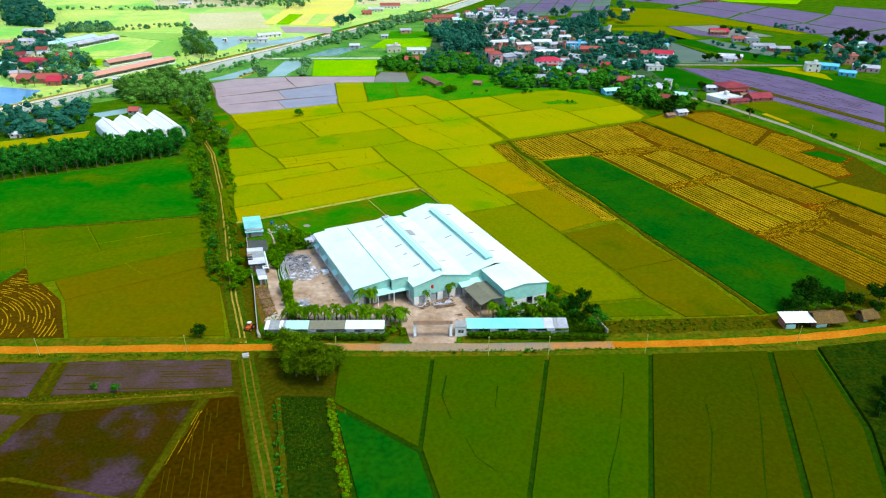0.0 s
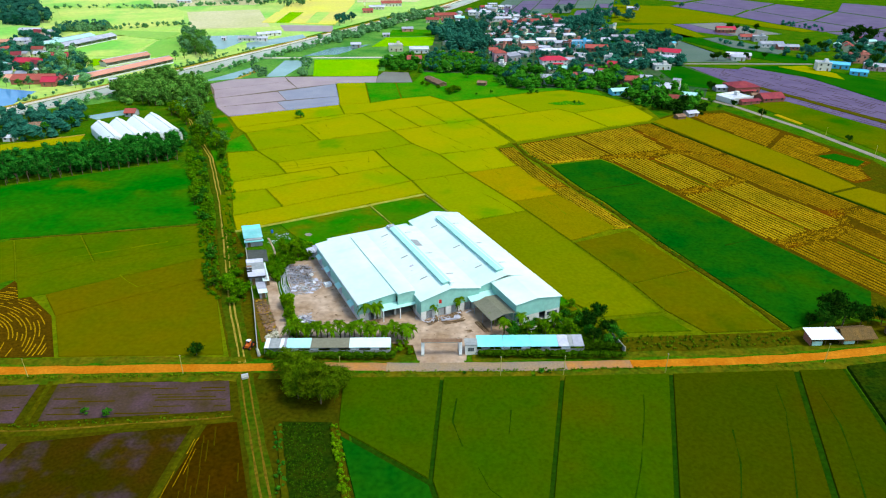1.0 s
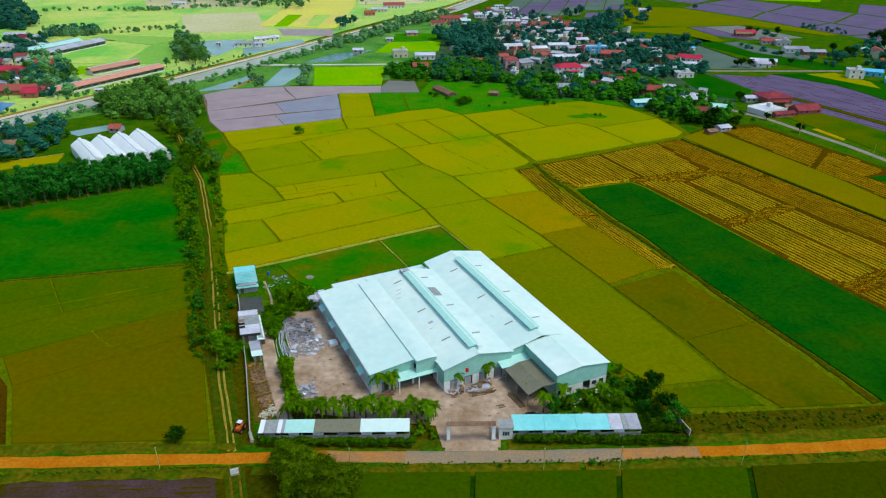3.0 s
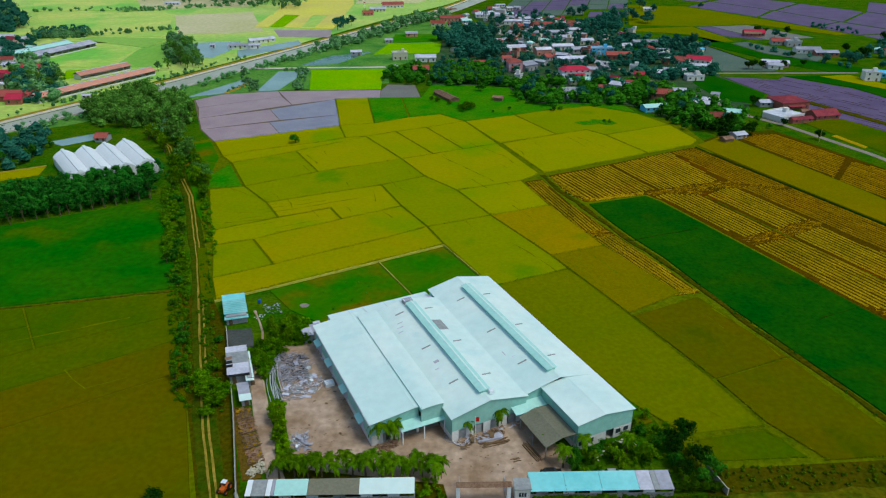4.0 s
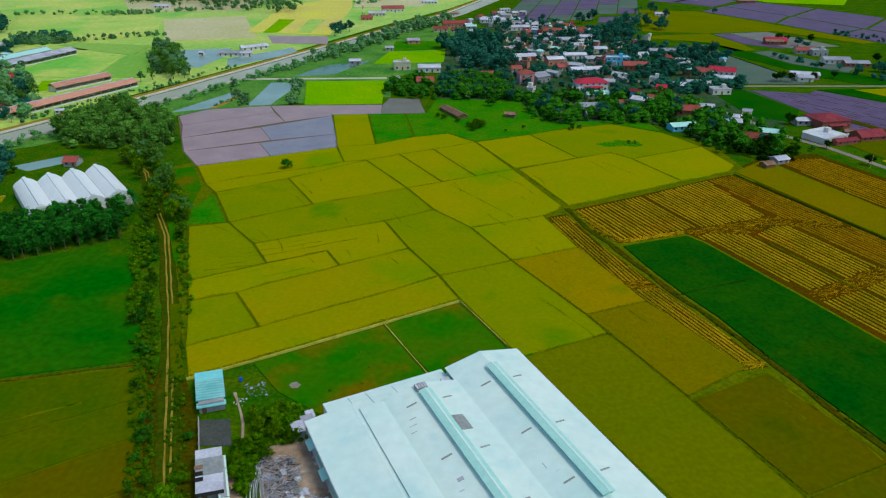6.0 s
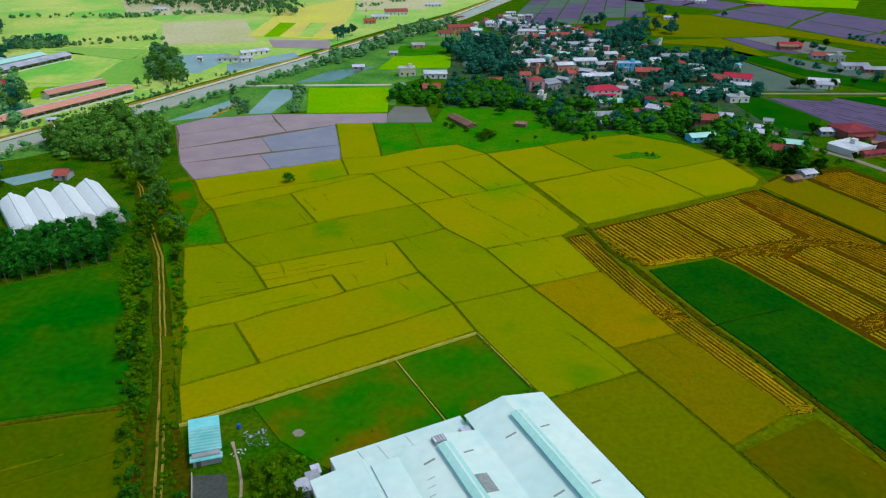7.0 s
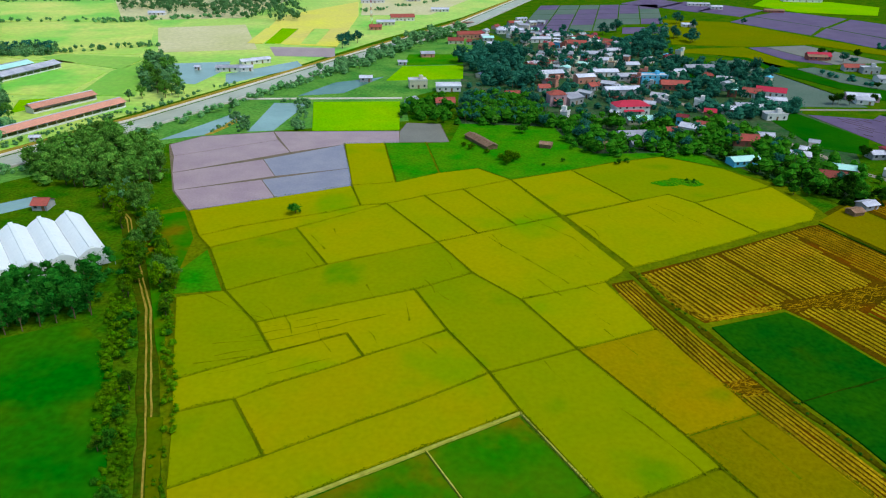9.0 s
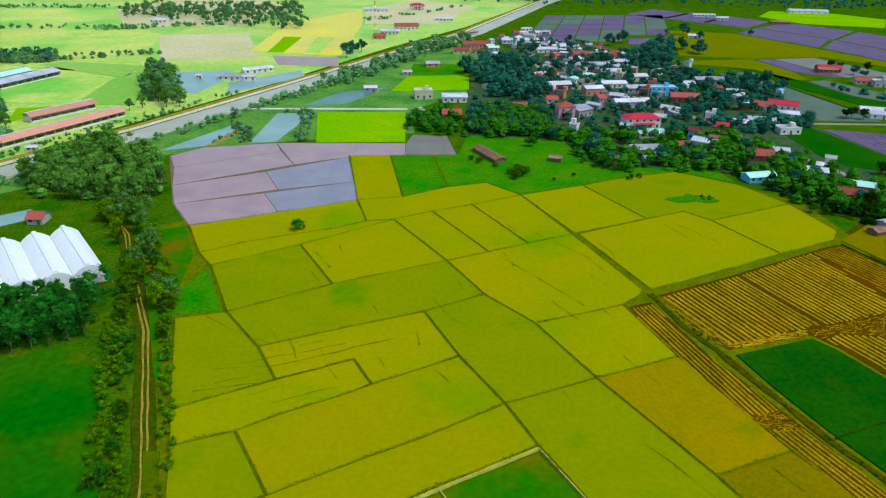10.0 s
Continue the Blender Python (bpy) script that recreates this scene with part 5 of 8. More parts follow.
for x, y, s in ((118, 115.5, 0.8), (104.5, 115.6, 0.5)):
    plant(DARK[int(x) % 2], x, y, s, x * 37)
for x, y, s in ((124, 116, 0.8), (128, 113, 0.7), (132, 118, 1.1), (121, 119, 0.6)):
    plant(DARK[int(x) % 2], x, y, s, x * 37)
for x, y, s in ((108, 72, 0.7), (112, 76, 0.8), (116, 70, 0.9), (105, 68, 0.6), (118, 80, 0.6)):
    plant(DARK[int(x) % 2], x, y, s, x * 37)
thicket([(-29, 73), (-20, 73), (-15, 50), (-22, 50)], 640, 0.2, 0.3, "leaf_hedge", "dotted low crop in a dark plot", 91, count_leaf=8)
thicket([(-18.6, 73), (-17, 73), (-11, 50), (-7, 38), (-1, 5), (-3, 5), (-9, 38), (-13, 50)], 260, 0.55, 1.0, "leaf_lime", "tall pale weeds along a bund", 92, count_leaf=26)
thicket([(-30.5, 72), (-29, 72), (-22.5, 48), (-13, 8), (-15, 8), (-24.5, 48)], 160, 0.5, 0.8, "leaf_green", "tall green weeds along a bund", 93, count_leaf=24)
thicket([(-16, 91.0), (95, 95.8), (95, 96.8), (-16, 92.4)], 260, 0.26, 0.4, "leaf_olive", "low weeds along a road ditch", 94, count_leaf=20)
thicket([(-100, 87.6), (-46, 90), (-46, 91), (-100, 88.6)], 90, 0.4, 0.6, "leaf_olive", "low weeds along a road ditch", 95, count_leaf=20)
thicket([(-100, 68.6), (-42, 74.6), (-42, 76), (-100, 70.6)], 90, 0.35, 0.5, "leaf_olive", "low weeds along an earth bund", 96, count_leaf=16)
thicket([(39.8, 276), (48.6, 246.6), (60.4, 213.6), (74.4, 179), (85.7, 147.3), (97.8, 113), (96.6, 112.6), (84.1, 146.7), (72.8, 178.6), (58.8, 213.2), (47, 246), (38.2, 275)], 300, 0.45, 0.7, "leaf_green", "low weeds along a field drain", 97, count_leaf=20)
# tree-lined track
def track_x(y):
    return -52.8 - (y - 122) * 0.345 - max(0, y - 280) * 0.25


for i in range(104):
    y = 132 + 200 * rnd.random() ** 0.75
    west = rnd.random() < (0.85 if y < 248 else 0.2)
    if 160 < y < 200 and rnd.random() < (0.45 if west else 0.8) or y < 160 and west and rnd.random() < 0.75:
        continue
    off = (-3.6 - abs(rnd.gauss(0, 2.0))) if west else (3.4 + abs(rnd.gauss(0, 1.2)))
    s = rnd.uniform(0.35, 0.75) if y < 255 else rnd.uniform(0.5, 1.15)
    kind = rnd.choice(TALL + [PALE_T] + VGRN + BUSH if y < 255 else TALL + [PALE_T] + VGRN)
    plant(kind, track_x(y) + off, y, s * (1.8 if kind in BUSH else 1), rnd.uniform(0, 360), rnd.uniform(0.7, 1.1))
for x, y, s in ((-52.4, 127.5, 0.95), (-55.6, 131.5, 1.0), (-58.2, 136, 0.85), (-51.6, 131.6, 0.7), (-57, 140, 0.7), (-53.5, 123.8, 0.6)):
    plant(YARD_T[int(y) % 2], x, y, s, x * 41, 0.8)
for poly, n, sz, hi, m, sd in (([(-53, 124), (-58, 136), (-71, 174), (-77.5, 198), (-75, 199), (-67, 174), (-53, 134), (-50, 124)], 120, 0.6, 0.7, "leaf_belt", 81),
                              ([(-62, 128), (-66, 138), (-79, 174), (-88, 200), (-82, 200), (-73.5, 174), (-60, 134), (-58, 126)], 230, 0.75, 0.9, "leaf_belt", 82),
                              ([(-75.5, 199), (-94, 250), (-114, 288), (-124, 312), (-117, 316), (-107, 290), (-91, 252), (-72.5, 199)], 190, 0.9, 1.8, "leaf_belt", 83),
                              ([(-90, 200), (-107, 246), (-110, 258), (-104, 258), (-101, 246), (-83, 200)], 130, 1.1, 2.4, "leaf_belt", 84)):
    thicket(poly, n, sz, hi, m, "dense green undergrowth lining a farm track", sd, count_leaf=34)
scatter(GROVE, [(-175, 343), (-133, 338), (-128, 352), (-140, 382), (-168, 412), (-185, 392), (-191, 366)], 62, 0.9, 1.35, 9, 3.0)
thicket([(-175, 343), (-133, 338), (-128, 352), (-140, 382), (-168, 412), (-185, 392), (-191, 366)], 220, 2.4, 9, "leaf_grove", "dense green grove canopy", 85, count_leaf=30)
for i in range(26):
    y = 262 + 62 * rnd.random()
    plant(rnd.choice([PALE_T, PALE_T, YARD_T[0], GROVE[0]]), track_x(y) + rnd.choice((-1, 1, 1, 1, 1)) * (2.8 + abs(rnd.gauss(0, 2.2))), y, rnd.uniform(0.75, 1.25), rnd.uniform(0, 360), rnd.uniform(0.8, 1.05))
# plantation block
for i in range(13):
    for j in range(7):
        x = -196 + i * 6.75 - j * 1.75 + rnd.uniform(-0.8, 0.8)
        y = 201.5 + i * 3.7 + j * 3.15 + rnd.uniform(-0.8, 0.8)
        plant(RUB[(i + j) % 2], x, y, rnd.uniform(0.9, 1.15), rnd.uniform(0, 360))
        plant(RUB[(i + j + 1) % 2], x + 3.4, y + 1.8, rnd.uniform(0.9, 1.1), rnd.uniform(0, 360))
thicket([(-150, 253.4), (-118.4, 276), (-112, 273), (-111, 250), (-150, 230)], 230, 1.5, 7.8, "leaf_plant", "closed dark green plantation canopy", 87, count_leaf=34)
thicket([(-198, 204), (-113, 249), (-125, 269), (-210, 224)], 620, 1.6, 7.9, "leaf_plant", "closed dark green plantation canopy", 86, count_leaf=34)
# compound planting
for i in range(24):
    plant(PALM[i % 2], -33.5 + 1.38 * i + rnd.uniform(-0.5, 0.5), 105.6 + (1.5 if i % 2 else 0) + rnd.uniform(-0.6, 0.6), rnd.uniform(0.85, 1.15), rnd.uniform(0, 360))
for i in range(7):
    plant(PALM[i % 2], 19.5 + 3.0 * i + rnd.uniform(-1, 1), 109.5 + rnd.uniform(-1.5, 4.5), rnd.uniform(0.7, 1.1), rnd.uniform(0, 360))
for x, y, s in ((-14.8, 115.6, 1.35), (-12.2, 116.4, 1.2), (2.7, 118.2, 0.95), (9.7, 120.8, 1.1)):
    plant(PALM[int(abs(x)) % 2], x, y, s, x * 50)
scatter(VGRN + [LBUSH, PALE_T], [(22, 108), (46, 106), (48, 113), (41, 127), (36, 119), (24, 113)], 24, 0.35, 0.6, 10, 1.8)
scatter(DARK + VGRN, [(43, 106), (52, 104), (50, 114), (44, 120)], 9, 0.5, 0.8, 20, 2.0)
thicket([(24, 107), (46, 106), (48, 113), (41, 127), (36, 119), (26, 113)], 70, 0.6, 1.0, "leaf_lime", "low yellow-green weeds in front of a warehouse", 126, count_leaf=30)
scatter(YARD_T + [PALE_T], [(-43, 150), (-47.5, 158), (-42, 163), (-36, 160), (-37, 151)], 13, 0.45, 0.8, 12, 2.0)
thicket([(-46, 150), (-48, 158), (-42, 164), (-34, 161), (-36, 151)], 110, 0.8, 1.4, "leaf_belt", "rank green weeds behind a yard", 121, count_leaf=30)
thicket([(-34, 161), (-42, 164), (-50, 176), (-30, 188), (-14, 178), (-30, 164)], 14, 0.4, 0.3, "leaf_green", "scattered low weeds in a fenced plot", 122, count_leaf=24)
scatter([PALE_T], [(-39.6, 125), (-37.4, 126), (-34.4, 112), (-36.4, 112)], 7, 0.4, 0.6, 13, 1.4)
thicket([(-39.8, 126), (-37.2, 127), (-32, 108), (-34.5, 107)], 60, 0.8, 2.2, "leaf_lime", "yellow-green shrubs between a driveway and a yard", 123, count_leaf=34)
scatter(YARD_T, [(-46.8, 140.5), (-44, 136.5), (-41.8, 149), (-48, 149)], 9, 0.5, 0.85, 14, 1.8)
thicket([(-47.5, 147), (-45, 136), (-43, 136), (-42.5, 149)], 40, 1.0, 2.4, "leaf_belt", "rank green shrubs beside a low house", 124, count_leaf=34)
scatter([LBUSH], [(-9, 100), (-1.5, 100), (-2.5, 104.5), (-9, 104.5)], 9, 0.5, 0.8, 19, 1.3)
thicket([(50, 101.5), (96, 105.5), (96, 110), (75, 109.5), (50, 109)], 150, 0.4, 0.4, "leaf_olive", "low dark scrub beside a road", 88, count_leaf=24)
plant(BUSH[0], 29.5, 92.3, 0.6, 10)
plant(BUSH[1], 31, 92.2, 0.5, 80)
plant(BUSH[0], 11, 91.6, 0.4, 50)
plant(VGRN[1], -70.6, 317.5, 0.95, 40, 0.85)
thicket(beside(CANAL, -12)[1:6] + beside(CANAL, -19)[1:6][::-1], 620, 2.0, 4.2, "leaf_hazy_pale", "trees and scrub along a canal bank", 99, count_leaf=18)
thicket(beside(CANAL, 16)[1:5] + beside(CANAL, 20)[1:5][::-1], 160, 1.3, 2.2, "leaf_hazy_pale", "low scrub along a canal road", 100, count_leaf=16)
thicket([(-111, 476), (-92, 478), (-86, 420), (-92, 420), (-97, 470)], 60, 1.4, 2.6, "leaf_hazy_pale", "scrub round a fish pond", 101, count_leaf=16)
thicket([(-132, 455), (-117, 441), (-112, 420), (-116, 416), (-126, 440)], 50, 1.2, 2.0, "leaf_hazy_pale", "scrub round a fish pond", 102, count_leaf=16)

# ---- the warehouse ----
def warehouse():
    w = thing("warehouse", 37.4, 119.3, 0, 25.3, "large three-bay warehouse with pale teal sheet metal roofs", "warehouse")

    def roof(a0, ar, a1, b0, b1, z0, zr, z1, material="roof_white", over=0.35, label=""):
        g = Geo()
        s0, s1 = (zr - z0) / (ar - a0), (zr - z1) / (a1 - ar)
        g.slab([(a0 - over, b0 - over, z0 - over * s0), (ar, b0 - over, zr), (ar, b1 + over, zr), (a0 - over, b1 + over, z0 - over * s0)], 0.12)
        g.slab([(ar, b0 - over, zr), (a1 + over, b0 - over, z1 - over * s1), (a1 + over, b1 + over, z1 - over * s1), (ar, b1 + over, zr)], 0.12)
        r = part("roof", g, material, w, label)
        n = int((b1 - b0) / 6.0)
        ribs = Geo()
        for i in range(1, n):
            y = b0 + (b1 - b0) * i / n
            ribs.slab([(a0 - over, y - 0.05, z0 - over * s0 + 0.012), (ar, y - 0.05, zr + 0.012), (ar, y + 0.05, zr + 0.012), (a0 - over, y + 0.05, z0 - over * s0 + 0.012)], 0.04)
            ribs.slab([(ar, y - 0.05, zr + 0.012), (a1 + over, y - 0.05, z1 - over * s1 + 0.012), (a1 + over, y + 0.05, z1 - over * s1 + 0.012), (ar, y + 0.05, zr + 0.012)], 0.04)
        part("roof_seam", ribs, material, r)
        cap = Geo().extrude([(ar - 0.35, zr - 0.03), (ar + 0.35, zr - 0.03), (ar, zr + 0.04)], b0 - over, b1 + over)
        part("ridge_cap", cap, material, r)
        return r

    def end_wall(a0, ar, a1, b, z0, zr, z1, low=2.6, name="end_wall"):
        zl = z0 - 0.12
        part(name, Geo().extrude([(a0, low), (a1, low), (a1, z1 - 0.12), (ar, zr - 0.12), (a0, zl)], b - 0.1, b + 0.1), "wall_teal", w, "teal sheet metal gable wall")

    def low_wall(a0, a1, b, gaps, high=2.6, material="wall_white"):
        x = a0
        for g0, g1 in list(gaps) + [(a1, a1)]:
            if g0 - x > 0.05:
                part("low_wall", Geo().box(x, g0, b - 0.12, b + 0.12, 0, high), material, w)
            x = g1

    def side_wall(a, b0, b1, top, low=1.4):
        part("side_wall", Geo().box(a - 0.1, a + 0.1, b0, b1, low, top), "wall_teal", w, "teal sheet metal side wall")
        part("low_wall", Geo().box(a - 0.13, a + 0.13, b0, b1, 0, low), "wall_white", w)

    # bays
    roof(-51, -41.4, -39.6, 18.7, 59.3, 5.9, 7.0, 6.95)
    g = Geo()
    arc = [(-40.6 + 5.3 * k / 6, 7.25 + 0.32 * math.sin(math.pi * (0.12 + 0.76 * k / 6))) for k in range(7)]
    prof = arc + [(x, z - 0.14) for x, z in arc[::-1]]
    part("curved_roof", Geo().extrude(prof[::-1], 16.8, 57.2), "roof_white", w, "raised curved pale roof strip")
    part("clerestory", Geo().box(-40.55, -40.4, 17.2, 57, 6.2, 7.3), "wall_teal", w)
    part("clerestory", Geo().box(-35.7, -35.5, 17.2, 57, 6.0, 7.2), "wall_teal", w)
    roof(-35.5, -26.8, -17.9, 13, 58.5, 6.2, 8.2, 6.3)
    roof(-17.9, -9.5, 0, 13.6, 63.5, 6.3, 8.2, 6.2)
    roof(-13.7, -7.4, 0.05, 0, 13.4, 6.75, 7.45, 6.25)
    end_wall(-51, -41.4, -40.5, 18.8, 5.9, 7.0, 6.97)
    part("end_wall", Geo().box(-40.5, -35.5, 17.2, 17.4, 3.4, 7.4), "wall_teal", w, "teal sheet metal gable wall")
    end_wall(-35.5, -26.8, -17.9, 13.1, 6.2, 8.2, 6.3)
    end_wall(-17.9, -14.8, -13.6, 13.7, 6.3, 7.0, 7.2)
    end_wall(-13.7, -7.4, 0, 0.1, 6.75, 7.45, 6.25)
    end_wall(-51, -41.4, -40.5, 59.2, 5.9, 7.0, 6.97, 0)
    end_wall(-40.5, -38, -35.5, 57, 7.1, 7.5, 7.1, 0)
    end_wall(-35.5, -26.8, -17.9, 58.4, 6.2, 8.2, 6.3, 0)
    end_wall(-17.9, -9.5, 0, 63.4, 6.3, 8.2, 6.2, 0)
    low_wall(-51, -40.5, 18.8, [(-48.5, -46.8), (-44.5, -41.0)])
    low_wall(-35.5, -17.9, 13.1, [(-34, -32.2), (-30.5, -28.2), (-26.5, -24.5), (-22.5, -20.2)])
    low_wall(-13.7, 0, 0.1, [(-6.5, -4.5)])
    side_wall(-50.9, 18.8, 59.2, 5.8)
    side_wall(-35.4, 13.1, 18.8, 6.1)
    side_wall(-13.6, 0.1, 13.6, 6.4)
    side_wall(-0.1, 0.1, 63.4, 6.1)
    side_wall(-17.9, 58.4, 63.4, 6.2)
    part("floor_slab", Geo().box(-50.8, -35.6, 18.95, 58.4, -0.02, 0.06), "concrete", w)
    part("floor_slab", Geo().box(-35.3, -0.2, 13.85, 58.3, -0.02, 0.06), "concrete", w)
    part("floor_slab", Geo().box(-13.5, -0.2, 0.2, 13.1, -0.02, 0.06), "concrete", w)
    # ridge ventilators
    for ac, b0, b1 in ((-26.8, 15.6, 55.3), (-9.8, 16.3, 57.6)):
        v = part("ridge_ventilator", Geo().extrude([(ac - 1.0, 7.9), (ac + 1.0, 7.9), (ac + 1.0, 8.75), (ac - 1.0, 8.75)], b0, b1), "wall_teal", w, "long raised ridge ventilator with a bright cap")
        part("cap", Geo().extrude([(ac - 1.35, 8.72), (ac + 1.35, 8.72), (ac + 1.35, 8.8), (ac + 0.1, 9.1), (ac - 0.1, 9.1), (ac - 1.35, 8.8)], b0 - 0.3, b1 + 0.3), "roof_teal", v)
        part("cap_strip", Geo().extrude([(ac + 0.05, 9.08), (ac + 0.45, 9.02), (ac + 0.45, 9.1), (ac + 0.05, 9.16)], b0 - 0.3, b1 + 0.3), "roof_white", v)
    lou = part("louvre_box", Geo().box(-28.2, -25.8, 56.2, 58.0, 7.9, 8.8), "zinc_dark", w, "dark louvred box at the end of a roof ridge")
    for k in range(4):
        part("slat", Geo().box(-28.1 + 0.6 * k, -27.75 + 0.6 * k, 56.3, 57.9, 8.8, 8.86), "zinc", lou)
    # dark roof vents
    sky_geo = Geo().box(-1.15, 1.15, -0.17, 0.17, -0.02, 0.08).mesh("roof_vent", "zinc_dark")
    for a in (-30.6, -22.8, -13.4, -6.0):
        for b in (22, 36.5, 53):
            ar = -26.8 if a < -18 else -9.6
            z = 8.2 - abs(a - ar) * 0.22
            v = part("roof_vent", sky_geo, "", w)
            v.matrix_basis = pose(a, b + (0.5 if a in (-30.6, -13.4) else 0), z + 0.05, 0, (12 if a < ar else -12) * -1, 3 if a < ar else 9)
    part("roof_patch", Geo().slab([(-24.9, 42, 7.87), (-22.4, 42, 7.32), (-22.4, 46.8, 7.32), (-24.9, 46.8, 7.87)], 0.05), "zinc_dark", w, "grey patched roof sheets")
    part("roof_unit", Geo().box(-26.2, -25.2, 14.2, 15.1, 8.3, 9.1), "plastic_white", w, "small white unit on the roof ridge")
    # annex at the back, canopies in front
    part("annex_roof", Geo().slab([(-46, 58.9, 4.9), (-18, 58.6, 4.9), (-18, 66.2, 4.3), (-46, 65.4, 4.3)], 0.15), "roof_white", w, "low pale annex roof")
    part("annex_wall", Geo().box(-45.8, -18.2, 65.0, 65.2, 0, 4.25), "wall_white", w)
    part("annex_wall", Geo().box(-45.9, -45.7, 59.2, 65.2, 0, 4.3), "wall_white", w)
    for a in (-40, -36, -30):
        part("roof_pipe", Geo().tube((a, 59.2, 5.0), (a - 0.6, 64.8, 4.5), 0.08, 0.08), "plastic_white", w)
    part("roof_unit", Geo().box(-20.4, -18.4, 60.0, 61.6, 4.8, 5.5), "zinc", w)
    part("canopy", Geo().slab([(-45.3, 16.2, 3.6), (-35.2, 16.2, 3.6), (-35.2, 18.7, 4.2), (-45.3, 18.7, 4.2)], 0.1), "roof_teal", w, "teal canopy over a loading door")
    for a in (-45, -40.2, -35.6):
        part("canopy_post", Geo().box(a - 0.1, a + 0.1, 16.3, 16.5, 0, 3.6), "plastic_white", w)
    part("canopy", Geo().slab([(-21.6, 10.8, 3.7), (-13.8, 10.8, 3.7), (-13.8, 13.6, 4.4), (-21.6, 13.6, 4.4)], 0.1), "roof_teal", w, "teal canopy over a loading door")
    can = part("grey_canopy", Geo().slab([(-21, 0.2, 3.3), (-17.3, 0.2, 4.5), (-17.3, 10.6, 4.5), (-21, 10.6, 3.3)], 0.1).slab([(-17.3, 0.2, 4.5), (-13.8, 0.2, 4.3), (-13.8, 10.6, 4.3), (-17.3, 10.6, 4.5)], 0.1), "canopy_brown", w, "brown-grey sheet canopy on posts")
    for a in (-20.8, -14.2):
        for b in (0.5, 5.3, 10.3):
            part("canopy_post", Geo().box(a - 0.09, a + 0.09, b - 0.09, b + 0.09, 0, 3.3 if a < -20 else 4.2), "steel", can)
    for b in (23, 34, 45, 54):
        c = part("window_hood", Geo().slab([(-52.2, b, 3.0), (-51, b, 3.5), (-51, b + 3.2, 3.5), (-52.2, b + 3.2, 3.0)], 0.08), "roof_teal", w, "small teal sheet hood over an opening")
        part("shutter", Geo().box(-51.1, -51.0, b + 0.3, b + 2.9, 0.4, 2.9), "zinc", c)
    for a in (-48.6, -33, -29.3, -25.5, -21.3):
        b = 18.62 if a < -40 else 12.92
        part("door", Geo().box(a - 0.8, a + 0.8, b + 0.3, b + 0.36, 0.06, 2.3), "zinc_dark", w)
    for a in (-12.6, -10.2, -3.4, -1.4):
        d = part("window", Geo().box(a - 0.6, a + 0.6, -0.06, 0.0, 1.0, 2.1), "glass", w)
        part("frame", Geo().box(a - 0.7, a + 0.7, -0.04, -0.01, 0.9, 1.0).box(a - 0.7, a + 0.7, -0.04, -0.01, 2.1, 2.2), "plastic_white", d)
    # gutters
    for a, b0, b1, z in ((-51.35, 18.4, 59.6, 5.72), (0.4, 0, 63.8, 6.0)):
        part("gutter", Geo().box(a - 0.12, a + 0.12, b0, b1, z - 0.15, z + 0.02), "zinc", w)
    part("valley_gutter", Geo().box(-18.0, -17.8, 13.2, 58.5, 6.2, 6.32), "roof_white", w)
    for k, (a, b, la, lb) in enumerate(((-33.4, 48, 1.6, 0.25), (-32.6, 49.8, 1.4, 0.2), (-33.8, 46.2, 1.2, 0.2), (-31.4, 30.5, 1.2, 0.9), (-32.2, 28.4, 1.0, 0.3), (-15.2, 27, 0.12, 1.6), (-14.2, 25.5, 1.0, 0.1), (-24.2, 50.5, 0.9, 0.3))):
        ar = -26.8 if a < -18 else -9.5
        z = 8.2 - abs(a + la / 2 - ar) * 0.23 + 0.035
        tilt = 0.115 * la * (1 if a < ar else -1)
        part("roof_patch", Geo().slab([(a, b, z - tilt), (a + la, b, z + tilt), (a + la, b + lb, z + tilt), (a, b + lb, z - tilt)], 0.02), "zinc", w, "faint grey repair on roof sheets")
    return w


warehouse()


def wp(a, b):
    """A place on the plan from the warehouse's own axes."""
    c, s = math.cos(radians(25.3)), math.sin(radians(25.3))
    return 37.4 + a * c - b * s, 119.3 + a * s + b * c


# ---- compound ----
yard = [(-42.5, 151), (-34, 153), (-17, 118.5), (-8, 123), (4, 119), (14, 124), (25, 111), (22, 106), (12, 105), (11.5, 97.4), (-0.5, 97.2), (-2, 104), (-32, 108.2), (-33.6, 114), (-37, 126), (-41.5, 140)]
tagged(part("yard", Geo().prism(yard, -0.05, 0.04), "yard"), "bare pinkish earth and concrete yard", "yard", kind="structure")
strip("driveway", [(-48.6, 143), (-45.4, 136), (-41.4, 123.4), (-37.6, 114), (-35, 106.6), (-34, 104)], 3.4, -0.05, 0.08, "yard", "bare tan driveway", "road", wobble=0.25)
tagged(part("pad", Geo().prism([(-58.6, 158.4), (-52.2, 159), (-49.6, 150.6), (-56.6, 150.6)], -0.05, 0.06), "pad_dark"), "dark grey concrete pad between low houses", "pad", kind="structure")
tagged(part("soil_bed", Geo().prism([(-49, 127), (-44.7, 127), (-40.2, 112.8), (-37.2, 105.4), (-40.8, 104.6), (-48.3, 124.6)], -0.05, 0.07), "brown_soil"), "brown soil bed behind a boundary wall", "soil", kind="structure")
strip("path", [(-53.6, 168), (-52.2, 165), (-50.8, 161.9), (-49.2, 157.6), (-48, 153)], 0.6, -0.05, 0.1, "yard", "pale bare footpath", "path", wobble=0.2)


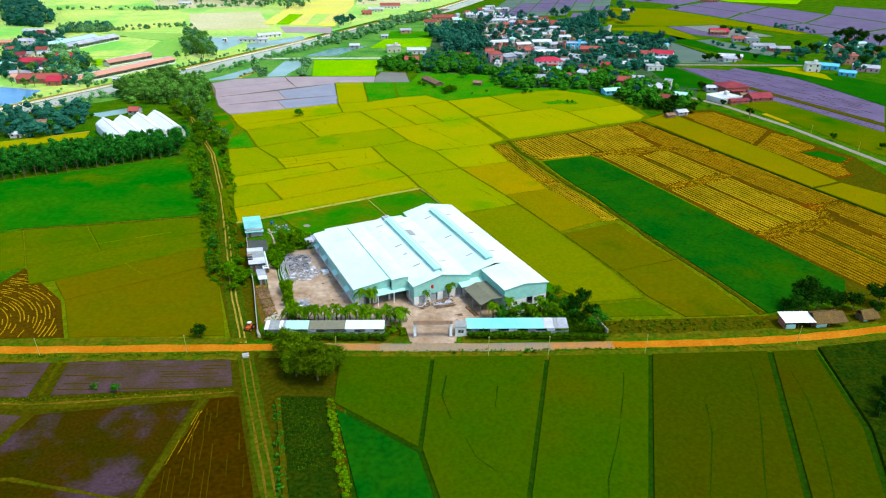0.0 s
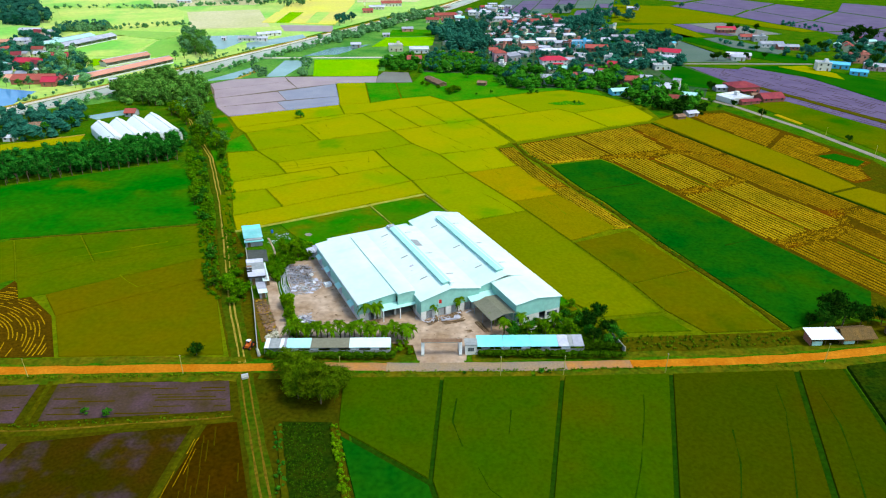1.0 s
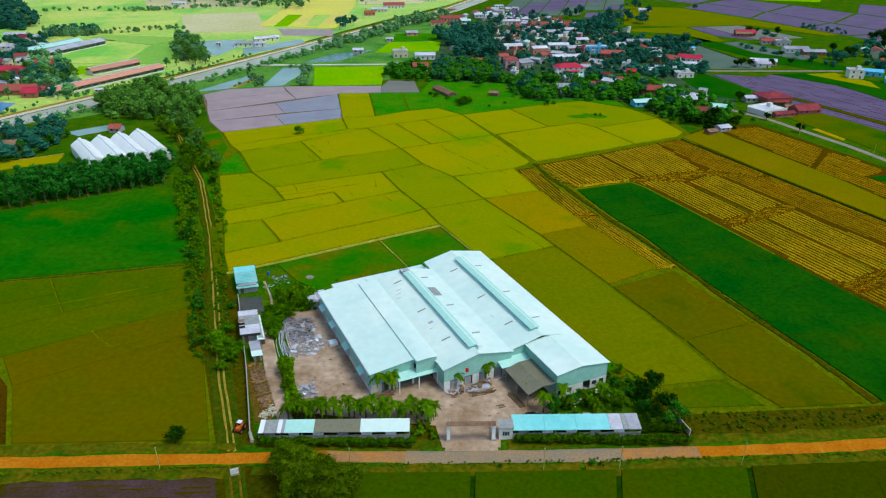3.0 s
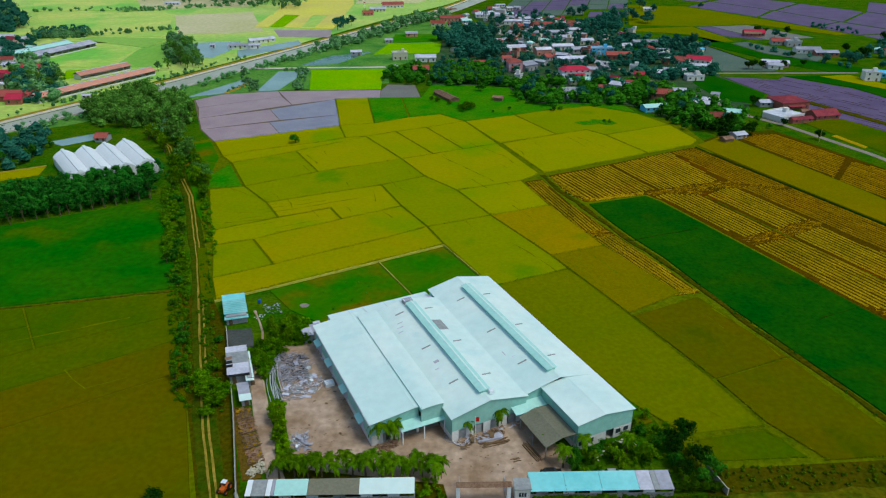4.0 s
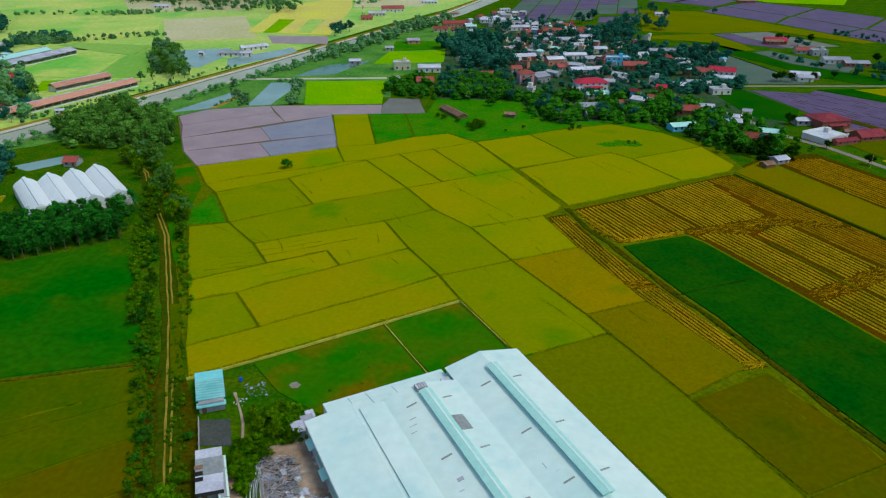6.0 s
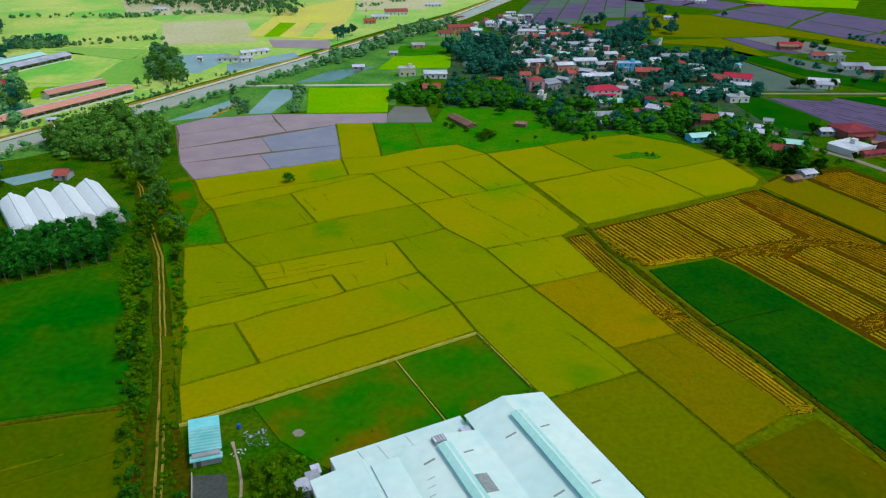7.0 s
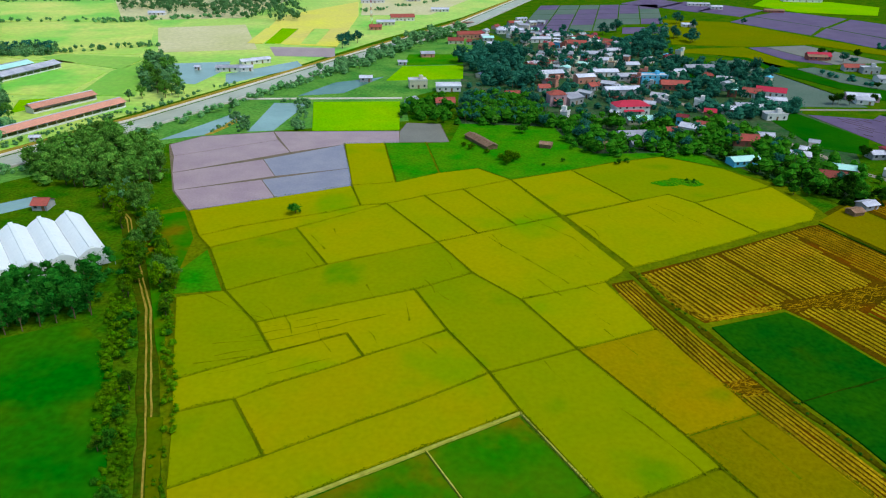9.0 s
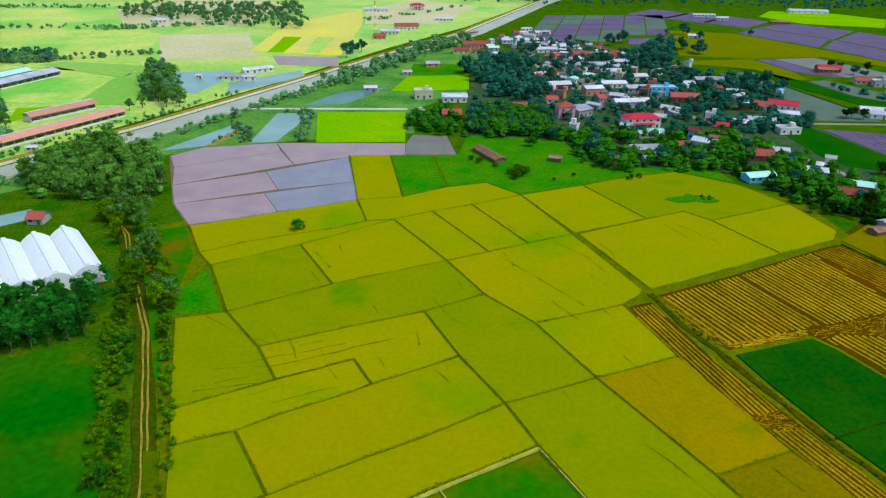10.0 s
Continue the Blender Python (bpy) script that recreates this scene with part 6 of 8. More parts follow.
def post_shed(name, x0, x1, y0, y1, panels, label, turn=1.6):
    """Long open shed: posts, back wall, a single-slope roof laid in sheets of several colours."""
    t = thing(name, x0, y0, 0, turn, label, "shed")
    w, d = x1 - x0, y1 - y0
    for i, (u0, u1, m) in enumerate(panels):
        z0, z1 = 2.55, 3.1
        part("roof_sheet", Geo().slab([(w * u0 + 0.03, -0.3, z0 - 0.05), (w * u1 - 0.03, -0.3, z0 - 0.05), (w * u1 - 0.03, d + 0.2, z1), (w * u0 + 0.03, d + 0.2, z1)], 0.07), m, t)
    part("back_wall", Geo().box(0, w, d - 0.12, d, 0, 3.0), "wall_white", t)
    part("front_wall", Geo().box(0, w, 0.0, 0.12, 0, 1.5), "grey", t)
    n = int(w / 4)
    for i in range(n + 1):
        part("post", Geo().box(w * i / n - 0.08, w * i / n + 0.08, 0.02, 0.18, 0, 2.55), "steel", t)
    for k in range(int(w / 5)):
        part("panel", Geo().box(1.2 + 5 * k, 3.4 + 5 * k, -0.02, 0.03, 1.5, 2.3), "plastic_white" if k % 3 else "zinc_dark", t)
    return t


post_shed("long_shed", -38.5, -7.3, 98.6, 101.6, [(0, 0.035, "plastic_white"), (0.035, 0.12, "zinc_dark"), (0.12, 0.15, "plastic_white"), (0.15, 0.17, "zinc"), (0.17, 0.365, "roof_teal"), (0.365, 0.67, "canopy_brown"), (0.67, 1, "roof_white")],
          "long roadside shed with a patchwork grey and white roof")
post_shed("long_shed", 14.1, 41, 100.0, 103.9, [(0, 0.25, "roof_cyan"), (0.25, 0.5, "roof_cyan"), (0.5, 0.76, "roof_cyan"), (0.76, 0.86, "zinc"), (0.86, 0.9, "zinc_dark"), (0.9, 1, "zinc")],
          "long roadside shed with a teal roof fading to grey")


def gateway():
    t = thing("gateway", 5.4, 99.5, 0, 1.6, "white entrance gateway with a brown tiled beam", "gate")
    for x in (-4.7, 4.7):
        p = part("pillar", Geo().box(x - 0.35, x + 0.35, -0.35, 0.35, 0, 3.9), "plastic_white", t)
        part("plinth", Geo().box(x - 0.45, x + 0.45, -0.45, 0.45, 0, 0.5), "concrete", p)
    b = part("beam", Geo().box(-4.9, 4.9, -0.3, 0.3, 3.9, 4.4), "wall_white", t)
    part("tiled_coping", Geo().add(
        [(-5.1, -0.75, 4.35), (5.1, -0.75, 4.35), (5.1, 0, 4.95), (-5.1, 0, 4.95), (5.1, 0.75, 4.35), (-5.1, 0.75, 4.35)],
        [(0, 1, 2, 3), (3, 2, 4, 5), (0, 3, 5), (1, 4, 2), (0, 5, 4, 1)]), "rust", b, "dark brown roof tiles")
    for x in (-4.3, 4.3):
        leaf = part("gate_leaf", Geo().box(x - 0.04, x + 0.04, 0.4, 4.6, 0.2, 0.3).box(x - 0.04, x + 0.04, 0.4, 4.6, 2.0, 2.1), "steel", t, "open steel bar gate leaf")
        for k in range(9):
            part("bar", Geo().box(x - 0.03, x + 0.03, 0.45 + 0.5 * k, 0.51 + 0.5 * k, 0.2, 2.1), "steel", leaf)
    part("ramp", Geo().add([(-5.6, -3.2, 0.02), (5.6, -3.2, 0.02), (4.6, 0, 0.12), (-4.6, 0, 0.12)], [(0, 1, 2, 3)]), "yard", t)


gateway()


def gatehouse():
    t = thing("gatehouse", 12.7, 99.8, 0, 1.6, "small white guardhouse with a flat dark roof", "hut")
    part("wall", Geo().box(-1.4, 1.4, 0, 2.6, 0, 2.9), "wall_white", t)
    part("roof", Geo().box(-1.6, 1.6, -0.2, 2.8, 2.9, 3.1), "zinc_dark", t)
    w = part("window", Geo().box(-0.75, 0.75, -0.05, 0.02, 1.1, 2.1), "glass", t)
    for k in range(4):
        part("frame_bar", Geo().box(-0.78 + 0.5 * k, -0.72 + 0.5 * k, -0.08, -0.05, 1.05, 2.15), "plastic_white", w)
    part("door", Geo().box(1.4, 1.45, 0.8, 1.7, 0, 2.1), "grey", t)


gatehouse()


def hedge(x0, x1, y, high, seed, label):
    r = random.Random(seed)
    cs, rs = [], []
    x = x0
    while x < x1:
        cs.append((x, y + r.uniform(-0.2, 0.2), high * r.uniform(0.4, 0.62)))
        rs.append(high * r.uniform(0.42, 0.6))
        x += 0.75
    tagged(part("hedge", leaves(cs, rs, 40, 0.26, r, core=0.8), "leaf_hedge"), label, "hedge", kind="stuff")


hedge(15, 50.5, 98.9, 2.5, 3, "clipped dark green hedge in front of a shed")
hedge(42, 51, 102.5, 2.6, 4, "dark green hedge behind a shed")
hedge(-37.5, -6.5, 97.4, 2.6, 5, "low green hedge in front of a shed")


def wall_run(pts, high, label, post=3.0):
    for p, q in zip(pts, pts[1:]):
        d = Vector(q) - Vector(p)
        t = thing("boundary_wall", p[0], p[1], 0, math.degrees(math.atan2(d.y, d.x)), label, "wall")
        part("panel", Geo().box(0, d.length, -0.08, 0.08, 0, high), "concrete", t)
        for i in range(int(d.length / post) + 1):
            part("post", Geo().box(i * post - 0.12, i * post + 0.12, -0.13, 0.13, 0, high + 0.15), "concrete", t)


wall_run([(-40.2, 98.4), (-47.6, 124), (-58.5, 158)], 1.4, "low weathered concrete boundary wall")
wall_run([(51.5, 101.5), (49.6, 108)], 1.6, "low weathered concrete boundary wall")


def flagpole(x, y):
    t = thing("flagpole", x, y, 0, 15, "slim pole with a small red flag", "flag")
    part("pole", Geo().tube((0, 0, 0), (0, 0, 7.0), 0.06, 0.04, 8), "plastic_white", t)
    g = Geo()
    for k in range(5):
        g.slab([(k * 0.16, 0.08 * math.sin(k * 1.1), 5.7), (k * 0.16 + 0.16, 0.08 * math.sin(k * 1.1 + 1.1), 5.6), (k * 0.16 + 0.16, 0.08 * math.sin(k * 1.1 + 1.1) + 0.02, 6.7), (k * 0.16, 0.08 * math.sin(k * 1.1) + 0.02, 6.8)], 0.02)
    part("flag", g, "red_cloth", t)


flagpole(*wp(-31.4, 10.6))
tagged(part("wall_verge", Geo().prism([wp(0.2, 0.4), wp(6.4, 0.4), wp(7.2, 30), wp(7.6, 72), wp(0.2, 66)], -0.05, 0.24), "meadow_dim"), "grassy strip along a warehouse wall", "grass", kind="structure")


def worker_house(x, y, w, d, turn, sheets, label, high=2.5):
    """A low house whose single-slope roof is laid in unlike sheets."""
    t = thing("farm_shed", x, y, 0, turn, label, "shed")
    part("wall", Geo().box(0.2, w - 0.2, 0.9, d - 0.2, 0, high), "grey", t)
    for v0, v1, m, dz in sheets:
        part("roof_sheet", Geo().slab([(-0.2, d * v0, high + 0.25 + dz), (w + 0.2, d * v0, high + 0.05 + dz), (w + 0.2, d * v1, high + 0.15 + dz), (-0.2, d * v1, high + 0.35 + dz)], 0.08), m, t)
    for k in range(int(d / 4)):
        part("window", Geo().box(w - 0.22, w - 0.16, 1.2 + 4 * k, 2.3 + 4 * k, 1.0, 2.0), "glass", t)
    part("door", Geo().box(0.8, 1.7, 0.82, 0.9, 0, min(2.1, high)), "timber", t)


worker_house(-59.0, 159.6, 5.7, 12.2, 19, [(0, 0.14, "roof_aqua", -0.6), (0.16, 0.45, "roof_aqua", 0), (0.45, 0.74, "roof_aqua", 0.1), (0.74, 1, "roof_cyan", 0.2)], "low house with overlapping teal and white roof sheets")
worker_house(-51.2, 134.0, 4.6, 12.5, 17.5, [(0, 0.06, "black", 0.02), (0.06, 0.42, "zinc", 0), (0.42, 0.8, "zinc_dark", 0.06), (0.8, 1, "zinc", 0.14)], "low house with a grey sheet metal roof")
worker_house(-46.9, 133.6, 1.5, 12.2, 19, [(0, 1, "roof_white", -0.35)], "white lean-to roof beside a low house", 2.3)
worker_house(-46.4, 126.2, 2.2, 6.6, 21, [(0, 0.35, "roof_white", 0), (0.35, 1, "zinc", 0.1)], "small lean-to with a pale sheet roof", 2.0)
for k, (dv, m) in enumerate(((0.0, "rust"), (1.7, "black"), (3.2, "black"))):
    t = thing("roof_plate", -53.2 + 0.5 * k, 141.4 - dv, 2.86, 17.5, "dark loose roof plate weighing down sheets", "plate")
    part("plate", Geo().box(-0.7, 0.9, -0.5, 0.5, 0.03, 0.1), m, t)


def stack(name, x, y, turn, count, length, pitch, thick, material, label, seed, layers=1, jitter=0.0, category="pile"):
    """A stack of bars or boards, each its own piece."""
    r = random.Random(seed)
    t = thing(name, x, y, 0.04, turn, label, category)
    piece = Geo().box(-length / 2, length / 2, -thick, thick, -thick, thick).mesh("bar", material)
    for k in range(count):
        p = part("bar", piece, "", t)
        lay = k % layers
        p.matrix_basis = pose(r.uniform(-0.3, 0.3) * (1 + 4 * jitter), (k // layers) * pitch + r.uniform(-0.05, 0.05) + jitter * r.uniform(-1.5, 1.5), thick + lay * thick * 2.1 + jitter * r.uniform(0, 0.3), 0, jitter * r.uniform(-4, 4), jitter * r.uniform(-35, 35))
    return t


stack("steel_stack", 7.9, 116.4, 17, 16, 5.2, 0.2, 0.1, "zinc", "stack of long steel sections in front of a warehouse", 7, 2)
stack("timber_stack", 16.6, 113.2, 118, 12, 5.4, 0.26, 0.07, "timber", "bundle of brown poles beside a canopy", 8, 2, 0.06)
stack("timber_stack", 8.6, 115.2, 17, 9, 5.4, 0.2, 0.06, "timber", "loose poles beside a wall", 9, 2, 0.4)
def tangle(poly, count, long, thick, material, label, seed, high=0.5, flat=0.0):
    """Loose bars and torn sheets thrown over a patch of ground, joined as one heap."""
    r = random.Random(seed)
    xs, ys, g, made = [p[0] for p in poly], [p[1] for p in poly], Geo(), 0
    while made < count:
        p = (r.uniform(min(xs), max(xs)), r.uniform(min(ys), max(ys)))
        if not inside(p, poly):
            continue
        made += 1
        an, z = r.uniform(0, math.pi), 0.06 + high * r.random() ** 2
        n = long * r.uniform(0.4, 1.2)
        d, q = Vector((math.cos(an), math.sin(an), r.uniform(-0.12, 0.12))) * n / 2, Vector((p[0], p[1], z + 0.1))
        if r.random() < flat:
            e = Vector((-math.sin(an), math.cos(an), r.uniform(-0.2, 0.2))) * n * r.uniform(0.15, 0.35)
            g.slab([q - d - e, q + d - e, q + d + e, q - d + e], 0.03)
        else:
            g.tube(q - d, q + d, thick, thick, 4)
    tagged(part("scrap_heap", g, material), label, "scrap", kind="stuff")


def hoop(x, y, radius, thick, material, label, seed):
    """A loose coil of hose."""
    r = random.Random(seed)
    t = thing("hose_coil", x, y, 0.08, 0, label, "hose")
    for c in range(3):
        g, rr = Geo(), radius * r.uniform(0.75, 1.1)
        ox, oy = r.uniform(-0.3, 0.3), r.uniform(-0.3, 0.3)
        for k in range(14):
            a0, a1 = k * math.tau / 14, (k + 1) * math.tau / 14
            g.tube((ox + rr * math.cos(a0), oy + rr * 0.8 * math.sin(a0), 0.06 + 0.1 * c), (ox + rr * math.cos(a1), oy + rr * 0.8 * math.sin(a1), 0.06 + 0.1 * c), thick, thick, 5)
        part("loop", g, material, t)


# the fan of long bent pipes
fan = thing("pipe_fan", -41, 137, 0, 0, "fan of long bent grey pipes lying on bare earth", "pipe")
r = random.Random(6)
for k in range(17):
    g, bow = Geo(), r.uniform(-0.5, 0.9)
    ends = (Vector((-2.6 + 0.14 * k + r.uniform(-0.2, 0.2), 8.6 - 0.1 * k + r.uniform(-1.5, 0.6), 0.12 + 0.03 * (k % 4))), Vector((0.6 + 0.26 * k * 0.6 + r.uniform(-0.2, 0.2), -7.8 + 0.12 * k + r.uniform(-0.6, 2.5), 0.1 + 0.03 * (k % 3))))
    pts = [ends[0].lerp(ends[1], i / 5) + Vector((-bow * math.sin(math.pi * i / 5) - 0.7 * math.sin(math.pi * i / 5), 0, 0)) for i in range(6)]
    for p, q in zip(pts, pts[1:]):
        g.tube(p, q, 0.06, 0.06, 5)
    part("pipe", g, ("zinc", "steel", "plastic_white")[k % 3], fan)
HEAP = [(-43, 147), (-36, 147), (-33.5, 141), (-34.5, 137), (-38.5, 135), (-41, 138)]
SPILL = [(-39.5, 137), (-34, 139), (-28.6, 136.4), (-31, 132), (-34, 129.6), (-38.4, 128.8)]
tangle(HEAP, 260, 2.2, 0.04, "steel", "tangled heap of grey scaffold frames", 1, 1.1)
tangle(HEAP, 150, 1.8, 0.045, "zinc", "torn lilac-grey sheets among scaffold", 2, 0.9, 0.07)
tangle(HEAP, 120, 1.4, 0.05, "black", "dark rods among scaffold", 3, 0.6)
tangle(SPILL, 150, 1.7, 0.04, "zinc", "scattered pale grey rods and sheets", 4, 0.4, 0.08)
tangle(SPILL, 40, 1.0, 0.04, "plastic_white", "scattered white offcuts", 5, 0.3, 0.2)
tangle(SPILL, 90, 1.5, 0.05, "zinc_dark", "scattered dark grey rods", 7, 0.4, 0.1)
tangle([(-33.8, 117.4), (-30.4, 118), (-28.8, 113.4), (-32.6, 112.6)], 110, 1.1, 0.06, "zinc", "jumbled heap of white and grey scrap", 8, 0.7, 0.2)
tangle([(-33.8, 117.4), (-30.4, 118), (-28.8, 113.4), (-32.6, 112.6)], 24, 0.9, 0.05, "plastic_white", "white sheets on a scrap heap", 9, 0.8, 0.4)
tangle([(-40.6, 106.6), (-38.2, 110.4), (-36.8, 107), (-39.6, 105)], 120, 0.7, 0.07, "cream", "heap of pale rubble at a wall corner", 10, 0.7, 0.6)
tangle([(-33, 150), (-26, 138), (-18, 120), (-30, 110), (-34, 120), (-30, 134)], 60, 0.8, 0.03, "timber", "scattered litter on a bare yard", 11, 0.05, 0.3)
tangle([(-34, 150), (-30, 150), (-25, 138), (-27, 136)], 50, 0.9, 0.04, "zinc", "litter along a warehouse wall", 12, 0.2, 0.4)
for c, b0 in enumerate((0.0, 0.22, 0.46, 0.7)):
    def bed(u, v):
        return (-48.0 + 8.0 * v + u * (3.6 - 0.6 * v), 125.4 - 18.4 * v + u * (1.2 + 0.4 * v))
    v1 = b0 + 0.2
    quad = [bed(0.08, b0), bed(0.95, b0), bed(0.95, v1), bed(0.08, v1)]
    tangle(quad, 120, 1.0, 0.06, ("timber", "rust", "timber", "rust")[c], "bed of brown reclaimed timber behind a wall", 20 + c, 0.35, 0.25)
    tangle(quad, 40, 0.7, 0.05, "straw_red", "yellowish offcuts on reclaimed timber", 30 + c, 0.4, 0.4)
    p, q = bed(0.03, v1 + 0.01), bed(1.0, v1 + 0.01)
    t = thing("timber_rail", p[0], p[1], 0.06, math.degrees(math.atan2(q[1] - p[1], q[0] - p[0])), "rough timber rail between soil beds", "rail")
    part("rail", Geo().box(0, (Vector(q) - Vector(p)).length, -0.08, 0.08, 0.2, 0.36), "timber", t)
    for u in (0.2, 1.8, 3.2):
        part("peg", Geo().box(u - 0.06, u + 0.06, -0.06, 0.06, 0, 0.2), "timber", t)
# things along the warehouse front
hoop(1.6, 116.3, 1.9, 0.07, "zinc", "loose grey coil of hose on bare earth", 1)
hoop(-0.6, 117.0, 1.3, 0.06, "steel", "loose grey coil of hose on bare earth", 2)
hoop(-38.9, 126.2, 1.1, 0.06, "dirt_tan", "loose tan coil of hose on bare earth", 3)
tangle([wp(-35, 12.2), wp(-24, 12.4), wp(-24, 10.6), wp(-35, 9.6)], 120, 1.1, 0.05, "timber", "litter and poles along a warehouse front", 41, 0.7, 0.2)
tangle([wp(-35, 12.4), wp(-20, 12.6), wp(-20, 11.6), wp(-35, 11.0)], 40, 0.8, 0.05, "zinc", "grey offcuts along a warehouse front", 42, 0.9, 0.3)
tangle([wp(-50.5, 18), wp(-46, 18), wp(-46, 16), wp(-50, 16)], 70, 1.4, 0.06, "rust", "brown poles heaped at a warehouse corner", 43, 0.8, 0.1)
tangle([(8, 107), (19, 108), (20, 112), (6, 116), (-2, 110)], 40, 0.5, 0.03, "timber", "scattered litter on a bare yard", 44, 0.04, 0.3)
tangle([wp(-12, -1.4), wp(-1, -1.2), wp(0, -4), wp(-12, -4.4)], 60, 0.8, 0.05, "cream", "pale offcuts among bushes", 45, 0.5, 0.6)
stack("pallet", 12.6, 110.2, 15, 5, 1.4, 0.26, 0.05, "timber", "brown wooden pallet on bare earth", 46, 1, 0.1)


def box_thing(name, x, y, turn, sx, sy, sz, m, label, category, ribs=4):
    t = thing(name, x, y, 0.04, turn, label, category)
    b = part("body", Geo().box(-sx / 2, sx / 2, -sy / 2, sy / 2, 0, sz), m, t)
    for k in range(ribs):
        part("rib", Geo().box(-sx / 2 - 0.03, sx / 2 + 0.03, -sy / 2 + sy * (k + 0.4) / ribs, -sy / 2 + sy * (k + 0.55) / ribs, sz, sz + 0.04), "zinc", b)


box_thing("sheet_bundle", -28.4, 135, 25, 2.0, 1.8, 0.9, "plastic_white", "white wrapped bundle of sheets in a yard", "bundle")
box_thing("crate", -34.4, 141.2, 40, 1.2, 0.9, 0.5, "plastic_white", "small white crate among scaffold", "crate", 2)
for a, b, s in ((-48, 62.5, 1.0), (-45.6, 63.6, 1.0), (-44.4, 66.4, 0.7)):
    x, y = wp(a - 4.2, b)
    t = thing("lean_to", x, y, 0, 25.3, "small grey lean-to with a sheet roof", "shed", "lean-tos")
    part("wall", Geo().box(-1.0 * s, 1.0 * s, -1.2 * s, 1.2 * s, 0, 2.2 * s), "grey", t)
    part("roof", Geo().slab([(-1.3 * s, -1.6 * s, 2.4 * s), (1.3 * s, -1.6 * s, 2.4 * s), (1.3 * s, 1.6 * s, 2.9 * s), (-1.3 * s, 1.6 * s, 2.9 * s)], 0.07), "zinc", t)


def digger(x, y, turn):
    """A small orange tracked machine with a pale hood."""
    t = thing("tractor", x, y, 0.05, turn, "small orange farm tractor with a white canopy", "tractor")
    part("body", Geo().box(-1.2, 0.9, -0.45, 0.45, 0.5, 1.2).box(-0.2, 0.9, -0.6, 0.6, 0.9, 1.3), "orange_paint", t)
    part("seat", Geo().box(-0.1, 0.4, -0.25, 0.25, 1.3, 1.7), "black", t)
    part("canopy", Geo().box(-0.3, 0.7, -0.5, 0.5, 2.0, 2.07), "plastic_white", t)
    for u, v in ((-0.25, -0.45), (-0.25, 0.45), (0.65, -0.45), (0.65, 0.45)):
        part("canopy_post", Geo().tube((u, v, 1.1), (u, v, 2.0), 0.04, 0.04), "orange_paint", t)
    for u, r in ((0.6, 0.7), (-1.0, 0.45)):
        for v in (-0.8, 0.8):
            wh = part("wheel", Geo().tube((u, v - 0.18, r), (u, v + 0.18, r), r, r, 14), "black", t)
            part("rim", Geo().tube((u, v - 0.2, r), (u, v + 0.2, r), r * 0.5, r * 0.5, 10), "orange_paint", wh)


field("lane", [(-42.0, 170.6), (-41, 169.3), (-39.6, 169.5), (-39.0, 170.8), (-40.2, 172), (-41.4, 171.8)], "small pale puddle in a green plot", 0.24, 0.0, "pond", "structure")
digger(-43.4, 102.2, 75)
t = thing("concrete_pipe", -40.4, 99.6, 0.05, 115, "pale concrete pipe lying on bare earth", "pipe")
part("pipe", Geo().tube((-1.6, 0, 0.35), (1.6, 0, 0.35), 0.35, 0.35, 12), "concrete", t)
box_thing("culvert", -41.2, 89.6, 20, 1.6, 1.6, 0.5, "concrete", "square concrete culvert head in a track", "culvert", 2)
t = thing("water_drum", -53.2, 172.2, 0.05, 0, "blue plastic water drum", "drum")
part("drum", Geo().tube((0, 0, 0), (0, 0, 1.0), 0.4, 0.4, 12), "blue_plastic", t)
part("lid", Geo().tube((0, 0, 1.0), (0, 0, 1.05), 0.36, 0.36, 12), "blue_plastic", t)


def car(x, y, turn, m, label):
    t = thing("car", x, y, 0.06, turn, label, "car")
    part("body", Geo().prism([(-2.1, -0.8), (2.1, -0.8), (2.1, 0.8), (-2.1, 0.8)], 0.35, 0.95, [(-2.0, -0.76), (2.0, -0.76), (2.0, 0.76), (-2.0, 0.76)]), m, t)
    c = part("cabin", Geo().prism([(-1.6, -0.74), (1.2, -0.74), (1.2, 0.74), (-1.6, 0.74)], 0.95, 1.5, [(-1.2, -0.6), (0.5, -0.6), (0.5, 0.6), (-1.2, 0.6)]), "glass", t)
    part("roof", Geo().box(-1.15, 0.45, -0.58, 0.58, 1.5, 1.54), m, c)
    for u in (-1.3, 1.3):
        for v in (-0.75, 0.75):
            part("wheel", Geo().tube((u, v - 0.1, 0.32), (u, v + 0.1, 0.32), 0.32, 0.32, 12), "black", t)


car(-19, 103.6, 5, "black", "dark parked car under palms behind a shed")
car(31, 106.2, 2, "zinc_dark", "dark grey parked car behind a shed")
car(19, 106.4, 4, "black", "dark parked car behind a shed")


def pole(x, y, high=5.6, lean=0.0):
    t = thing("utility_pole", x, y, 0, 2, "thin leaning concrete utility pole beside a road", "pole", "utility poles")
    part("shaft", Geo().tube((0, 0, -0.2), (lean, 0, high), 0.1, 0.07, 8), "pole_paint", t)
    part("bracket", Geo().box(lean - 0.12, lean + 0.12, -0.05, 0.2, high - 0.3, high - 0.15), "steel", t)


for x, y, l in ((-92, 88.4, -0.3), (-56.1, 90.4, -0.1), (-18.6, 90.6, 0), (19.5, 91.0, 0), (34.6, 91.6, 0.1), (59.3, 92.9, 0.15), (100, 97.8, 0.2), (-130, 86.5, -0.2)):
    pole(x, y, 5.6, l)


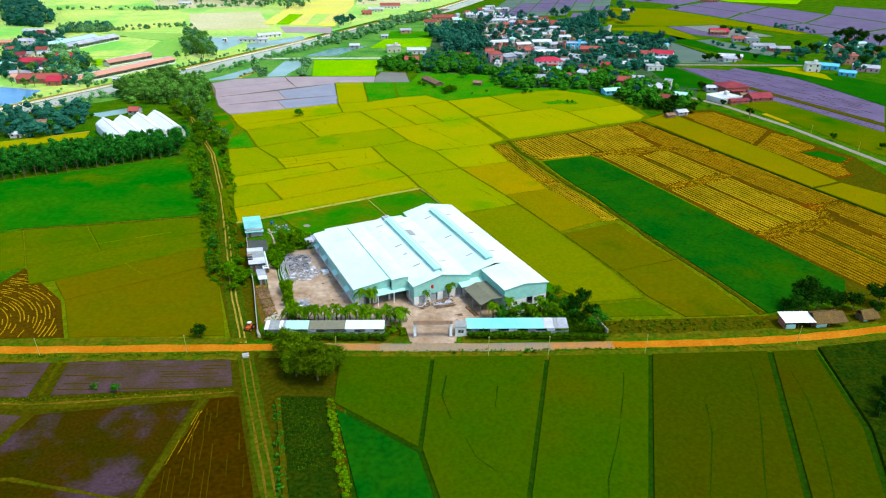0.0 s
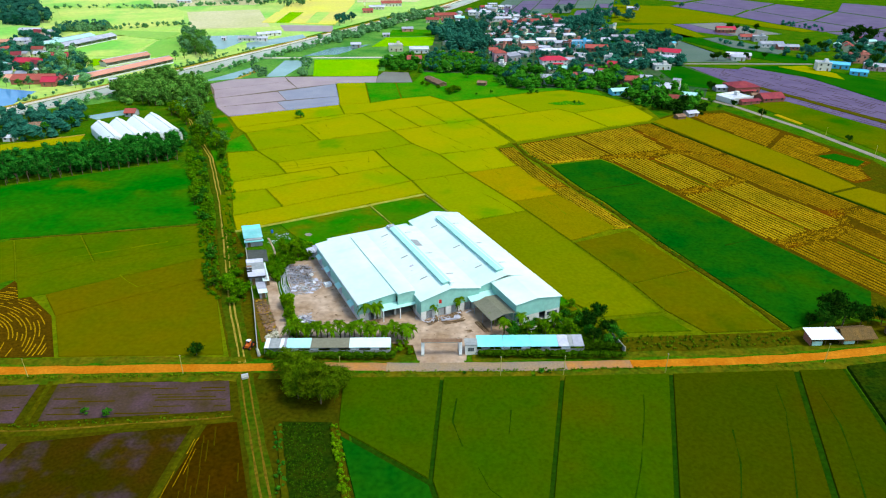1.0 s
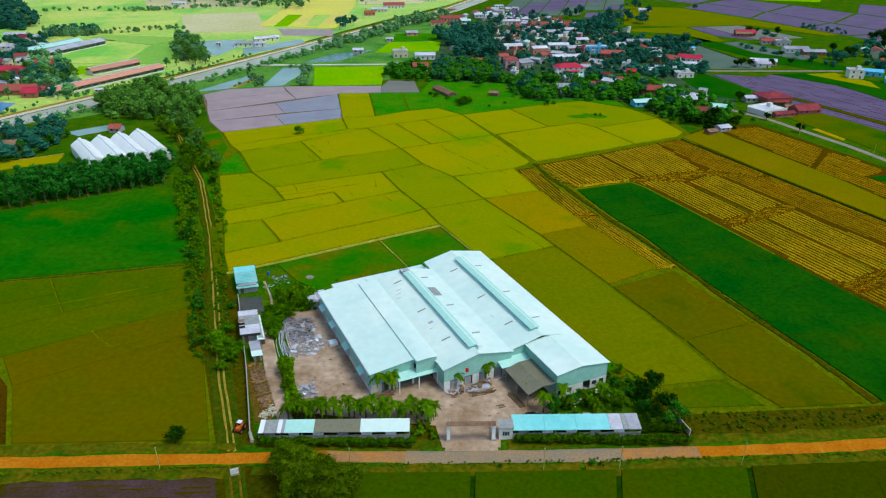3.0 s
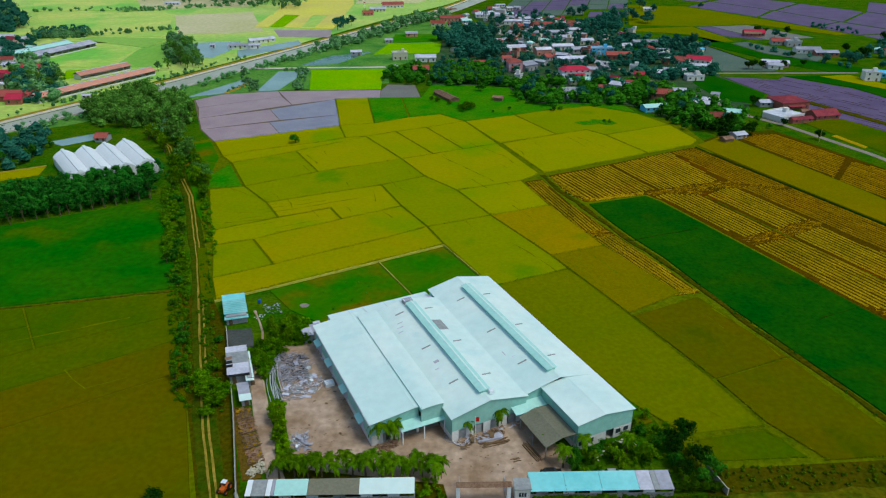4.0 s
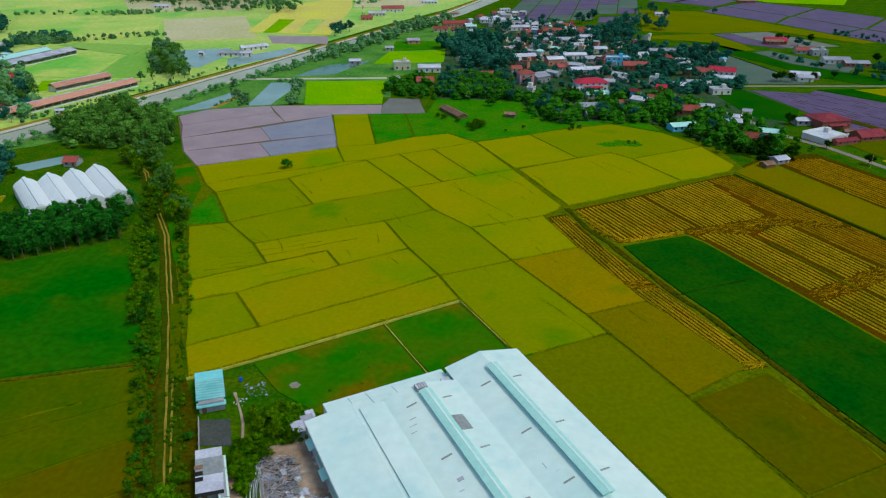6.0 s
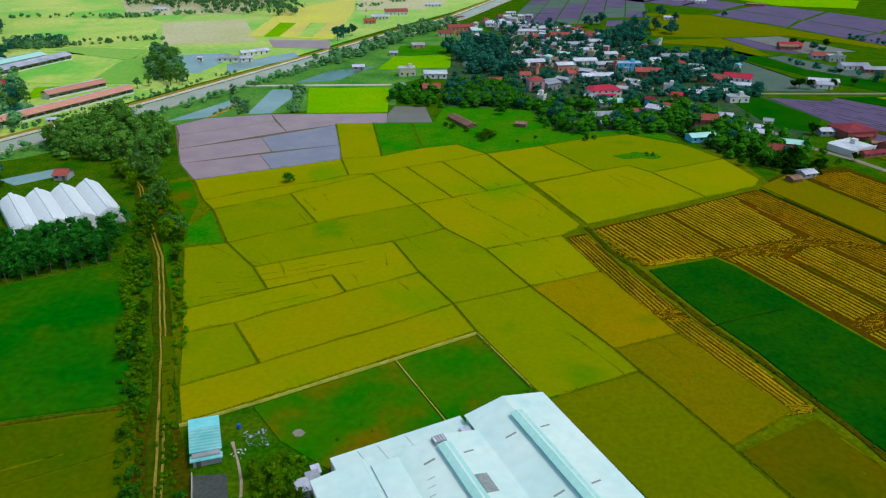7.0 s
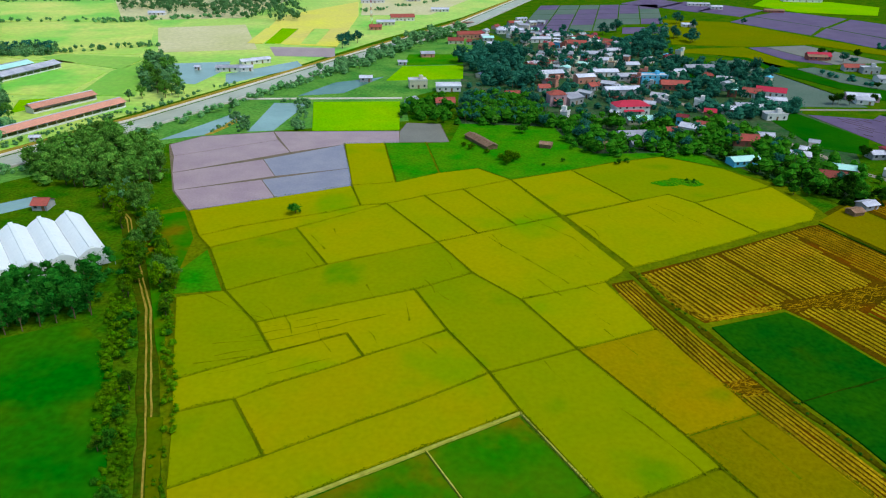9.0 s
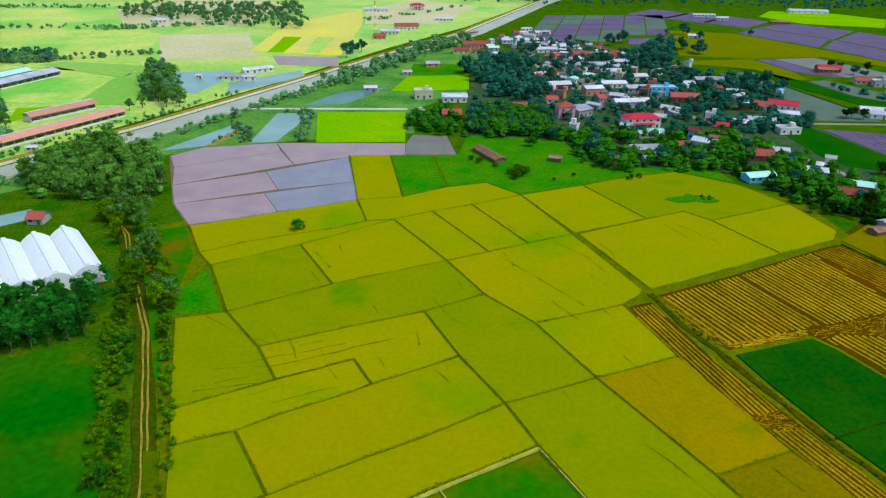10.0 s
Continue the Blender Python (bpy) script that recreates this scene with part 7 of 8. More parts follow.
# ---- roadside huts ----
def hut(x, y, w, d, turn, roof, wall, label, high=2.4):
    t = thing("hut", x, y, 0, turn, label, "hut")
    part("wall", Geo().box(0.15, w - 0.15, d - 0.25, d - 0.15, 0, high + 0.3).box(0.15, 0.25, 0.4, d - 0.2, 0, high), wall, t)
    part("counter", Geo().box(0.5, w * 0.4, 0.2, 0.5, 0, 1.3), "roof_teal", t)
    for u in (0.15, w / 2, w - 0.15):
        part("post", Geo().tube((u, 0.25, 0), (u, 0.25, high), 0.07, 0.07), "timber", t)
    if roof == "thatch":
        g = Geo().slab([(-0.5, -0.7, high - 0.5), (w + 0.5, -0.7, high - 0.5), (w + 0.2, d / 2, high + 1.3), (-0.2, d / 2, high + 1.3)], 0.22)
        g.slab([(-0.2, d / 2, high + 1.3), (w + 0.2, d / 2, high + 1.3), (w + 0.5, d + 0.6, high - 0.4), (-0.5, d + 0.6, high - 0.4)], 0.22)
    else:
        g = Geo().slab([(-0.4, -0.5, high), (w + 0.4, -0.5, high - 0.1), (w + 0.4, d + 0.3, high + 0.5), (-0.4, d + 0.3, high + 0.6)], 0.08)
    part("roof", g, roof, t, "brown thatched roof" if roof == "thatch" else "pale sheet metal roof")


hut(99.8, 104.9, 7.8, 4.1, 4, "plastic_white", "brick", "roadside stall with a pale sheet roof and brick wall")
hut(108.4, 105.6, 8.4, 4.8, 7, "thatch", "timber", "open hut with a brown thatched roof")
hut(123, 109, 4.4, 3.2, 12, "thatch", "timber", "small thatched hut beside a road", 1.8)


# ---- greenhouse ----
def greenhouse():
    t = thing("greenhouse", -137.3, 272.7, 0, 37, "white plastic greenhouse with four pointed spans", "greenhouse")
    b0, b1, low = -6, 27.5, 3.9
    for k in range(4):
        u0 = -15.4 + 8.3 * k
        arc = []
        for i in range(13):
            f = i / 12
            arc.append((u0 + 8.3 * f, low + 2.35 * (1 - abs(2 * f - 1) ** 1.75)))
        prof = arc + [(x, z - 0.1) for x, z in arc[::-1]]
        s = part("span", Geo().extrude(prof[::-1], b0, b1), "film_white", t, "taut white plastic film")
        end = [(u0, 0), (u0 + 8.3, 0)] + [(x, z - 0.1) for x, z in arc[::-1]]
        for b in (b0 + 0.05, b1 - 0.2):
            part("end_sheet", Geo().extrude(end, b, b + 0.12), "film_white", s)
        part("ridge_vent", Geo().extrude([(u0 + 3.35, low + 2.1), (u0 + 4.95, low + 2.1), (u0 + 4.75, low + 2.75), (u0 + 3.55, low + 2.75)], b0 + 0.3, b1 + 0.25), "film_white", s, "raised white ridge vent")
        for j in range(11):
            rib = [(x, z + 0.012) for x, z in arc]
            part("hoop", Geo().extrude((rib + [(x, z - 0.05) for x, z in rib[::-1]])[::-1], b0 + 0.4 + 3.2 * j, b0 + 0.46 + 3.2 * j), "plastic_white", s)
    for u in (-15.4, 17.7):
        part("side_sheet", Geo().box(u, u + 0.1, b0, b1, 0, low), "film_white", t)
    for u in (-7.1, 1.2, 9.5):
        part("gutter", Geo().box(u - 0.12, u + 0.12, b0, b1, low - 0.05, low + 0.06), "zinc", t)
    part("side_rail", Geo().box(18.6, 18.75, b0 - 2, b1 - 2, 1.2, 1.3), "zinc", t)
    for j in range(9):
        part("side_post", Geo().box(18.6, 18.75, b0 - 2 + 3.5 * j, b0 - 1.88 + 3.5 * j, 0, 1.3), "zinc", t)


greenhouse()

# ---- village ----
ROOFS = {"maroon": "maroon", "white": "roof_pale", "zinc": "zinc", "tile": "tile", "crimson": "crimson", "teal": "roof_teal", "rust": "rust", "skyroof": "sky_paint", "salmonroof": "salmon"}
WALLS = {"white": "wall_white", "salmon": "salmon", "cream": "cream", "brick": "brick", "pink": "pink", "grey": "grey", "sky": "sky_paint", "timber": "timber"}
RNAME = {"maroon": "dark maroon tiled", "white": "flat white", "zinc": "grey metal", "tile": "red tiled", "crimson": "crimson", "teal": "teal metal", "rust": "rusty brown", "skyroof": "bright blue", "salmonroof": "faded salmon"}
WNAME = {"white": "white", "salmon": "salmon", "cream": "cream", "brick": "red-brown", "pink": "pink", "grey": "grey", "sky": "sky blue", "timber": "timber"}
BUILT = []
STREET = [(148.4, 402), (153, 385), (158, 368), (164, 359), (170, 350), (175, 338), (180, 327), (139, 419), (131.5, 436), (126, 453), (121, 470), (114, 487), (108, 503), (101, 528), (94, 555), (135, 470.6), (150, 470.8), (165, 471)]


def house(x, y, w, d, h, turn, roof, wall, style="gable"):
    """A village house, its front middle at (x, y)."""
    w, d, h = w * 0.86, d * 0.85, h * 0.9
    t = thing("house", x, y, 0, turn, f"{WNAME[wall]} village house with a {RNAME[roof]} {'roof' if style != 'flat' else 'roof terrace'}", "house", "village houses")
    c, s = math.cos(radians(turn)), math.sin(radians(turn))
    BUILT.append((x - s * d / 2, y + c * d / 2, max(w, d) / 2 + 0.5))
    m = WALLS[wall]
    part("wall", Geo().box(-w / 2, w / 2, 0, d, 0, h), m, t)
    o = 0.45
    rise = min(d * 0.26, 2.3) if roof in ("tile", "crimson", "maroon") else min(d * 0.16, 1.4)
    if style == "flat":
        r = part("roof", Geo().box(-w / 2 - 0.15, w / 2 + 0.15, -0.15, d + 0.15, h, h + 0.18), ROOFS[roof], t)
        part("parapet", Geo().box(-w / 2 - 0.1, w / 2 + 0.1, -0.12, 0.05, h + 0.18, h + 0.8), m, r)
        part("parapet", Geo().box(-w / 2 - 0.1, w / 2 + 0.1, d - 0.05, d + 0.12, h + 0.18, h + 0.8), m, r)
        part("stair_head", Geo().box(w * 0.1, w * 0.1 + 2.2, d * 0.5, d * 0.5 + 2.4, h + 0.18, h + 2.3), m, r)
    elif style == "hip":
        k = min(d / 2, w / 2 - 0.3)
        g = Geo().add([(-w / 2 - o, -o, h), (w / 2 + o, -o, h), (w / 2 + o, d + o, h), (-w / 2 - o, d + o, h), (-w / 2 + k, d / 2, h + rise), (w / 2 - k, d / 2, h + rise)],
                      [(0, 1, 5, 4), (1, 2, 5), (2, 3, 4, 5), (3, 0, 4), (3, 2, 1, 0)])
        r = part("roof", g, ROOFS[roof], t)
        part("porch_roof", Geo().slab([(-w * 0.3, -2.0, h * 0.55), (w * 0.3, -2.0, h * 0.55), (w * 0.3, 0.1, h * 0.66), (-w * 0.3, 0.1, h * 0.66)], 0.1), ROOFS[roof], r)
    else:
        part("gable", Geo().add([(-w / 2, 0.02, h), (-w / 2, d - 0.02, h), (-w / 2, d / 2, h + rise - 0.1), (w / 2, 0.02, h), (w / 2, d - 0.02, h), (w / 2, d / 2, h + rise - 0.1)],
                                [(0, 2, 1), (3, 4, 5), (0, 3, 5, 2), (1, 2, 5, 4), (0, 1, 4, 3)]), m, t)
        g = Geo().slab([(-w / 2 - o, -o, h - o * rise / (d / 2)), (w / 2 + o, -o, h - o * rise / (d / 2)), (w / 2 + o, d / 2, h + rise), (-w / 2 - o, d / 2, h + rise)], 0.1)
        g.slab([(-w / 2 - o, d / 2, h + rise), (w / 2 + o, d / 2, h + rise), (w / 2 + o, d + o, h - o * rise / (d / 2)), (-w / 2 - o, d + o, h - o * rise / (d / 2))], 0.1)
        r = part("roof", g, ROOFS[roof], t)
        part("ridge", Geo().box(-w / 2 - o, w / 2 + o, d / 2 - 0.15, d / 2 + 0.15, h + rise - 0.02, h + rise + 0.08), ROOFS[roof], r)
    n = max(2, min(6, int(w / 3.2)))
    for floor in range(2 if h > 4.8 else 1):
        for i in range(n):
            u = -w / 2 + w * (i + 0.5) / n
            if floor == 0 and i == n // 2:
                part("door", Geo().box(u - 0.55, u + 0.55, -0.06, 0.02, 0, min(2.1, h - 0.2)), "timber", t)
            elif wall != "timber":
                part("window", Geo().box(u - 0.55, u + 0.55, -0.06, 0.02, 1.0 + 2.9 * floor, min(2.2 + 2.9 * floor, h - 0.2)), "glass", t)
    return t


house(-33, 511, 12.5, 8, 5.2, 10, 'white', 'cream', 'flat')
house(-15, 504, 16.5, 10, 3.8, 5, 'white', 'white', 'gable')
house(-17, 466, 11.7, 9, 3.5, 5, 'tile', 'white', 'gable')
house(-34, 472, 6.3, 7, 3.5, 40, 'zinc', 'white', 'gable')
house(4, 692, 22.8, 9, 4.0, 10, 'tile', 'salmon', 'gable')
house(40, 719, 26.7, 10, 3.5, 5, 'zinc', 'white', 'gable')
house(22, 653, 11.9, 8, 3.2, 20, 'zinc', 'white', 'gable')
house(-8, 665, 14.3, 8, 3.2, 0, 'tile', 'cream', 'gable')
house(-29, 608, 11.1, 8, 3.2, 10, 'zinc', 'salmon', 'gable')
house(40, 623, 10.3, 8, 3.2, -20, 'tile', 'white', 'gable')
house(50, 542, 22.7, 10, 4.0, 15, 'zinc', 'brick', 'gable')
house(45, 473, 10.8, 9, 7.0, 10, 'tile', 'pink', 'hip')
house(56, 477, 12.1, 14, 4.5, 35, 'zinc', 'grey', 'gable')
house(42, 506, 7.6, 7, 3.0, 5, 'tile', 'white', 'gable')
house(22, 491, 9.9, 6, 2.6, 5, 'tile', 'brick', 'gable')
house(82, 455, 21.5, 12, 5.5, 8, 'crimson', 'white', 'hip')
house(87, 498, 24.6, 9, 4.5, 10, 'zinc', 'grey', 'gable')
house(104, 489, 9.3, 8, 3.0, -30, 'zinc', 'white', 'gable')
house(84, 438, 19.7, 9, 3.0, 5, 'teal', 'cream', 'gable')
house(73, 410, 18.4, 9, 3.2, 8, 'zinc', 'white', 'gable')
house(72, 398, 9.0, 6, 2.6, 8, 'zinc', 'grey', 'gable')
house(100, 418, 12.4, 9, 5.0, -35, 'zinc', 'white', 'gable')
house(108, 424, 7.4, 8, 4.0, -30, 'tile', 'salmon', 'gable')
house(90, 417, 10.9, 7, 3.0, 5, 'tile', 'salmon', 'gable')
house(114, 531, 20.0, 9, 5.5, 5, 'white', 'sky', 'flat')
house(137, 558, 11.5, 8, 3.0, 5, 'zinc', 'white', 'gable')
house(155, 567, 22.6, 9, 4.0, 5, 'zinc', 'grey', 'gable')
house(152, 546, 9.5, 7, 3.0, 5, 'tile', 'pink', 'gable')
house(159, 536, 10.3, 8, 3.0, -20, 'zinc', 'white', 'gable')
house(122, 514, 19.5, 9, 4.0, -5, 'tile', 'brick', 'gable')
house(88, 551, 18.7, 9, 3.5, 5, 'zinc', 'white', 'gable')
house(108, 573, 17.5, 9, 4.0, 10, 'zinc', 'cream', 'gable')
house(101, 539, 18.4, 9, 3.5, 10, 'zinc', 'grey', 'gable')
house(91, 615, 17.6, 9, 3.5, 5, 'zinc', 'white', 'gable')
house(86, 654, 16.4, 9, 4.0, -10, 'tile', 'pink', 'gable')
house(113, 629, 19.1, 9, 3.5, 10, 'zinc', 'white', 'gable')
house(96, 591, 20.0, 9, 3.5, 5, 'zinc', 'white', 'gable')
house(71, 529, 13.4, 9, 5.0, 15, 'zinc', 'salmon', 'gable')
house(70, 613, 15.4, 8, 3.5, 0, 'zinc', 'white', 'gable')
house(58, 676, 28.1, 9, 3.5, 10, 'zinc', 'white', 'gable')
house(79, 694, 25.4, 8, 3.2, 5, 'zinc', 'cream', 'gable')
house(136, 460, 12.2, 9, 3.2, -15, 'zinc', 'grey', 'gable')
house(148, 465, 16.5, 9, 3.5, -5, 'zinc', 'cream', 'gable')
house(156, 449, 12.9, 7, 3.4, 5, 'white', 'white', 'flat')
house(161, 498, 11.5, 9, 3.5, -30, 'tile', 'white', 'gable')
house(174, 501, 18.8, 9, 3.5, -25, 'crimson', 'white', 'gable')
house(168, 483, 16.4, 8, 2.8, -15, 'zinc', 'white', 'gable')
house(122, 403, 12.9, 9, 3.4, -10, 'tile', 'brick', 'gable')
house(133, 410, 10.3, 8, 3.4, -15, 'zinc', 'brick', 'gable')
house(111.6, 375, 15, 7.5, 3.0, 14, 'teal', 'sky', 'gable')
house(137, 383, 11.2, 8, 3.0, -20, 'zinc', 'grey', 'gable')
house(145, 391, 10.0, 6, 2.8, -35, 'zinc', 'grey', 'gable')
house(148, 365, 10.1, 8, 3.0, -20, 'teal', 'brick', 'gable')
house(138, 355, 11.2, 8, 3.0, -20, 'tile', 'brick', 'gable')
house(224, 492, 20.0, 9, 3.4, -15, 'zinc', 'pink', 'gable')
house(259, 617, 19.0, 9, 3.4, -5, 'crimson', 'brick', 'gable')
house(264, 577, 15.9, 8, 3.2, -5, 'tile', 'grey', 'gable')
house(271, 569, 12.6, 8, 4.5, -5, 'white', 'grey', 'flat')
house(414, 981, 52.4, 14, 4.0, -5, 'zinc', 'white', 'gable')
house(210, 769, 14.5, 8, 3.0, -10, 'zinc', 'white', 'gable')
house(283, 903, 14.0, 9, 3.2, -10, 'zinc', 'white', 'gable')
house(272, 930, 28.6, 8, 3.0, -5, 'zinc', 'white', 'gable')
house(-3.4, 402, 24, 6.4, 2.2, -63, 'rust', 'timber', 'gable')
house(338, 883, 23.3, 8, 2.5, -10, 'rust', 'brick', 'gable')
house(-56, 786, 25.8, 12, 4.0, 10, 'tile', 'white', 'gable')
house(-70, 757, 18.7, 10, 3.5, 10, 'zinc', 'cream', 'gable')
house(-77, 730, 12.0, 8, 3.0, 10, 'tile', 'salmon', 'gable')
house(-51, 940, 18.4, 12, 6.0, 10, 'crimson', 'white', 'hip')
house(-96, 918, 30.1, 12, 3.5, 10, 'zinc', 'white', 'gable')
house(-21, 854, 21.0, 9, 3.0, 0, 'zinc', 'white', 'gable')
house(-157, 552, 20.7, 8, 3.0, 5, 'zinc', 'white', 'gable')
house(-146, 553, 9.4, 7, 3.0, 20, 'zinc', 'white', 'gable')
house(-150, 574, 10.7, 8, 3.0, 30, 'zinc', 'white', 'gable')
house(-142, 580, 13.7, 8, 3.0, 30, 'zinc', 'white', 'gable')
house(-179, 555, 3.8, 5, 2.6, 5, 'zinc', 'white', 'gable')
house(-295, 802, 18.0, 9, 3.0, 5, 'zinc', 'white', 'gable')
house(-66, 527, 8.8, 7, 3.0, 5, 'zinc', 'grey', 'gable')
house(-46, 579, 6.7, 6, 2.6, 5, 'zinc', 'grey', 'gable')
house(192, 366, 14.8, 5, 3.0, -10, 'rust', 'brick', 'gable')
house(267, 449, 10.6, 9, 6.0, -10, 'white', 'white', 'flat')
house(281, 458, 16.8, 9, 3.6, -25, 'skyroof', 'sky', 'gable')
house(284, 435, 12.2, 8, 3.2, -25, 'skyroof', 'sky', 'gable')
house(308, 478, 16.0, 10, 6.5, -10, 'tile', 'salmon', 'flat')
house(305, 451, 19.5, 10, 3.8, -25, 'zinc', 'pink', 'gable')
house(269, 540, 20.8, 10, 3.6, -5, 'zinc', 'white', 'gable')
house(278, 530, 18.7, 9, 3.2, -5, 'zinc', 'brick', 'gable')
house(257, 615, 15.7, 8, 3.0, -5, 'rust', 'brick', 'gable')
house(221, 484, 10.8, 8, 3.2, -10, 'zinc', 'white', 'gable')
house(139, 327, 7.1, 6, 2.4, 20, 'zinc', 'grey', 'gable')
house(131, 321, 5.4, 5, 2.2, 20, 'rust', 'timber', 'gable')
house(-248, 391, 36.7, 14, 3.5, 4, 'tile', 'brick', 'gable')
house(-260, 397, 26.4, 10, 3.2, 4, 'salmonroof', 'white', 'gable')
house(-238, 385, 10.0, 10, 3.6, 4, 'crimson', 'brick', 'gable')
house(-284, 446, 25.2, 10, 3.2, -2, 'crimson', 'brick', 'gable')
house(-289, 478, 17.7, 9, 3.0, 0, 'zinc', 'white', 'gable')
house(-273, 469, 17.2, 9, 3.0, 0, 'crimson', 'white', 'gable')
house(-326, 517, 12.6, 10, 6.0, 5, 'zinc', 'white', 'gable')
house(-342, 524, 22.8, 9, 3.5, 5, 'salmonroof', 'salmon', 'gable')
house(-318, 514, 10.6, 9, 4.0, -10, 'zinc', 'white', 'gable')
house(-197, 290, 6.7, 9, 2.8, 15, 'rust', 'brick', 'gable')
house(-200, 273, 5.9, 5, 2.4, 5, 'zinc', 'white', 'gable')
house(-357, 586, 21.8, 9, 3.0, 0, 'zinc', 'white', 'gable')
house(-161, 318, 6.2, 7, 2.6, 0, 'tile', 'grey', 'gable')
house(-204, 398, 5.0, 4, 2.4, 10, 'zinc', 'white', 'gable')

house(177, 357.5, 18.5, 15, 3.1, 28, 'white', 'white', 'flat')
house(188, 380, 19, 17, 4.6, 12, 'maroon', 'brick', 'hip')
house(177.5, 386, 15, 7, 3.0, 5, 'zinc', 'grey', 'gable')
house(180.5, 354.4, 14, 4, 2.4, 16, 'maroon', 'brick', 'gable')
house(196, 360.4, 16, 10, 2.8, 13, 'maroon', 'brick', 'gable')
house(27.8, 396.5, 6, 5, 2.4, -20, 'rust', 'timber', 'gable')
house(54.1, 396.4, 5, 5, 2.8, 5, 'rust', 'timber', 'gable')

# the close-built middle of the village
r = random.Random(77)
CORE = [(30, 540), (60, 470), (112, 450), (128, 480), (118, 560), (150, 620), (130, 660), (95, 720), (30, 715), (55, 640)]
made = 0
while made < 36:
    x, y = r.uniform(30, 150), r.uniform(450, 720)
    w, d = r.uniform(5.5, 10), r.uniform(5.5, 8)
    if inside((x, y), CORE) and not any((x - hx) ** 2 + (y + d / 2 - hy) ** 2 < (hr * 0.75 + w * 0.5) ** 2 for hx, hy, hr in BUILT):
        house(x, y, round(w, 1), round(d, 1), r.choice((2.8, 3.0, 3.3, 3.6)), r.choice((-42, -34, -28, -22, 30, 50, 58)), r.choice(("zinc", "zinc", "zinc", "tile", "rust", "white", "teal")), r.choice(("white", "cream", "grey", "salmon", "pink", "brick")))
        made += 1

# small sheds, kitchens and lean-to houses between the larger ones
EDGE = [(20, 455), (60, 425), (100, 405), (135, 345), (160, 380), (140, 440), (170, 480), (196, 556), (150, 640), (100, 735), (20, 735), (44, 640), (-2, 620), (-6, 530), (30, 515)]
made = 0
for _ in range(6000):
    x, y = r.uniform(-10, 200), r.uniform(340, 740)
    w, d = r.uniform(3.6, 6.8), r.uniform(3.6, 5.6)
    deep = inside((x, y), CORE)
    if made < 66 and (deep or inside((x, y), EDGE) and r.random() < 0.25) and not any((x - hx) ** 2 + (y + d / 2 - hy) ** 2 < (hr * 0.7 + w * 0.5) ** 2 for hx, hy, hr in BUILT):
        house(x, y, round(w, 1), round(d, 1), r.choice((2.4, 2.7, 3.0, 5.2)), r.choice((-45, -35, -28, -20, 35, 48, 60)), r.choice(("zinc", "zinc", "zinc", "white", "white", "tile", "rust", "teal", "maroon", "crimson", "skyroof")), r.choice(("white", "white", "cream", "grey", "salmon", "pink", "sky", "brick")), r.choice(("gable", "gable", "flat")))
        made += 1
for poly, n in (([(-356, 586), (-329, 582), (-262, 430), (-270, 392), (-290, 420), (-345, 540)], 14), ([(-10, 640), (20, 740), (60, 800), (90, 760), (40, 700)], 16), ([(300, 470), (345, 500), (372, 590), (330, 560)], 8)):
    xs, ys, k = [p[0] for p in poly], [p[1] for p in poly], 0
    for _ in range(4000):
        x, y, w, d = r.uniform(min(xs), max(xs)), r.uniform(min(ys), max(ys)), r.uniform(6, 13), r.uniform(5, 8)
        if k < n and inside((x, y), poly) and not any((x - hx) ** 2 + (y + d / 2 - hy) ** 2 < (hr * 0.8 + w * 0.5) ** 2 for hx, hy, hr in BUILT):
            house(x, y, round(w, 1), round(d, 1), r.choice((2.8, 3.2, 5.0)), r.choice((-20, 5, 20, 60)), r.choice(("zinc", "white", "white", "tile", "teal", "maroon")), r.choice(("white", "cream", "pink", "grey")))
            k += 1

# long poultry and brick sheds across the canal
def long_barn(x0, y0, x1, y1, d, h, roof, wall, label):
    v = Vector((x1 - x0, y1 - y0))
    t = thing("barn", x0, y0, 0, math.degrees(math.atan2(v.y, v.x)), label, "barn")
    w = v.length
    part("wall", Geo().box(0, w, d - 0.2, d, 0, h).box(0, 0.2, 0.2, d - 0.2, 0, h).box(w - 0.2, w, 0.2, d - 0.2, 0, h).box(0, w, 0, 0.2, 0, 0.9), WALLS[wall], t)
    n = int(w / 5)
    for i in range(n + 1):
        part("pier", Geo().box(w * i / n - 0.15, w * i / n + 0.15, 0.0, 0.24, 0, h), "wall_white", t)
    g = Geo().slab([(-0.6, -0.9, h - 0.1), (w + 0.6, -0.9, h - 0.1), (w + 0.6, d / 2, h + 1.6), (-0.6, d / 2, h + 1.6)], 0.12)
    g.slab([(-0.6, d / 2, h + 1.6), (w + 0.6, d / 2, h + 1.6), (w + 0.6, d + 0.9, h - 0.1), (-0.6, d + 0.9, h - 0.1)], 0.12)
    r = part("roof", g, ROOFS[roof], t)
    part("ridge", Geo().box(-0.6, w + 0.6, d / 2 - 0.4, d / 2 + 0.4, h + 1.55, h + 1.8), "zinc", r)


long_barn(-225, 388, -187.5, 460, 8, 3.2, "salmonroof", "white", "long salmon-roofed poultry barn beside a canal")
long_barn(-228, 444, -209.5, 475, 7, 3.2, "salmonroof", "white", "long salmon-roofed poultry barn")
long_barn(-288, 500, -268, 556, 10, 3.5, "zinc", "white", "long shed with a white metal roof")
long_barn(-305, 505, -286, 556, 10, 3.5, "teal", "white", "long shed with a teal metal roof")


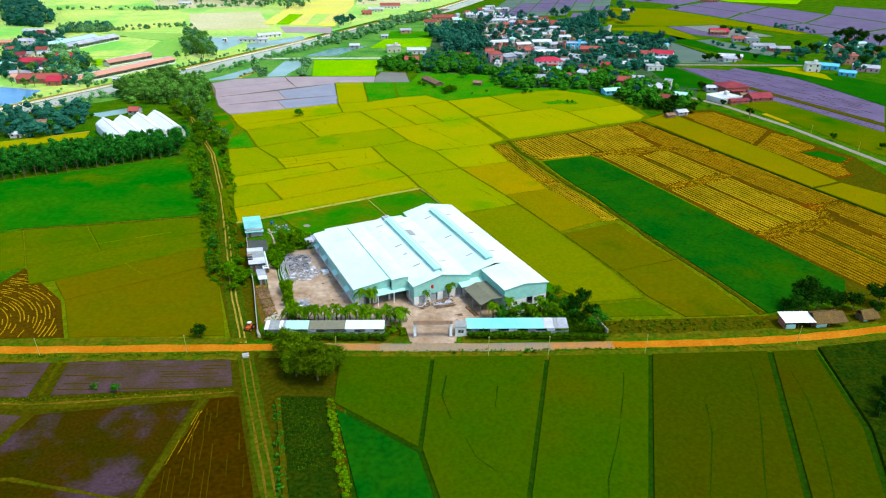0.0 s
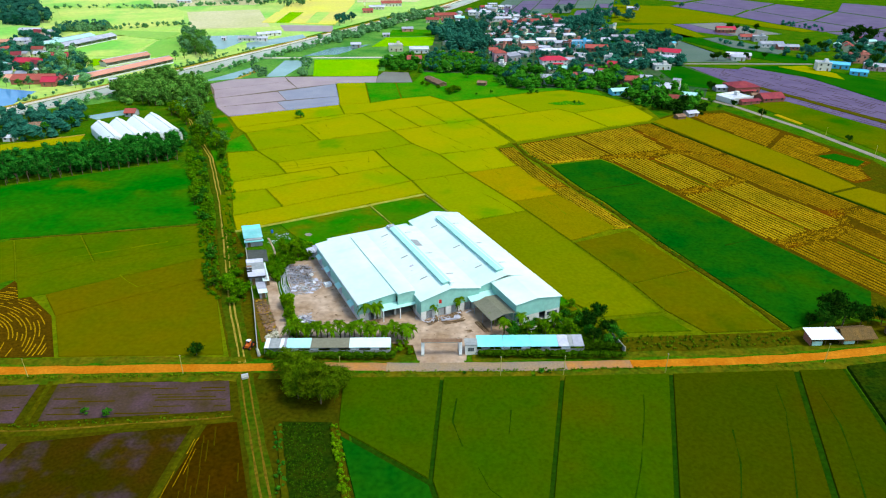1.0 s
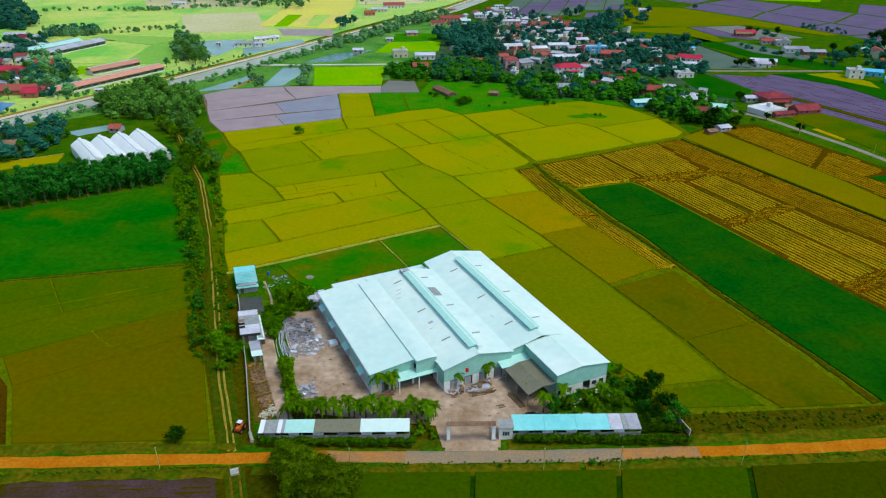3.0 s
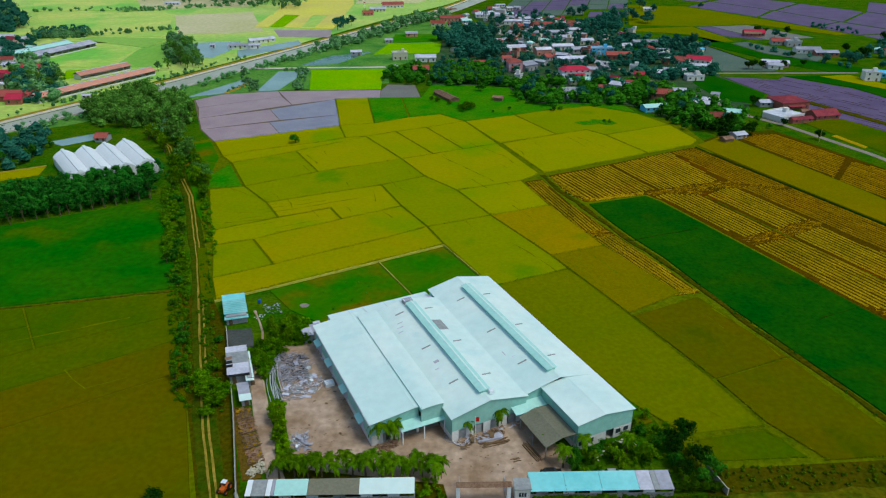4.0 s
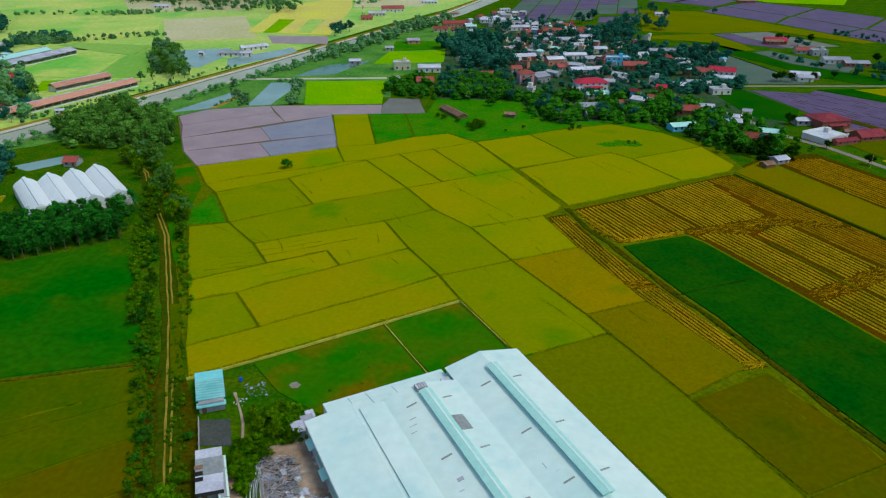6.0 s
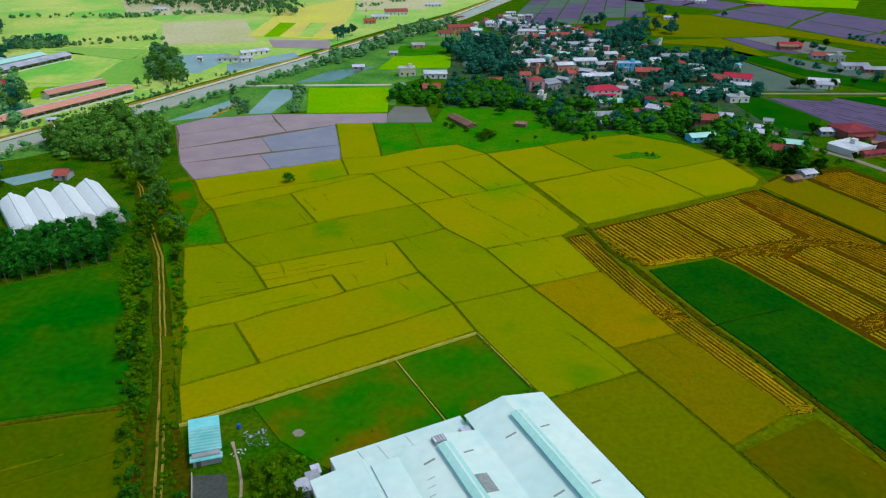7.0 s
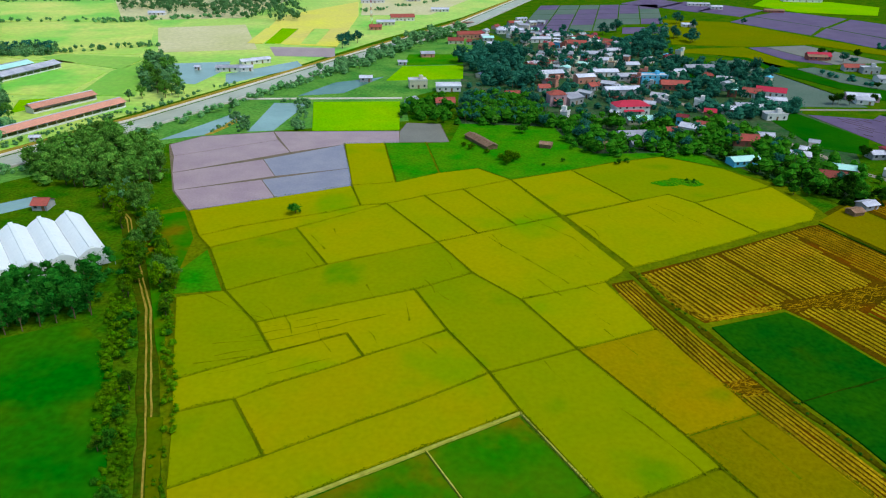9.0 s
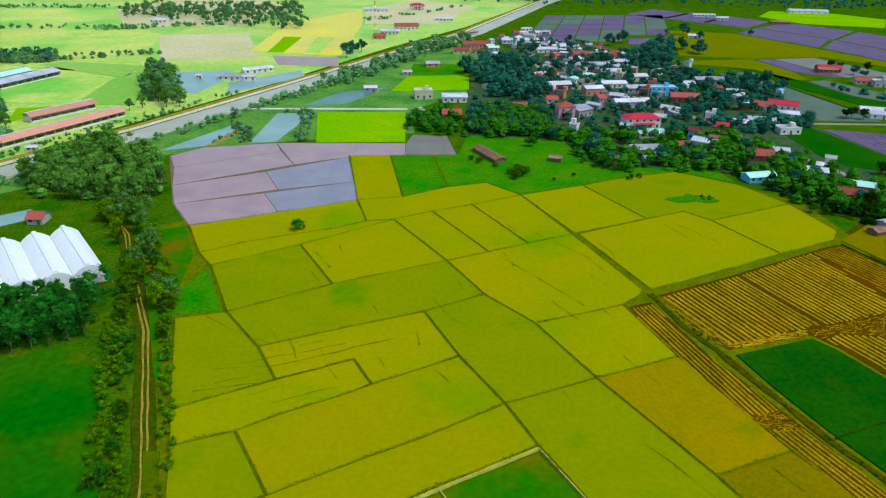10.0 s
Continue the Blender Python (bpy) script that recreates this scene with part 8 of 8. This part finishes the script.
def mast(x, y, high):
    t = thing("radio_mast", x, y, 0, 10, "slim red and white lattice radio mast", "mast")
    n = 14
    for k in range(n):
        z0, z1, r0, r1 = high * k / n, high * (k + 1) / n, 1.1 * (1 - 0.8 * k / n), 1.1 * (1 - 0.8 * (k + 1) / n)
        g = Geo()
        for j in range(3):
            a, b = j * 2.094, (j + 1) * 2.094
            p, q = (r0 * math.cos(a), r0 * math.sin(a), z0), (r1 * math.cos(a), r1 * math.sin(a), z1)
            g.tube(p, q, 0.1, 0.1, 4)
            g.tube(p, (r1 * math.cos(b), r1 * math.sin(b), z1), 0.06, 0.06, 4)
        part("section", g, "crimson" if k % 2 else "plastic_white", t)


mast(-81.8, 742, 42)
t = thing("bridge", 0, 772, 0, 27, "small concrete bridge across a canal", "bridge")
part("deck", Geo().box(-11, 11, -2.5, 2.5, 0.9, 1.3), "rust", t)
for v in (-2.4, 2.4):
    rail = part("rail", Geo().box(-11, 11, v - 0.08, v + 0.08, 2.0, 2.15), "salmon", t)
    for k in range(8):
        part("post", Geo().box(-11 + 3.1 * k, -10.8 + 3.1 * k, v - 0.1, v + 0.1, 1.3, 2.0), "salmon", rail)
for u in (-5, 5):
    part("pier", Geo().box(u - 0.3, u + 0.3, -2.2, 2.2, -0.05, 0.9), "concrete", t)

# trees round the houses
LANES = [(x, y, 5.2) for x, y in STREET]
BELT = [(47, 388), (40, 402), (37, 428), (36, 438), (60, 440), (128, 448), (146, 397), (158, 366), (136, 328), (114, 352), (112, 366), (97, 388), (84, 384), (70, 391), (58, 383)]
GROVE_E = [(-12, 434), (16, 434), (37, 430), (36, 452), (30, 486), (-4, 486)]
scatter(VGRN + VGRN + VILL + [VPALM], BELT, 62, 0.6, 1.15, 101, 2.6, BUILT + LANES)
scatter([VPALM, VPALM] + VILL, GROVE_E, 60, 0.55, 0.85, 122, 2.4, BUILT + LANES)
for x, y, k in ((8.4, 373.6, 0.8), (10.6, 377, 0.95), (13, 380, 0.8), (6.4, 379.4, 0.6), (10, 385, 0.6), (-6, 394, 0.6), (-9, 398, 0.5), (1, 388.4, 0.5)):
    plant(YARD_T[int(y) % 2], x, y, k, x * 31)
for x, y, k in ((56.3, 375.7, 1.3), (60, 377.6, 1.0), (44.6, 391, 1.1), (40, 396, 1.0), (38, 408, 1.4), (24, 372, 0.7), (33, 378, 0.8)):
    plant(BUSH[int(y) % 2], x, y, k, x * 31)
scatter(VILL + VGRN, [(-42, 442), (-6, 440), (-6, 476), (-41, 472)], 9, 0.6, 1.0, 102, 3.2, BUILT + LANES)
scatter(VILL, blob(19, 576, 25, 54, -6, 5), 25, 1.0, 1.6, 103, 4.0, BUILT + LANES)
scatter(VILL + [VPALM], [(-4, 478), (28, 455), (112, 447), (150, 513), (155, 637), (85, 735), (36, 725), (48, 628), (36, 518), (-4, 522)], 60, 0.45, 1.0, 104, 4.0, BUILT + LANES)
scatter(VILL, [(113, 490), (171, 490), (200, 560), (160, 600), (140, 595)], 19, 0.7, 1.2, 105, 4.0, BUILT + LANES)
scatter(VILL, [(121, 446), (170, 452), (174, 480), (134, 480)], 6, 0.7, 1.1, 106, 3.5, BUILT + LANES)
scatter(VILL, [(108, 602), (155, 638), (163, 729), (124, 670)], 14, 1.0, 1.5, 107, 4.5, BUILT + LANES)
scatter(VILL, [(150, 686), (188, 676), (184, 717)], 6, 0.9, 1.3, 108, 4.5, BUILT + LANES)
scatter(HAZY_T, [(-102, 548), (-58, 652), (-51, 692), (-3, 757), (6, 735), (-48, 619), (-86, 540)], 25, 0.7, 1.1, 109, 4.0, BUILT + LANES)
scatter(HAZY_T, beside(CANAL, -13)[2:6] + beside(CANAL, -20)[2:6][::-1], 16, 0.5, 0.9, 110, 4.0, BUILT + LANES)
scatter(HAZY_T, [(-183, 477), (-163, 474), (-172, 520), (-208, 560), (-222, 600), (-205, 531)], 9, 0.8, 1.3, 111, 4.5, BUILT + LANES)
scatter(HAZY_T, beside(CANAL, 17)[1:5] + beside(CANAL, 22)[1:5][::-1], 10, 0.4, 0.8, 112, 4.0, BUILT + LANES)
scatter(HAZY_T, [(-262, 422), (-215, 386), (-225, 420), (-279, 506), (-305, 505)], 16, 0.7, 1.2, 113, 4.5, BUILT + LANES)
scatter(VILL + VGRN, [(-225, 268), (-186, 272), (-172, 300), (-197, 333), (-225, 314)], 14, 0.6, 1.0, 114, 4.0, BUILT + LANES)
scatter(HAZY_T, [(-414, 634), (-362, 637), (-436, 737), (-485, 758)], 21, 1.1, 1.7, 115, 6.0, BUILT + LANES)
scatter(VILL + [VPALM], CORE, 60, 0.6, 1.15, 125, 3.4, [(x, y, k * 0.7) for x, y, k in BUILT] + LANES)
FARM_T = ([(-259, 437), (-262, 481), (-226, 407), (-222, 388), (-230, 384)], [(-337, 506), (-332, 521), (-309, 475), (-314, 467)], [(-310, 458), (-302, 459), (-281, 422), (-289, 421)],
          [(-332, 534), (-321, 542), (-292, 487), (-310, 493)], [(-278, 456), (-268, 460), (-248, 419), (-259, 419)])
for k, poly in enumerate(FARM_T):
    scatter(VILL + GROVE, poly, 9, 0.6, 1.1, 140 + k, 3.2, BUILT)
    thicket(poly, 46, 2.4, 6.0, "leaf_hazy_blue", "dense trees between farm buildings", 150 + k, BUILT, 16)
thicket([(-342, 607), (-309, 625), (-292, 599), (-334, 591)], 150, 2.4, 5.0, "leaf_hazy_pale", "dense row of palms and trees behind farm sheds", 156, BUILT, 16)
scatter([VPALM], [(-342, 607), (-309, 625), (-292, 599), (-334, 591)], 20, 0.7, 1.0, 157, 3.0, BUILT)
thicket([(-492, 778), (-445, 761), (-372, 658), (-372, 622), (-408, 631)], 330, 4.2, 11, "leaf_hazy_blue", "dark far wood behind farmland", 158, BUILT, 16)
thicket([(-219, 388), (-188, 452), (-185, 450), (-216, 385)], 60, 0.9, 1.4, "leaf_hazy_pale", "scrub between a barn and a canal road", 159, BUILT, 16)
thicket([(-194, 496), (-222, 584), (-215, 600), (-200, 570), (-178, 496)], 110, 2.8, 8, "leaf_hazy_pale", "large trees beside a fish pond", 160, BUILT, 20)
for x, y, k in ((202, 483, 0.9), (206, 485, 1.0), (211, 482, 0.9), (227, 487, 0.8), (244, 494, 0.7), (300, 525, 1.2), (306, 530, 1.0), (358, 580, 2.0), (364, 572, 1.9), (372, 556, 1.7), (352, 586, 1.5)):
    plant(DARK[int(x) % 2], x, y, k, x * 17)
scatter(GROVE + HAZY_T, [(-190, 462), (-166, 478), (-172, 512), (-196, 560), (-222, 596), (-226, 580), (-204, 520)], 26, 0.8, 1.4, 123, 3.6, BUILT)
scatter(HAZY_T + GROVE, [(-262, 372), (-235, 386), (-222, 418), (-236, 440), (-268, 420)], 14, 0.7, 1.2, 124, 4.0, BUILT)
scatter(HAZY_T, [(-345, 600), (-312, 628), (-310, 636), (-350, 608)], 6, 0.8, 1.1, 116, 4.0, BUILT + LANES)
scatter(VILL + DARK, [(316, 564), (377, 597), (342, 490), (300, 440), (290, 470)], 16, 0.9, 1.4, 117, 5.0, BUILT + LANES)
scatter(VILL + DARK, [(235, 520), (300, 545), (290, 500), (240, 495)], 8, 0.7, 1.1, 118, 4.5, BUILT + LANES)
scatter(VILL + DARK, [(250, 590), (300, 600), (270, 640), (235, 625)], 6, 0.7, 1.1, 119, 4.5, BUILT + LANES)
scatter(GROVE + [VPALM], [(3, 478), (38, 480), (40, 436), (2, 430)], 24, 0.5, 0.8, 121, 3.0, BUILT + LANES)
plant(VGRN[0], 19.7, 419.8, 1.0, 0, 0.9)
scatter(VGRN + DARK, [(114, 338), (146, 327), (170, 350), (167, 374), (132, 372)], 10, 0.5, 0.9, 120, 3.0, BUILT + LANES)
for x, y, s in ((174.7, 326, 0.75), (168.2, 349, 0.6), (168, 388, 0.9), (199, 282, 0.6), (222, 250, 0.9), (226, 246, 0.8), (216, 268, 0.5), (205, 790, 1.4), (213, 765, 1.0), (120, 720, 1.3), (135, 735, 1.4), (270, 792, 0.8), (-95, 640, 1.4), (-92, 655, 1.3), (-86, 665, 1.2)):
    plant(DARK[0] if y < 400 else VILL[0], x, y, s, x * 13)


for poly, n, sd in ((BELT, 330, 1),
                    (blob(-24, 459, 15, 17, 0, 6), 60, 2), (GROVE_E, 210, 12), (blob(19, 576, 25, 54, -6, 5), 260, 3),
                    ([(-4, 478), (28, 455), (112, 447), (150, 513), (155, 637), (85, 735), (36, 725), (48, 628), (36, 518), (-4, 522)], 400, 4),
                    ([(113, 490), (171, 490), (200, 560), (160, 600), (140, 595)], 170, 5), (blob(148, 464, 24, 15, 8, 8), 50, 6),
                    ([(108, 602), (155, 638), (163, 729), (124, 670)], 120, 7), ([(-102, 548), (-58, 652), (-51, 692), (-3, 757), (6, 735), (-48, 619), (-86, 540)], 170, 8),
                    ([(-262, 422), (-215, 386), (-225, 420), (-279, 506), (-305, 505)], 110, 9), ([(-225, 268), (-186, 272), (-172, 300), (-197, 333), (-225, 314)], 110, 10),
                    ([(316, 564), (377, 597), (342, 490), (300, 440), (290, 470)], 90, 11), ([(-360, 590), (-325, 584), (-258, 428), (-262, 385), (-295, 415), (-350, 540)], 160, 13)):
    thicket(poly, int(n * 0.9), 3.1 if sd != 4 else 2.3, (5.0 if sd == 4 else 6.4) if sd != 3 else 9.5, "leaf_hazy_pale" if sd in (8, 9) else "leaf_green" if sd in (1, 2, 12) else "leaf_hazy_blue", "dense green trees filling gaps between houses", 200 + sd, BUILT + LANES, 16)


def far_wood(poly, count, seed, high, label):
    """A far wood: many lumpy crowns as one mass."""
    r = random.Random(seed)
    xs, ys = [p[0] for p in poly], [p[1] for p in poly]
    cs, rs = [], []
    while len(cs) < count:
        p = (r.uniform(min(xs), max(xs)), r.uniform(min(ys), max(ys)))
        if inside(p, poly):
            k = r.uniform(2.2, 4.2)
            cs.append((p[0], p[1], high * r.uniform(0.3, 0.9)))
            rs.append(k)
    # haze comes from the leaf colour: paler on the left, bluer on the right
    tagged(part("far_wood", leaves(cs, rs, 16, 1.5, r), "leaf_hazy_pale" if poly[0][0] < 0 else "leaf_hazy_blue"), label, "wood", kind="stuff")


far_wood([(-343, 828), (-210, 786), (-156, 757), (-150, 800), (-190, 950), (-370, 893)], 420, 1, 9, "distant green wood paled for haze")
far_wood([(2, 990), (398, 1024), (435, 984), (620, 1050), (700, 1250), (3, 1150)], 700, 2, 12, "distant line of woods tinted blue for haze")
far_wood([(-700, 1000), (-400, 930), (-200, 1000), (-100, 1090), (-100, 1250), (-700, 1250)], 500, 3, 10, "distant line of woods paled for haze")
far_wood([(-60, 1060), (90, 1040), (100, 1200), (-80, 1200)], 120, 4, 9, "distant line of woods")

# ---- small marks on the land ----
rows([(-47.2, 67.6), (-44.6, 69), (-44.8, 58.3), (-47.2, 48.8), (-48.4, 56.5)], 88, 0.7, 0.14, 0.1, "straw_red", "thin yellowish straw lines on bare soil", "straw_row", 61, 0.6)
for poly, n, sd in (([(-350, 614), (-306, 636), (-290, 604), (-322, 584)], 60, 1), ([(-330, 742), (-222, 800), (-216, 812), (-330, 756)], 70, 2), ([(-300, 600), (-232, 640), (-234, 646), (-304, 606)], 40, 3),
                    ([(-520, 880), (-380, 908), (-380, 918), (-520, 892)], 60, 4), ([(-420, 744), (-290, 760), (-290, 766), (-420, 751)], 40, 5), ([(-100, 830), (10, 990), (4, 994), (-108, 836)], 50, 6),
                    ([(160, 678), (196, 818), (202, 816), (166, 676)], 24, 7), ([(330, 672), (350, 630), (356, 634), (336, 676)], 20, 8), ([(232, 565), (272, 488), (276, 490), (236, 568)], 26, 9)):
    thicket(poly, n, 2.0, 4.5, "leaf_hazy_pale" if poly[0][0] < 0 else "leaf_hazy_blue", "line of far trees between fields", 400 + sd, BUILT, 16)

scatter(GROVE + HAZY_T[:1], [(-133, 338), (-146, 336), (-140, 318), (-128, 312), (-122, 318), (-126, 334)], 12, 0.6, 1.0, 131, 2.5)

thicket([(100, 394), (113, 354), (136, 326), (150, 333), (140, 352), (118, 372), (108, 398)], 110, 1.9, 5.5, "leaf_dark", "dark trees crowding a field edge", 410, BUILT, 26)
thicket([(24, 112), (30, 118), (38, 124), (44, 121), (48, 112), (40, 107), (26, 108)], 40, 0.8, 2.0, "leaf_belt", "mixed shrubs in front of a warehouse", 411, (), 34)

field("meadow", blob(75.5, 353.4, 8.5, 5.2, 10, 71), "weedy green mound in a rice plot", 0.36, 0.0, "mound", "structure")
thicket(blob(75.5, 353.4, 7.6, 4.6, 10, 71), 60, 0.5, 0.4, "leaf_lime", "weeds on a green mound in a rice plot", 412, (), 20)
thicket([(78, 352), (83, 352), (83, 356), (78, 356)], 9, 0.8, 1.6, "leaf_green", "bushes on a green mound in a rice plot", 413, (), 26)
thicket([(-132, 411), (-127, 413), (-121, 436), (-124, 442), (-128, 430)], 16, 0.9, 1.4, "leaf_hazy_pale", "scrub on a bare spit between ponds", 414, (), 20)

# ragged weeds on the low bunds between plots
r = random.Random(31)
g = Geo()
for p, q in BUNDS:
    p, q = Vector(p), Vector(q)
    d, n, long = (q - p).normalized(), 0.0, (q - p).length
    side, phase = Vector((-d.y, d.x)), r.uniform(0, 60)
    while n < long:
        thick = 0.5 + 0.5 * math.sin(n * 0.31 + phase) * math.sin(n * 0.083 + phase)
        c = p + d * n + side * r.gauss(0, 0.16)
        for _ in range(2 + int(4 * thick)):
            a, w, h = r.uniform(0, math.tau), r.uniform(0.1, 0.26), r.uniform(0.34, 0.5) + 0.25 * thick * r.random()
            o = c + Vector((r.gauss(0, 0.22), r.gauss(0, 0.22)))
            u = Vector((math.cos(a), math.sin(a))) * w
            v = Vector((-u.y, u.x)) * 0.6
            g.add([(*(o - u), h - 0.1), (*(o - v), h - 0.04), (*(o + u), h), (*(o + v), h - 0.02)], [(0, 1, 2, 3)])
        n += r.uniform(0.5, 1.1) / (0.5 + thick)
tagged(part("bund_weeds", g, "bund_weed"), "ragged dark green weeds along low bunds between rice plots", "weeds", kind="stuff")

thicket([wp(0.7, 5), wp(3.6, 5), wp(2.8, 40), wp(2.4, 63), wp(0.7, 63)], 230, 0.75, 1.1, "leaf_belt", "low green shrubs along a warehouse wall", 125, (), 26)
tangle([(-53.6, 165), (-50.4, 166.4), (-49.6, 163.4), (-52, 162.4)], 18, 0.4, 0.03, "plastic_white", "white litter beside a footpath", 51, 0.2, 0.6)
tangle([(-52, 171), (-47, 172), (-46, 167), (-50, 166.4)], 40, 0.8, 0.04, "zinc", "grey litter on rough grass", 52, 0.1, 0.3)
for x, y in ((199.4, 259), (191, 288), (173.4, 322)):
    pole(x, y, 6.0, 0.1)
